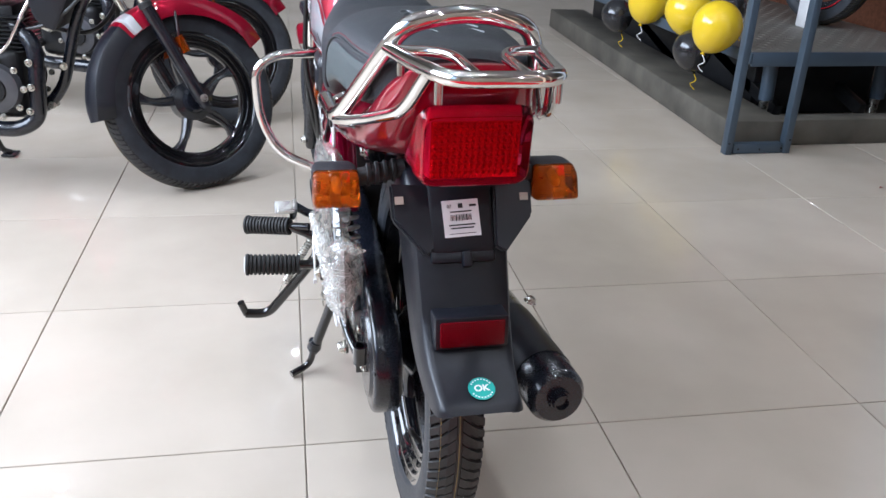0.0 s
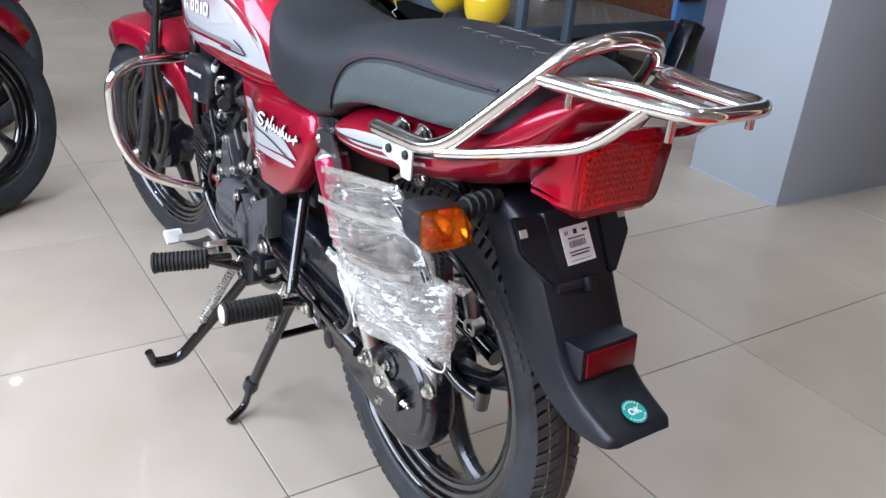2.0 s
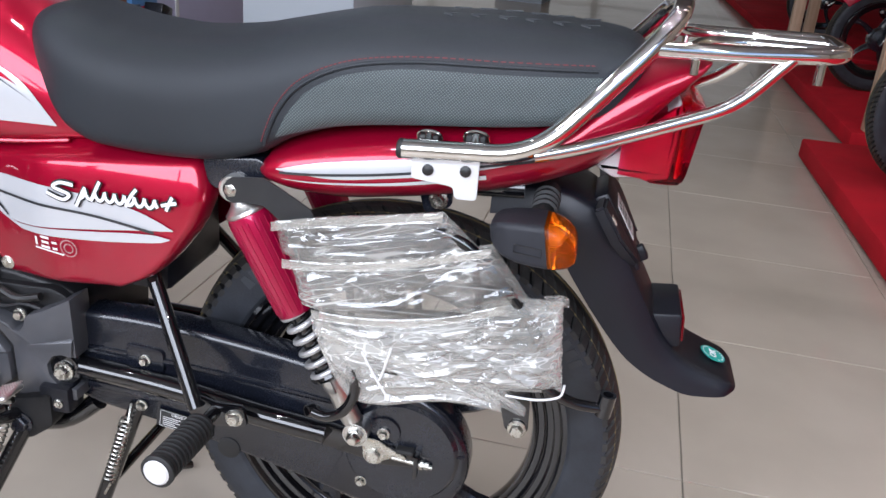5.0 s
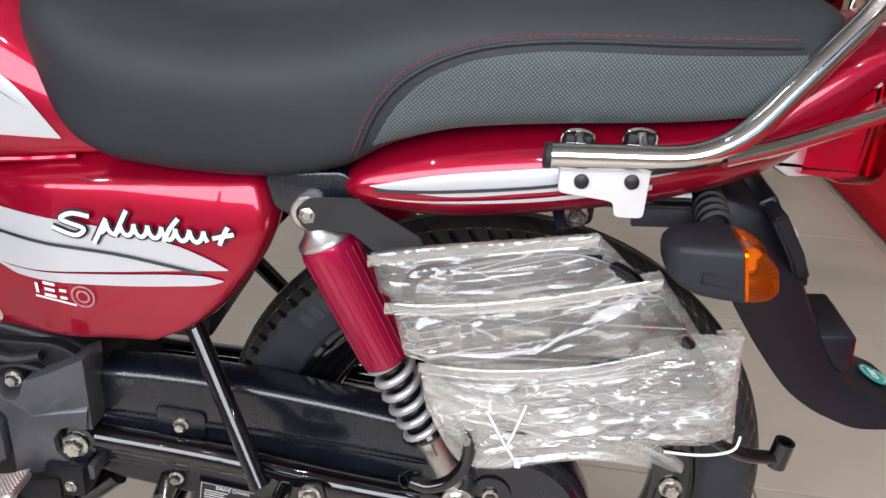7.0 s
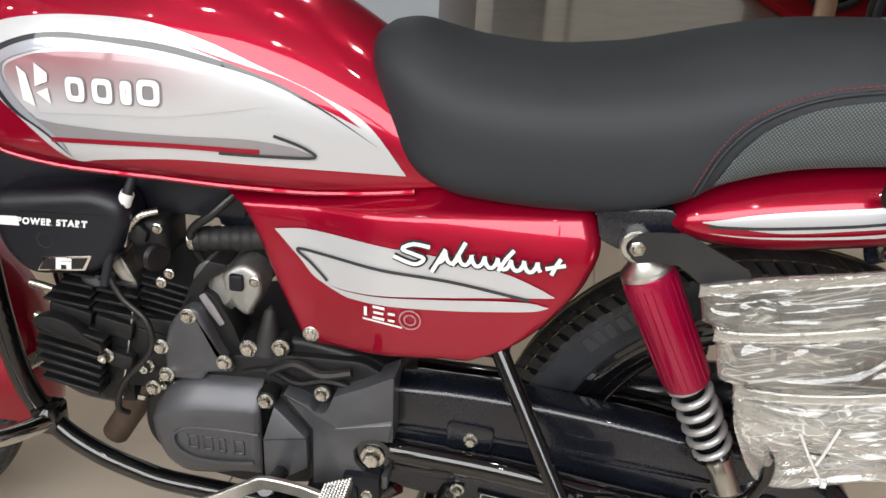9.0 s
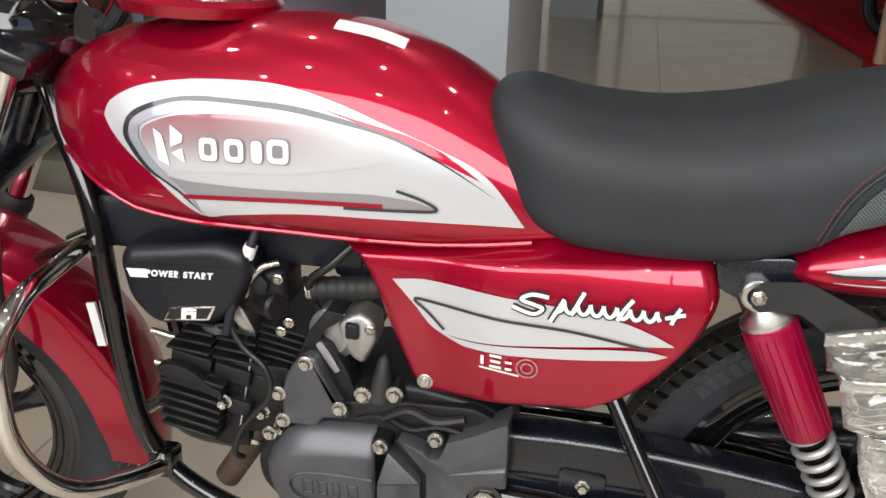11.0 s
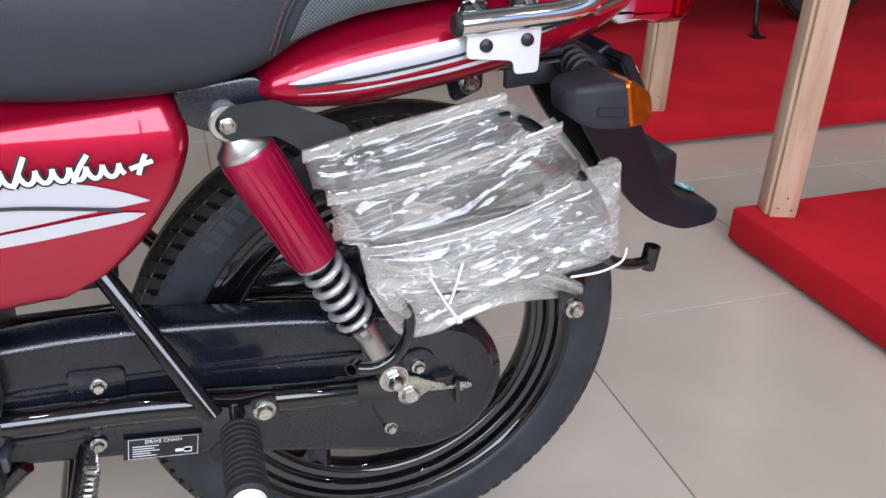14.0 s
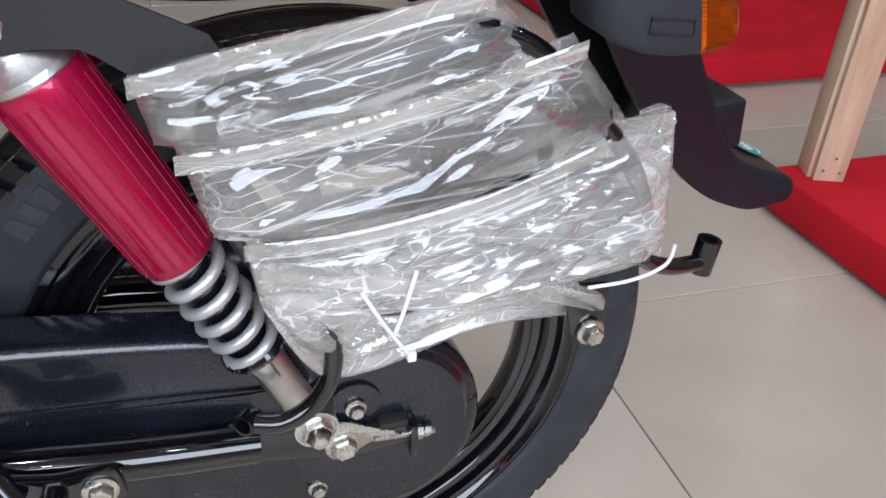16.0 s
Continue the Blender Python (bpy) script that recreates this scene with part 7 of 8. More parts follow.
for y, z in ((0.690, 0.610), (0.728, 0.598), (0.674, 0.564), (0.684, 0.552)):
    part("throttle_screw", bolt((-0.099 if z < 0.58 else -0.086, y, z), LEFT_X, 0.0045, 0.005), STEEL, tb)
bm = bmesh.new()
prof = []
for k in range(8):
    u = 0.012 * k
    prof += [(u, 0.0128), (u + 0.004, 0.0142), (u + 0.008, 0.0142), (u + 0.012, 0.0128)]
lathe(prof, (-0.058, 0.664, 0.589), (0, -1, 0.13), 26, bm)
part("intake_hose", bm, GRIP, tb, "ribbed black intake hose")
part("hose_clamp", lathe([(0, 0.0150), (0.006, 0.0150)], (-0.058, 0.664, 0.589), (0, -1, 0.13), 26), STEEL, tb)
part("plug_cable", tube(curve_points([(-0.085, 0.712, 0.668), (-0.095, 0.722, 0.635), (-0.098, 0.738, 0.590), (-0.098, 0.752, 0.540)], 6), 0.0052, 12), PLASTIC_GREY, eng)
part("cable_tag", lathe([(0, 0.0075), (0.026, 0.0075)], (-0.091, 0.717, 0.650), (-0.08, 0.35, -0.9), 18), LABEL, eng, "white paper tag round the cable")
bm = bmesh.new()
random.seed(5)
for k in range(9):
    a = V(-0.05 + random.uniform(-0.02, 0.01), 0.585 + random.uniform(-0.08, 0.02), 0.60 + random.uniform(-0.05, 0.06))
    tube(curve_points([a, a + V(random.uniform(-0.01, 0.01), -0.04, -0.03), a + V(0.01, -0.06, random.uniform(-0.07, 0.0)), a + V(0, -0.10, -0.05)], 5), 0.0035, 7, bm=bm)
tagged(part("wiring", bm, CABLE, eng, "tangle of black wires"), kind="stuff")
part("fuel_line", tube(curve_points([(-0.06, 0.60, 0.66), (-0.075, 0.63, 0.63), (-0.07, 0.66, 0.60), (-0.05, 0.65, 0.55), (-0.05, 0.60, 0.50)], 6), 0.005, 10), CABLE, eng)
part("battery_box", box((-0.075, 0.30, 0.49), (0.08, 0.50, 0.665), 0.01), PLASTIC, bike, "black plastic box behind the side cover")
part("under_tank_box", box((-0.055, 0.60, 0.612), (0.055, 0.94, 0.680), 0.010), PLASTIC, bike, "black box and harness under the tank")
part("front_box", box((-0.05, 0.50, 0.60), (0.06, 0.64, 0.665), 0.012), PLASTIC, bike)

# -- intake cover with its lettering --
AIR = soften([(0.876, 0.622), (0.864, 0.640), (0.750, 0.656), (0.720, 0.646), (0.711, 0.622), (0.734, 0.574), (0.760, 0.552), (0.838, 0.541), (0.868, 0.572)], 0.018, 5)
ac = part("intake_cover", slab(AIR, -0.108, -0.05, 0.018, seg=5), PLASTIC, bike, "matt black intake cover with white lettering")
part("start_lettering", text_mesh("POWER START", 0.0100, Matrix.Translation((-0.1084, 0.798, 0.6125)) @ Matrix.Rotation(radians(-3), 4, "X") @ LEFT @ Matrix(((1, 0.22, 0, 0), (0, 1, 0, 0), (0, 0, 1, 0), (0, 0, 0, 1))), 0.00055, 1.28), WHITE_INK, ac, "white lettering")
bm = slab([(0.862, 0.614), (0.838, 0.6155), (0.836, 0.605), (0.858, 0.604)], -0.1088, -0.1076, 0)
part("tape_patch", bm, LABEL, ac)
part("cover_hole", lathe([(0.0005, 0.0105), (0.0005, 0.0085), (-0.004, 0.006), (-0.004, 0)], (-0.108, 0.809, 0.591), LEFT_X, 22), BLACK_INK, ac)
bm = slab([(0.823, 0.553), (0.813, 0.571), (0.756, 0.579), (0.766, 0.560)], -0.1092, -0.1078, 0.0004)
fb = part("fi_badge", bm, CHROME, ac, "chrome framed badge")
part("fi_back", slab([(0.8195, 0.5555), (0.8115, 0.5690), (0.7605, 0.5760), (0.7685, 0.5622)], -0.1097, -0.109, 0), BLACK_INK, fb)
part("fi_letters", text_mesh("Fi", 0.0165, Matrix.Translation((-0.1099, 0.790, 0.5655)) @ Matrix.Rotation(radians(-6), 4, "X") @ LEFT @ Matrix(((1.5, 0.25, 0, 0), (0, 1, 0, 0), (0, 0, 1, 0), (0, 0, 0, 1))), 0.0012, 1.1), WHITE_INK, fb)
part("duct", tube(rounded([(-0.04, 0.81, 0.545), (-0.03, 0.815, 0.515), (-0.01, 0.82, 0.48)], 0.02), 0.020, 18), ENGINE_BLACK, bike)

# -- crash guard --
for s in (-1, 1):
    part("crash_guard", tube(rounded([(s * 0.060, 0.948, 0.612), (s * 0.20, 0.930, 0.612), (s * 0.252, 0.930, 0.575), (s * 0.246, 0.940, 0.45), (s * 0.200, 0.915, 0.360), (s * 0.115, 0.875, 0.332), (s * 0.064, 0.862, 0.322)], 0.05, 7), 0.0115, 18), CHROME, bike, "chrome crash guard loop")
    part("guard_clamp", box((s * 0.066 - 0.016, 0.85, 0.305), (s * 0.066 + 0.016, 0.885, 0.345), 0.006), GLOSS_BLACK, bike)
    part("horn_bracket", tube([(s * 0.058, 0.945, 0.615), (s * 0.03, 1.03, 0.575)], 0.011, 12), GLOSS_BLACK, bike)

# -- front end, turned to the left --


def front_end(parent, wc, deg, fender, flap, spokes=5, phase=0.4, reflector=True):
    """Fork, wheel and fender about the wheel's centre wc; deg is the turn to the left."""
    wc = Vector(wc)
    a = radians(deg)
    rake = V(0, -0.455, 0.89).normalized()
    turn = Matrix.Rotation(a, 4, rake)
    f, sd, up = (turn.to_3x3() @ v for v in (V(0, 1, 0), V(1, 0, 0), V(0, 0, 1)))
    fw = part("front_wheel", lathe([(-0.095, 0), (-0.095, 0.008), (0.095, 0.008), (0.095, 0)], wc, sd, 16), STEEL, parent, "front wheel with black alloy spokes")
    wheel(fw, wc, 0.303, sd, f, up, spokes=spokes, w=0.039, phase=phase, drum=0.068, depth=0.080)
    part("brake_plate", lathe([(-0.020, 0.0), (-0.020, 0.066), (-0.045, 0.062), (-0.052, 0.030), (-0.06, 0.0)], wc, sd, 36), SATIN_BLACK, fw)
    part("brake_arm", tube([wc - sd * 0.055 + f * -0.02 + up * -0.03, wc - sd * 0.06 + f * -0.07 + up * 0.01], 0.006, 10), STEEL, fw)
    for s in (-1, 1):
        b = wc + sd * (s * 0.088)
        leg = part("fork_leg", tube([b - rake * 0.03, b + rake * 0.02, b + rake * 0.06, b + rake * 0.34], [0.017, 0.022, 0.021, 0.021], 18), SATIN_BLACK, parent, "satin black fork slider with a bright inner tube")
        part("inner_tube", tube([b + rake * 0.33, b + rake * 0.63], 0.0145, 18), CHROME, leg)
        part("dust_seal", lathe([(0.33, 0.023), (0.345, 0.022), (0.35, 0.016)], b, rake, 20), GRIP, leg)
        part("axle_cap", bolt(b + sd * (s * 0.020), sd * s, 0.010, 0.010), STEEL, leg)
        if reflector:
            part("side_reflector", box((-0.004, -0.014, -0.028), (0.004, 0.014, 0.028), 0.003, m=Matrix.Translation(b + rake * 0.20 + sd * (s * 0.004) + f * (0.045 if flap else -0.065)) @ turn @ Matrix.Rotation(radians(27), 4, "X")), LENS_AMBER, leg, "amber side reflector")
    for k in (0.46, 0.62):
        c = wc + rake * k
        part("fork_yoke", box((-0.115, -0.03, -0.014), (0.115, 0.03, 0.014), 0.008, m=Matrix.Translation(c) @ turn @ Matrix.Rotation(radians(27), 4, "X")), SATIN_BLACK, parent)
    # fender
    def arc(r, a0, a1, hw, n=26, sk=0.032):
        bm = bmesh.new()
        rows = []
        for i in range(n + 1):
            t = radians(a0 + (a1 - a0) * i / n)
            e = 1 - 0.35 * max(0, abs(2 * i / n - 1) - 0.75) / 0.25
            row = []
            for x, dr in ((-1, -sk), (-1.0, -0.014), (-0.9, -0.003), (-0.5, 0.006), (0, 0.009), (0.5, 0.006), (0.9, -0.003), (1.0, -0.014), (1, -sk)):
                row.append(bm.verts.new(wc + (f * math.cos(t) + up * math.sin(t)) * (r + dr) + sd * (x * hw * e)))
            for x, dr in ((0.96, -sk), (0.94, -0.016), (0.5, 0.002), (0, 0.005), (-0.5, 0.002), (-0.94, -0.016), (-0.96, -sk)):
                row.append(bm.verts.new(wc + (f * math.cos(t) + up * math.sin(t)) * (r + dr) + sd * (x * hw * e)))
            rows.append(row)
        m = len(rows[0])
        for p, q in zip(rows, rows[1:]):
            for k in range(m):
                bm.faces.new((p[k], p[(k + 1) % m], q[(k + 1) % m], q[k]))
        bm.faces.new(rows[0])
        bm.faces.new(rows[-1][::-1])
        return bm
    fd = part("front_fender", arc(0.338, 38 if flap else 56, 190 if not flap else 135, 0.070, sk=0.06), fender, parent, "glossy front fender")
    if flap:
        part("fender_flap", arc(0.336, 131, 190, 0.060, sk=0.060), PLASTIC, fd, "black plastic rear half of the fender")
        part("fender_decal", arc(0.3395, 125, 132, 0.0715, sk=0.058), SILVER, fd, "white flash along the red fender's lower edge")
    for s in (-1, 1):
        part("fender_stay", tube([wc + sd * (s * 0.09) + rake * 0.12, wc + sd * (s * 0.062) + up * 0.30 - f * 0.05], 0.007, 8), fender if not flap else SATIN_BLACK, fd)
    return wc, rake, f, sd


wc, rake, ff, fs = front_end(bike, (-0.014, 1.272, 0.302), 13, RED, False)
part("fender_notice", box((-0.002, -0.006, -0.030), (0.002, 0.006, 0.030), 0, m=Matrix.Translation((-0.045, 0.955, 0.500)) @ Matrix.Rotation(radians(-8), 4, "X")), LABEL, bike, "white notice sticker")
part("brake_cable", tube(curve_points([wc + fs * -0.10 + rake * 0.5, wc + fs * -0.12 + rake * 0.3 - ff * 0.05, wc + fs * -0.11 + rake * 0.12 - ff * 0.10, wc + fs * -0.075 - ff * 0.04]), 0.0055, 10), CABLE, bike)
part("brake_hose", tube(curve_points([wc + fs * -0.10 + rake * 0.55, wc + fs * -0.125 + rake * 0.33 - ff * 0.075, wc + fs * -0.11 + rake * 0.15 - ff * 0.13, wc + fs * -0.08 - ff * 0.07 - V(0, 0, 0.02)]), 0.0065, 10), CABLE, bike)
top = wc + rake * 0.66
part("steering_stem", tube([wc + rake * 0.45, wc + rake * 0.66], 0.02, 16), SATIN_BLACK, bike)
hb = part("handlebar", tube(rounded([top - fs * 0.36 - ff * 0.13 + V(0, 0, 0.09), top - fs * 0.20 - ff * 0.05 + V(0, 0, 0.10), top - fs * 0.06 + V(0, 0, 0.03), top + fs * 0.06 + V(0, 0, 0.03), top + fs * 0.20 - ff * 0.05 + V(0, 0, 0.10), top + fs * 0.36 - ff * 0.13 + V(0, 0, 0.09)], 0.05, 6), 0.011, 14), CHROME, bike, "chrome handlebar with black grips")
for s in (-1, 1):
    part("grip", tube([top + fs * (s * 0.25) - ff * 0.075 + V(0, 0, 0.097), top + fs * (s * 0.365) - ff * 0.132 + V(0, 0, 0.09)], 0.016, 16), GRIP, hb)
hl = part("headlamp", lathe([(0.10, 0.0), (0.095, 0.055), (0.07, 0.082), (0.02, 0.085), (-0.05, 0.065), (-0.09, 0.03), (-0.09, 0.0)], top + ff * 0.06 - V(0, 0, 0.03), ff, 36), GLOSS_BLACK, bike, "round headlamp in a black shell")
part("meter", lathe([(0.0, 0.0), (0.0, 0.045), (0.035, 0.05), (0.04, 0.045), (0.04, 0)], top + ff * 0.03 + V(0, 0, 0.05), (0, -0.4, 1), 30), PLASTIC, hl)
part("ignition_ring", lathe([(0, 0.030), (0.006, 0.032), (0.010, 0.026), (0.004, 0.018)], (-0.02, 0.952, 0.905), (-0.3, -0.3, 1), 30), ALLOY, bike, "bright ring round the ignition lock")
part("head_tube", tube([(0.015, 1.055, 0.74), (0.012, 0.995, 0.875)], 0.026, 18), SATIN_BLACK, bike)

# -- rear guard wrapped in film --
gd = part("rear_guard", tube(rounded([(-0.140, 0.105, 0.622), (-0.140, -0.045, 0.662), (-0.140, -0.095, 0.645), (-0.140, -0.170, 0.565), (-0.140, -0.195, 0.512), (-0.140, -0.150, 0.488), (-0.140, 0.0, 0.474), (-0.140, 0.045, 0.505)], 0.03, 5, True), 0.0065, 10, True), GLOSS_BLACK, bike, "black tubular rear guard inside clear wrapping")
for a, b in (((0.085, 0.585), (-0.145, 0.60)), ((0.07, 0.545), (-0.165, 0.565)), ((0.055, 0.505), (-0.185, 0.530))):
    part("guard_bar", tube([(-0.140, *a), (-0.142, *b)], 0.0055, 10), GLOSS_BLACK, gd)
for y in (0.03, -0.05, -0.12):
    part("guard_strut", tube([(-0.137, y + 0.02, 0.64 - 0.1 * abs(y)), (-0.137, y, 0.485)], 0.005, 8), GLOSS_BLACK, gd)
part("foot_plate", slab(soften([(0.03, 0.510), (-0.04, 0.512), (-0.175, 0.545), (-0.18, 0.532), (-0.14, 0.500), (0.0, 0.490)], 0.008), -0.145, -0.122, 0.003), GRIP, gd, "ribbed black step plate")
part("guard_plate", slab(soften([(0.06, 0.635), (-0.05, 0.66), (-0.08, 0.645), (-0.06, 0.625), (0.05, 0.608)], 0.008), -0.144, -0.136, 0.003), PLASTIC_GREY, gd)
part("guard_arm", tube(rounded([(-0.138, -0.185, 0.492), (-0.130, -0.222, 0.466), (-0.122, -0.262, 0.462)], 0.02, 5), 0.0068, 12), GLOSS_BLACK, gd)
part("arm_socket", lathe([(-0.013, 0.006), (-0.013, 0.0095), (0.015, 0.0095), (0.015, 0.006)], (-0.121, -0.263, 0.466), (0, -0.1, 1), 18, closed=True), GLOSS_BLACK, gd)
part("guard_hanger", slab(soften([(-0.140, 0.465), (-0.178, 0.462), (-0.180, 0.418), (-0.166, 0.408), (-0.152, 0.418)], 0.005), -0.131, -0.128, 0.0008), GLOSS_BLACK, gd)
part("hanger_bolt", bolt((-0.132, -0.167, 0.421), LEFT_X, 0.0082, 0.010), STEEL, gd, "plated flange bolt")


def sheet(top, low, x_front, x_rear, deep, seed, parent, folds=9, slants=6, lift=0.45, material=None):
    """One sleeve of thin film between an upper and a lower line of (y, z), front to rear: long folds that run with it, a few straight slanting creases with flat faces between, a loose rim."""
    rng = random.Random(seed)
    up = curve_points([(0, y, z) for y, z in top], 12)
    lo = curve_points([(0, y, z) for y, z in low], 12)
    length, height = (up[0] - up[-1]).length, max((a - b).length for a, b in zip(up, lo))
    nu, nv = max(6, int(length / 0.0042)), max(4, int(height / 0.0018))

    def along(run, u):
        k = u * (len(run) - 1)
        i = min(int(k), len(run) - 2)
        return run[i].lerp(run[i + 1], k - i)
    bm = bmesh.new()
    for side in (0, 1):
        # creases: middle along and across, direction, half length, half width, slope
        runs = [(rng.uniform(0.0, length), rng.uniform(0.0, height), rng.gauss(0, 0.09), rng.uniform(0.3, 0.9) * length, rng.uniform(0.0035, 0.0110), rng.choice((-1, 1, 1)) * rng.uniform(0.5, 1.2)) for k in range(folds)]
        runs += [(rng.uniform(0.1, 0.9) * length, rng.uniform(0.1, 0.9) * height, rng.choice((-0.25, -0.4, -0.5, 0.4, -0.75)) + rng.gauss(0, 0.10), rng.uniform(0.03, 0.09), rng.uniform(0.0035, 0.0085), rng.choice((-1, 1)) * rng.uniform(0.7, 1.4)) for k in range(slants)]
        grid = []
        for i in range(nu + 1):
            col = []
            for j in range(nv + 1):
                rim = i in (0, nu) or j in (0, nv)
                u, v = i / nu, j / nv
                p = along(up, u).lerp(along(lo, u), v)
                e = min(u * 7, (1 - u) * 7, 1) * (1 - abs(2 * v - 1) ** 3.0)
                x = x_front + (x_rear - x_front) * u + deep * (0.5 - (0.5 - side) * max(0.0, e) ** 0.6)
                h = 0.0
                for cu, cv_, an, ln, w, g in runs:
                    a, b = u * length - cu, v * height - cv_
                    al, ac_ = a * math.cos(an) + b * math.sin(an), abs(b * math.cos(an) - a * math.sin(an))
                    if ac_ < w and abs(al) < ln:
                        h += g * lift * (w - ac_) * min(1.0, 2.5 - 2.5 * abs(al) / ln)
                jit = (0.0013 if rim else 0.0004) * lift
                col.append(bm.verts.new((x - h * (0.35 if rim else 1.0), p.y + rng.uniform(-jit, jit), p.z + rng.uniform(-jit, jit))))
            grid.append(col)
        for a, b in zip(grid, grid[1:]):
            for k in range(nv):
                q = (a[k], b[k], b[k + 1], a[k + 1])
                if (q[0].co - q[2].co).length < (q[1].co - q[3].co).length:
                    bm.faces.new((q[0], q[1], q[2]))
                    bm.faces.new((q[0], q[2], q[3]))
                else:
                    bm.faces.new((q[0], q[1], q[3]))
                    bm.faces.new((q[1], q[2], q[3]))
    return part("wrapping", bm, material or FILM, parent, "clear crumpled plastic wrapping", sharp=20, recalc=False)


# four sleeves, the upper ones narrow, the lowest with a twisted tail
sheet([(0.130, 0.640), (0.074, 0.653), (0.012, 0.664), (-0.060, 0.678)], [(0.121, 0.602), (0.068, 0.594), (-0.005, 0.606), (-0.116, 0.630)], -0.156, -0.152, 0.034, 11, gd, 6, 4, 0.32)
sheet([(0.112, 0.603), (0.056, 0.607), (-0.020, 0.622), (-0.116, 0.650)], [(0.096, 0.545), (0.016, 0.538), (-0.060, 0.553), (-0.164, 0.590)], -0.162, -0.156, 0.040, 12, gd, 8, 6, 0.38)
sheet([(0.080, 0.541), (0.017, 0.542), (-0.063, 0.558), (-0.140, 0.588), (-0.199, 0.594)], [(0.068, 0.485), (-0.004, 0.468), (-0.082, 0.466), (-0.155, 0.472), (-0.212, 0.482)], -0.152, -0.157, 0.044, 13, gd, 9, 26, 0.6, FILM_FOLDED)
sheet([(0.079, 0.533), (0.017, 0.516), (-0.050, 0.497), (-0.106, 0.484), (-0.174, 0.450)], [(0.072, 0.493), (0.041, 0.433), (0.002, 0.419), (-0.083, 0.436), (-0.172, 0.428)], -0.155, -0.126, 0.016, 14, gd, 8, 8, 0.5, FILM_FOLDED)
# twisted band that runs down to the hanger
sheet([(0.077, 0.535), (0.017, 0.519), (-0.050, 0.500), (-0.107, 0.486), (-0.176, 0.452)], [(0.073, 0.517), (0.011, 0.500), (-0.054, 0.481), (-0.110, 0.467), (-0.175, 0.434)], -0.163, -0.131, 0.008, 15, gd, 12, 0, 0.9, FILM_FOLDED)
# welded hems along the upper edges
for hem, x0, x1 in (([(0.131, 0.642), (0.074, 0.655), (0.012, 0.666), (-0.061, 0.680)], -0.150, -0.146), ([(0.113, 0.605), (0.056, 0.609), (-0.020, 0.624), (-0.117, 0.652)], -0.163, -0.156), ([(0.081, 0.543), (0.017, 0.545), (-0.063, 0.561), (-0.140, 0.591)], -0.154, -0.160)):
    sheet(hem, [(y, z - 0.011) for y, z in hem], x0, x1, 0.003, 31, gd, 2, 0, 0.12)
# gathered end behind the largest sleeve
sheet([(-0.178, 0.592), (-0.192, 0.596), (-0.204, 0.592)], [(-0.180, 0.578), (-0.194, 0.580), (-0.206, 0.583)], -0.132, -0.128, 0.014, 16, gd, 4, 3, 0.8)
for run in ([(0.016, 0.508), (-0.001, 0.477), (-0.016, 0.454)], [(-0.018, 0.518), (-0.011, 0.490), (-0.006, 0.474)], [(-0.150, 0.472), (-0.185, 0.473), (-0.210, 0.482), (-0.214, 0.498)]):
    part("cable_tie", tube(curve_points([(-0.164 if y > -0.1 else -0.146, y, z) for y, z in run], 5), 0.0014, 6), ZIP, gd, "white nylon tie")
part("tie_head", box((-0.167, -0.020, 0.450), (-0.162, -0.014, 0.457), 0.001), ZIP, gd)
# ---- other machines in the shop ----


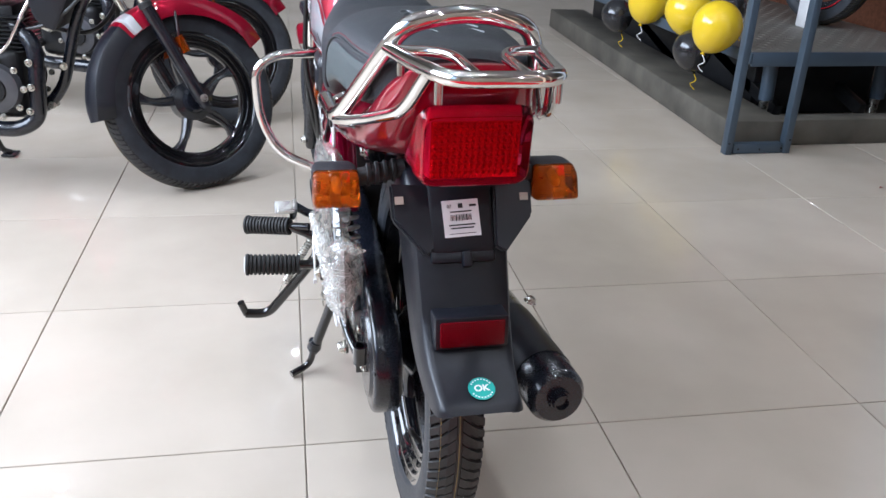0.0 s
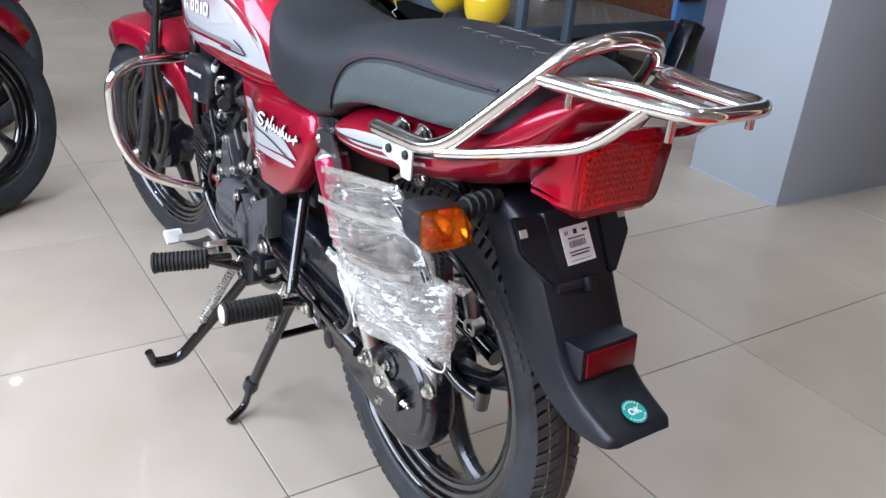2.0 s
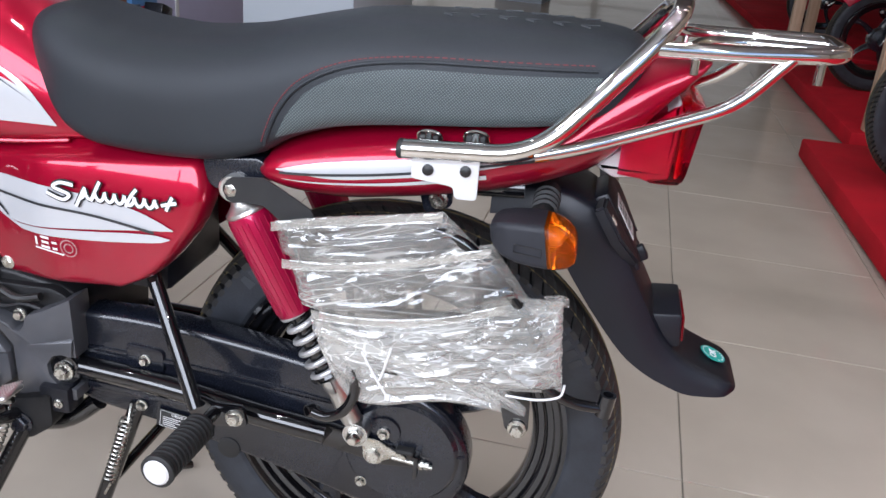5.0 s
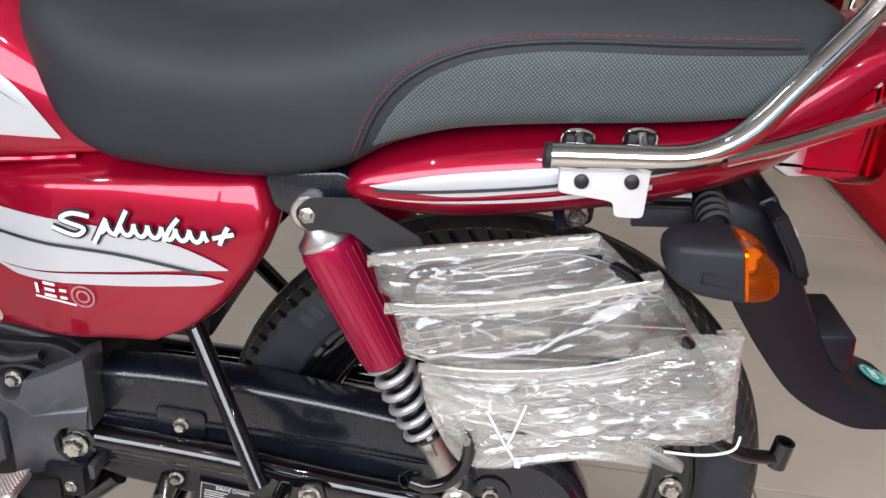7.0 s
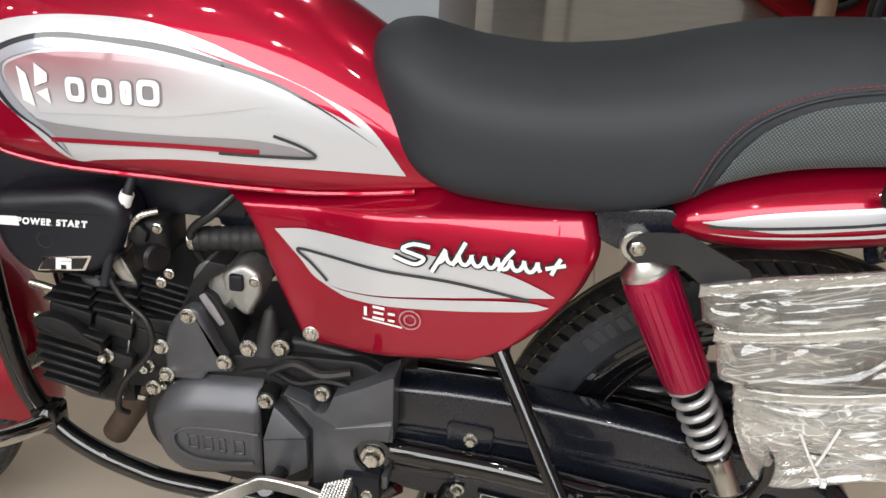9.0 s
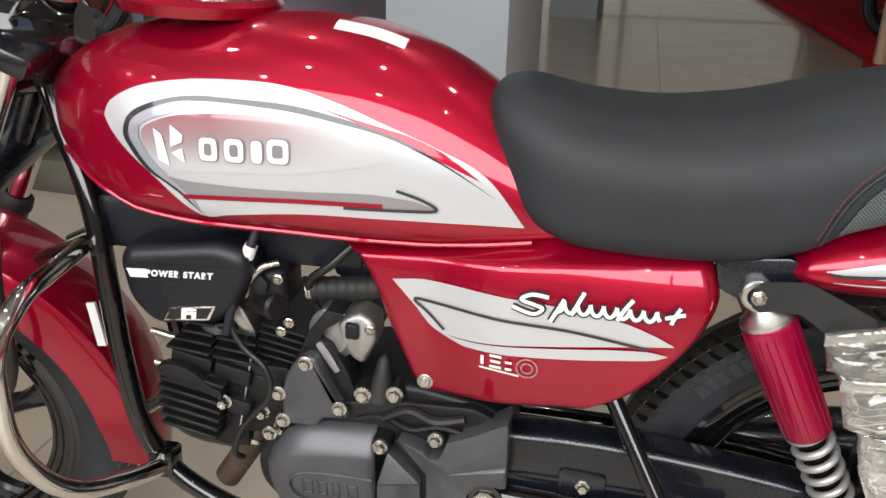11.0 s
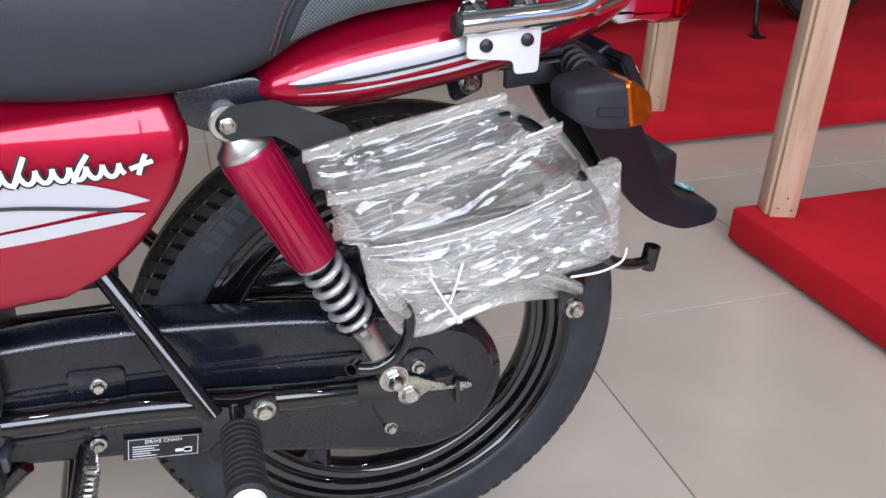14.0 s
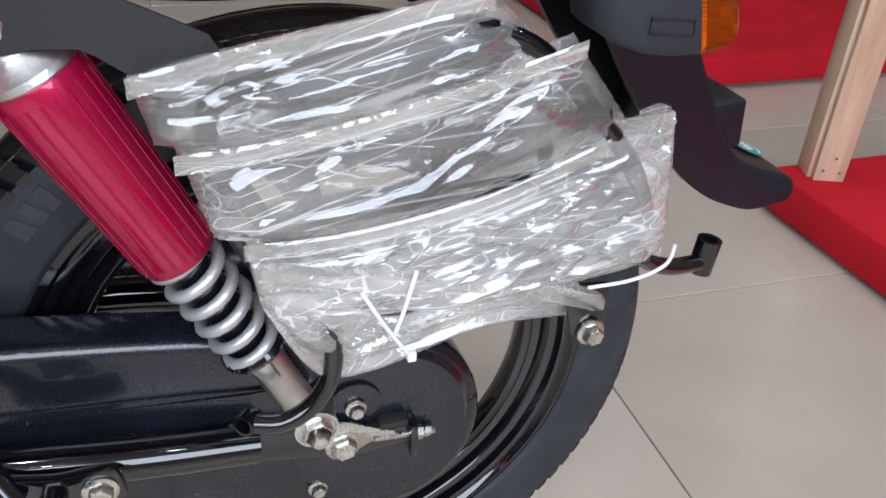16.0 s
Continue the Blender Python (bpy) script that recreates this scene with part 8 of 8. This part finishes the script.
def show_bike(label, steer):
    """A simpler machine, built facing +y with its base at the origin, to be placed and copied."""
    root = thing("motorcycle", (0, 0, 0), label, "motorcycle", "motorcycles on show")
    w2, rk, f2, s2 = front_end(root, (0, 1.25, 0.303 * math.cos(radians(0.455 * steer))), steer, RED, True, 5, 0.55)
    rw = part("rear_wheel", lathe([(-0.09, 0), (-0.09, 0.008), (0.09, 0.008), (0.09, 0)], (0, 0, 0.306), (1, 0, 0), 16), STEEL, root, "rear wheel with black alloy spokes")
    wheel(rw, (0, 0, 0.306), 0.306, (1, 0, 0), (0, 1, 0))
    part("fuel_tank", TANK.mesh(40, 32), RED, root, "glossy red fuel tank")
    part("tank_flash", decal(tside, [(0.42, 0.742), (0.60, 0.80), (0.80, 0.81)], [(0.42, 0.740), (0.60, 0.745), (0.80, 0.76)], 0.002), SILVER, root)
    part("seat", SEAT.mesh(40, 32), VINYL, root, "black vinyl seat")
    part("tail_cowl", TAIL.mesh(36, 28), RED, root)
    part("side_cover", box((-0.12, 0.26, 0.51), (0.12, 0.54, 0.68), 0.03), RED, root)
    part("mudguard", tube(rounded([(0, -0.18, 0.69), (0, -0.27, 0.62), (0, -0.38, 0.50)], 0.05), 0.05, 12), PLASTIC, root)
    en = part("engine", box((-0.11, 0.45, 0.24), (0.11, 0.74, 0.47), 0.035, seg=4), ENGINE_BLACK, root, "black engine with round covers and plated bolts")
    for s in (-1, 1):
        part("round_cover", lathe([(0, 0.085), (0.025, 0.078), (0.035, 0.05), (0.030, 0.0)], (s * 0.105, 0.655, 0.345), (s, 0, 0), 34), ENGINE_GREY, en)
        part("inner_ring", lathe([(0.034, 0.045), (0.042, 0.042), (0.042, 0.0)], (s * 0.105, 0.655, 0.345), (s, 0, 0), 30), ENGINE_BLACK, en)
        for k in range(9):
            a = 2 * math.pi * k / 9
            part("cover_bolt", bolt((s * 0.125, 0.655 + 0.094 * math.cos(a), 0.345 + 0.094 * math.sin(a)), (s, 0, 0), 0.008, 0.010), STEEL, en)
    for k in range(9):
        z = 0.455 + k * 0.0135
        part("fin", box((-0.085, 0.60, z), (0.085, 0.75, z + 0.0045), 0.001, seg=1), ENGINE_BLACK, en)
    part("clutch_cable", tube(curve_points([(0.075, 0.50, 0.43), (0.09, 0.60, 0.42), (0.10, 0.70, 0.47), (0.085, 0.78, 0.60), (0.06, 0.90, 0.78)], 8), 0.006, 10), CHROME, root, "bright braided cable")
    part("kick_cover", slab(soften([(0.60, 0.40), (0.55, 0.43), (0.49, 0.42), (0.47, 0.36), (0.52, 0.34)], 0.012), 0.10, 0.125, 0.005), STEEL, en, "bright metal case cover")
    part("cylinder", box((-0.065, 0.62, 0.44), (0.065, 0.73, 0.60), 0.01), ENGINE_BLACK, en)
    part("down_tube", tube(rounded([(0, 1.03, 0.80), (0.0, 0.90, 0.55), (0, 0.83, 0.32), (0, 0.74, 0.235), (0, 0.45, 0.235)], 0.07, 7), 0.019, 16), SATIN_BLACK, root, "thick satin black frame tube")
    for s in (-1, 1):
        part("tube_bolt", bolt((s * 0.018, 0.845, 0.40), (s, 0, 0), 0.010, 0.010), STEEL, root)
        part("tube_bolt", bolt((s * 0.018, 0.79, 0.265), (s, 0, 0), 0.010, 0.010), STEEL, root)
        part("footrest", tube([(s * 0.12, 0.47, 0.30), (s * 0.30, 0.47, 0.305)], 0.018, 14), GRIP, root)
    part("exhaust_pipe", tube(rounded([(0.05, 0.72, 0.54), (0.08, 0.79, 0.48), (0.095, 0.77, 0.24), (0.105, 0.71, 0.205), (0.12, 0.45, 0.215), (0.15, 0.10, 0.30)], 0.06, 7), 0.026, 18), SATIN_BLACK, root, "thick satin black exhaust pipe")
    for y, z in ((0.775, 0.43), (0.77, 0.35), (0.755, 0.27)):
        part("shield_bolt", bolt((0.118, y, z), (1, 0, 0), 0.009, 0.010), STEEL, root)
    part("muffler", lathe([(0, 0.02), (0.05, 0.045), (0.38, 0.05), (0.40, 0.03), (0.40, 0)], (0.16, 0.15, 0.295), (0.02, -1, 0.12), 30), SATIN_BLACK, root)
    part("swing_arm", tube([(-0.09, 0.45, 0.34), (-0.10, -0.02, 0.306)], 0.018, 12), SATIN_BLACK, root)
    part("chain_case", slab(soften([(0.42, 0.42), (0, 0.40), (-0.09, 0.32), (-0.02, 0.22), (0.42, 0.29)], 0.04), -0.085, -0.05, 0.008), SATIN_BLACK, root)
    for s in (-1, 1):
        part("shock_absorber", tube([(s * 0.125, 0.18, 0.66), (s * 0.12, 0.04, 0.35)], 0.022, 16), SATIN_BLACK, root)
    part("side_stand", tube(rounded([(-0.11, 0.46, 0.26), (-0.20, 0.50, 0.03), (-0.235, 0.51, 0.012)], 0.02), 0.011, 10), SATIN_BLACK, root)
    part("stand_plate", box((-0.265, 0.485, 0.001), (-0.205, 0.535, 0.010), 0.003), SATIN_BLACK, root)
    part("radiator_shroud", slab(soften([(0.95, 0.70), (0.86, 0.72), (0.78, 0.66), (0.80, 0.56), (0.86, 0.52)], 0.02), -0.09, 0.09, 0.01), PLASTIC, root)
    part("handlebar", tube(rounded([(-0.36, 0.90, 1.02), (-0.18, 0.97, 1.03), (0, 1.0, 0.95), (0.18, 0.97, 1.03), (0.36, 0.90, 1.02)], 0.05), 0.011, 12), SATIN_BLACK, root)
    part("headlamp", lathe([(0.09, 0.0), (0.08, 0.06), (0.05, 0.085), (-0.03, 0.08), (-0.08, 0.04), (-0.08, 0)], (0, 1.10, 0.88), (0, 1, 0), 30), RED, root)
    part("cable", tube(curve_points([(0.06, 1.02, 0.90), (0.09, 1.0, 0.70), (0.075, 0.86, 0.56), (0.07, 0.72, 0.52)], 7), 0.006, 8), CABLE, root)
    part("hose", tube(curve_points([(-0.05, 1.04, 0.85), (-0.09, 1.02, 0.62), (-0.07, 0.92, 0.50), (-0.06, 0.76, 0.52)], 7), 0.008, 8), CABLE, root)
    return root


def put_at(front, deg, z=0.0):
    """The pose at which the front axle stands over front, heading deg from +y (to the left)."""
    m = Matrix.Rotation(radians(deg), 4, "Z")
    return Matrix.Translation(V(front[0], front[1], z)) @ m @ Matrix.Translation((0, -1.25, 0))


sb = show_bike("red commuter motorcycle with its front wheel turned, parked on the tiles", 40)
sb.matrix_basis = put_at((-0.480, 1.735), -98)
copy_thing(sb, put_at((-0.40, 2.50), -114))
c = sb = show_bike("motorcycle standing on the red carpeted stage", 0)
sb.matrix_basis = put_at((2.325, -1.47), 0, 0.095)
c = copy_thing(sb, put_at((4.45, -1.75), 3, 0.095))
c["label"] = "motorcycle standing on the red carpeted stage"
c = copy_thing(sb, put_at((6.9, -1.95), -4, 0.095))
c["label"] = "motorcycle standing on the red carpeted stage"

# a scooter's wheel stands on the lift
lw = thing("lift_motorcycle", (2.55, 2.75, 0.395), "motorcycle standing on the lift, black tyre with a red rim line", "motorcycle")
front_wheel_c = V(2.56, 2.72, 0.395 + 0.29)
tyre(lw, front_wheel_c, 0.29, V(0.98, 0.2, 0), V(-0.2, 0.98, 0), 0.05, 0.07)
part("rim", lathe([(-0.03, 0.215), (-0.034, 0.222), (-0.03, 0.205), (-0.012, 0.18), (0.012, 0.18), (0.03, 0.205), (0.034, 0.222), (0.03, 0.215)], front_wheel_c, (0.98, 0.2, 0), 56, closed=True), SATIN_BLACK, lw)
for s in (-1, 1):
    part("rim_line", tube([front_wheel_c + V(0.98, 0.2, 0).normalized() * (0.034 * s) + (V(-0.2, 0.98, 0).normalized() * math.cos(a) + V(0, 0, 1) * math.sin(a)) * 0.212 for a in (2 * math.pi * k / 48 for k in range(48))], 0.003, 6, True), CARPET, lw, "red rim line")
for k in range(5):
    a = 2 * math.pi * k / 5 + 0.4
    d = V(-0.2, 0.98, 0).normalized() * math.cos(a) + V(0, 0, 1) * math.sin(a)
    part("spoke", tube([front_wheel_c + d * 0.03, front_wheel_c + d * 0.185], 0.013, 8), SATIN_BLACK, lw)
part("hub", lathe([(-0.05, 0), (-0.05, 0.04), (0.05, 0.04), (0.05, 0)], front_wheel_c, (0.98, 0.2, 0), 24), SATIN_BLACK, lw)
for s in (-1, 1):
    b = front_wheel_c + V(0.98, 0.2, 0).normalized() * (0.075 * s)
    part("fork_leg", tube([b, b + V(-0.05, 0.22, 0.55)], 0.022, 14), SATIN_BLACK, lw)
part("body", box((2.36, 2.95, 0.95), (2.52, 3.70, 1.28), 0.05), RED, lw)
tyre(lw, front_wheel_c + V(-0.24, 1.2, 0), 0.29, V(0.98, 0.2, 0), V(-0.2, 0.98, 0), 0.05, 0.07)
part("engine", box((2.34, 3.10, 0.58), (2.56, 3.55, 0.95), 0.04), ENGINE_BLACK, lw)
wchock = single("wheel_clamp", box((2.40, 2.58, 0.395), (2.45, 2.66, 0.56), 0.006), PLATE_METAL, "white sheet-metal wheel clamp on the lift deck", "wheel clamp")
# ---- floor tiles: those near the machine are pieces, the rest joined ----
def tile_mesh(name):
    bm = bmesh.new()
    h, b, d = TILE_SIZE / 2 - 0.0013, 0.0012, 0.006
    rings = []
    for e, z in ((h, -d), (h, -b), (h - b, 0.0)):
        rings.append([bm.verts.new((x * e, y * e, z)) for x, y in ((-1, -1), (1, -1), (1, 1), (-1, 1))])
    for p, q in zip(rings, rings[1:]):
        for k in range(4):
            bm.faces.new((p[k], p[(k + 1) % 4], q[(k + 1) % 4], q[k]))
    bm.faces.new(rings[-1])
    me = bpy.data.meshes.new(name)
    bm.to_mesh(me)
    bm.free()
    me.materials.append(TILE)
    return me


tile = tile_mesh("tile")
far_verts, far_faces = [], []
for i in range(-12, 34):
    for j in range(-10, 18):
        c = TILE_AT + TURN_ROOM @ V((i + 0.5) * TILE_SIZE, (j + 0.5) * TILE_SIZE, 0)
        if not (X0 + 0.3 < c.x < X1 - 0.3 and Y0 + 0.3 < c.y < Y1 - 0.3):
            continue
        if -3.2 < c.x < 5.0 and -2.2 < c.y < 5.0:
            ob = new("tile", tile)
            ob.parent = floor
            ob.matrix_basis = Matrix.Translation(c) @ TURN_ROOM
        else:
            n = len(far_verts)
            h = TILE_SIZE / 2 - 0.0013
            for x, y in ((-h, -h), (h, -h), (h, h), (-h, h)):
                far_verts.append(c + TURN_ROOM @ V(x, y, 0))
            far_faces.append((n, n + 1, n + 2, n + 3))
me = bpy.data.meshes.new("far_tiles")
me.from_pydata(far_verts, [], far_faces)
me.materials.append(TILE)
far = new("far_tiles", me)
far.parent = floor
tagged(far, kind="stuff")
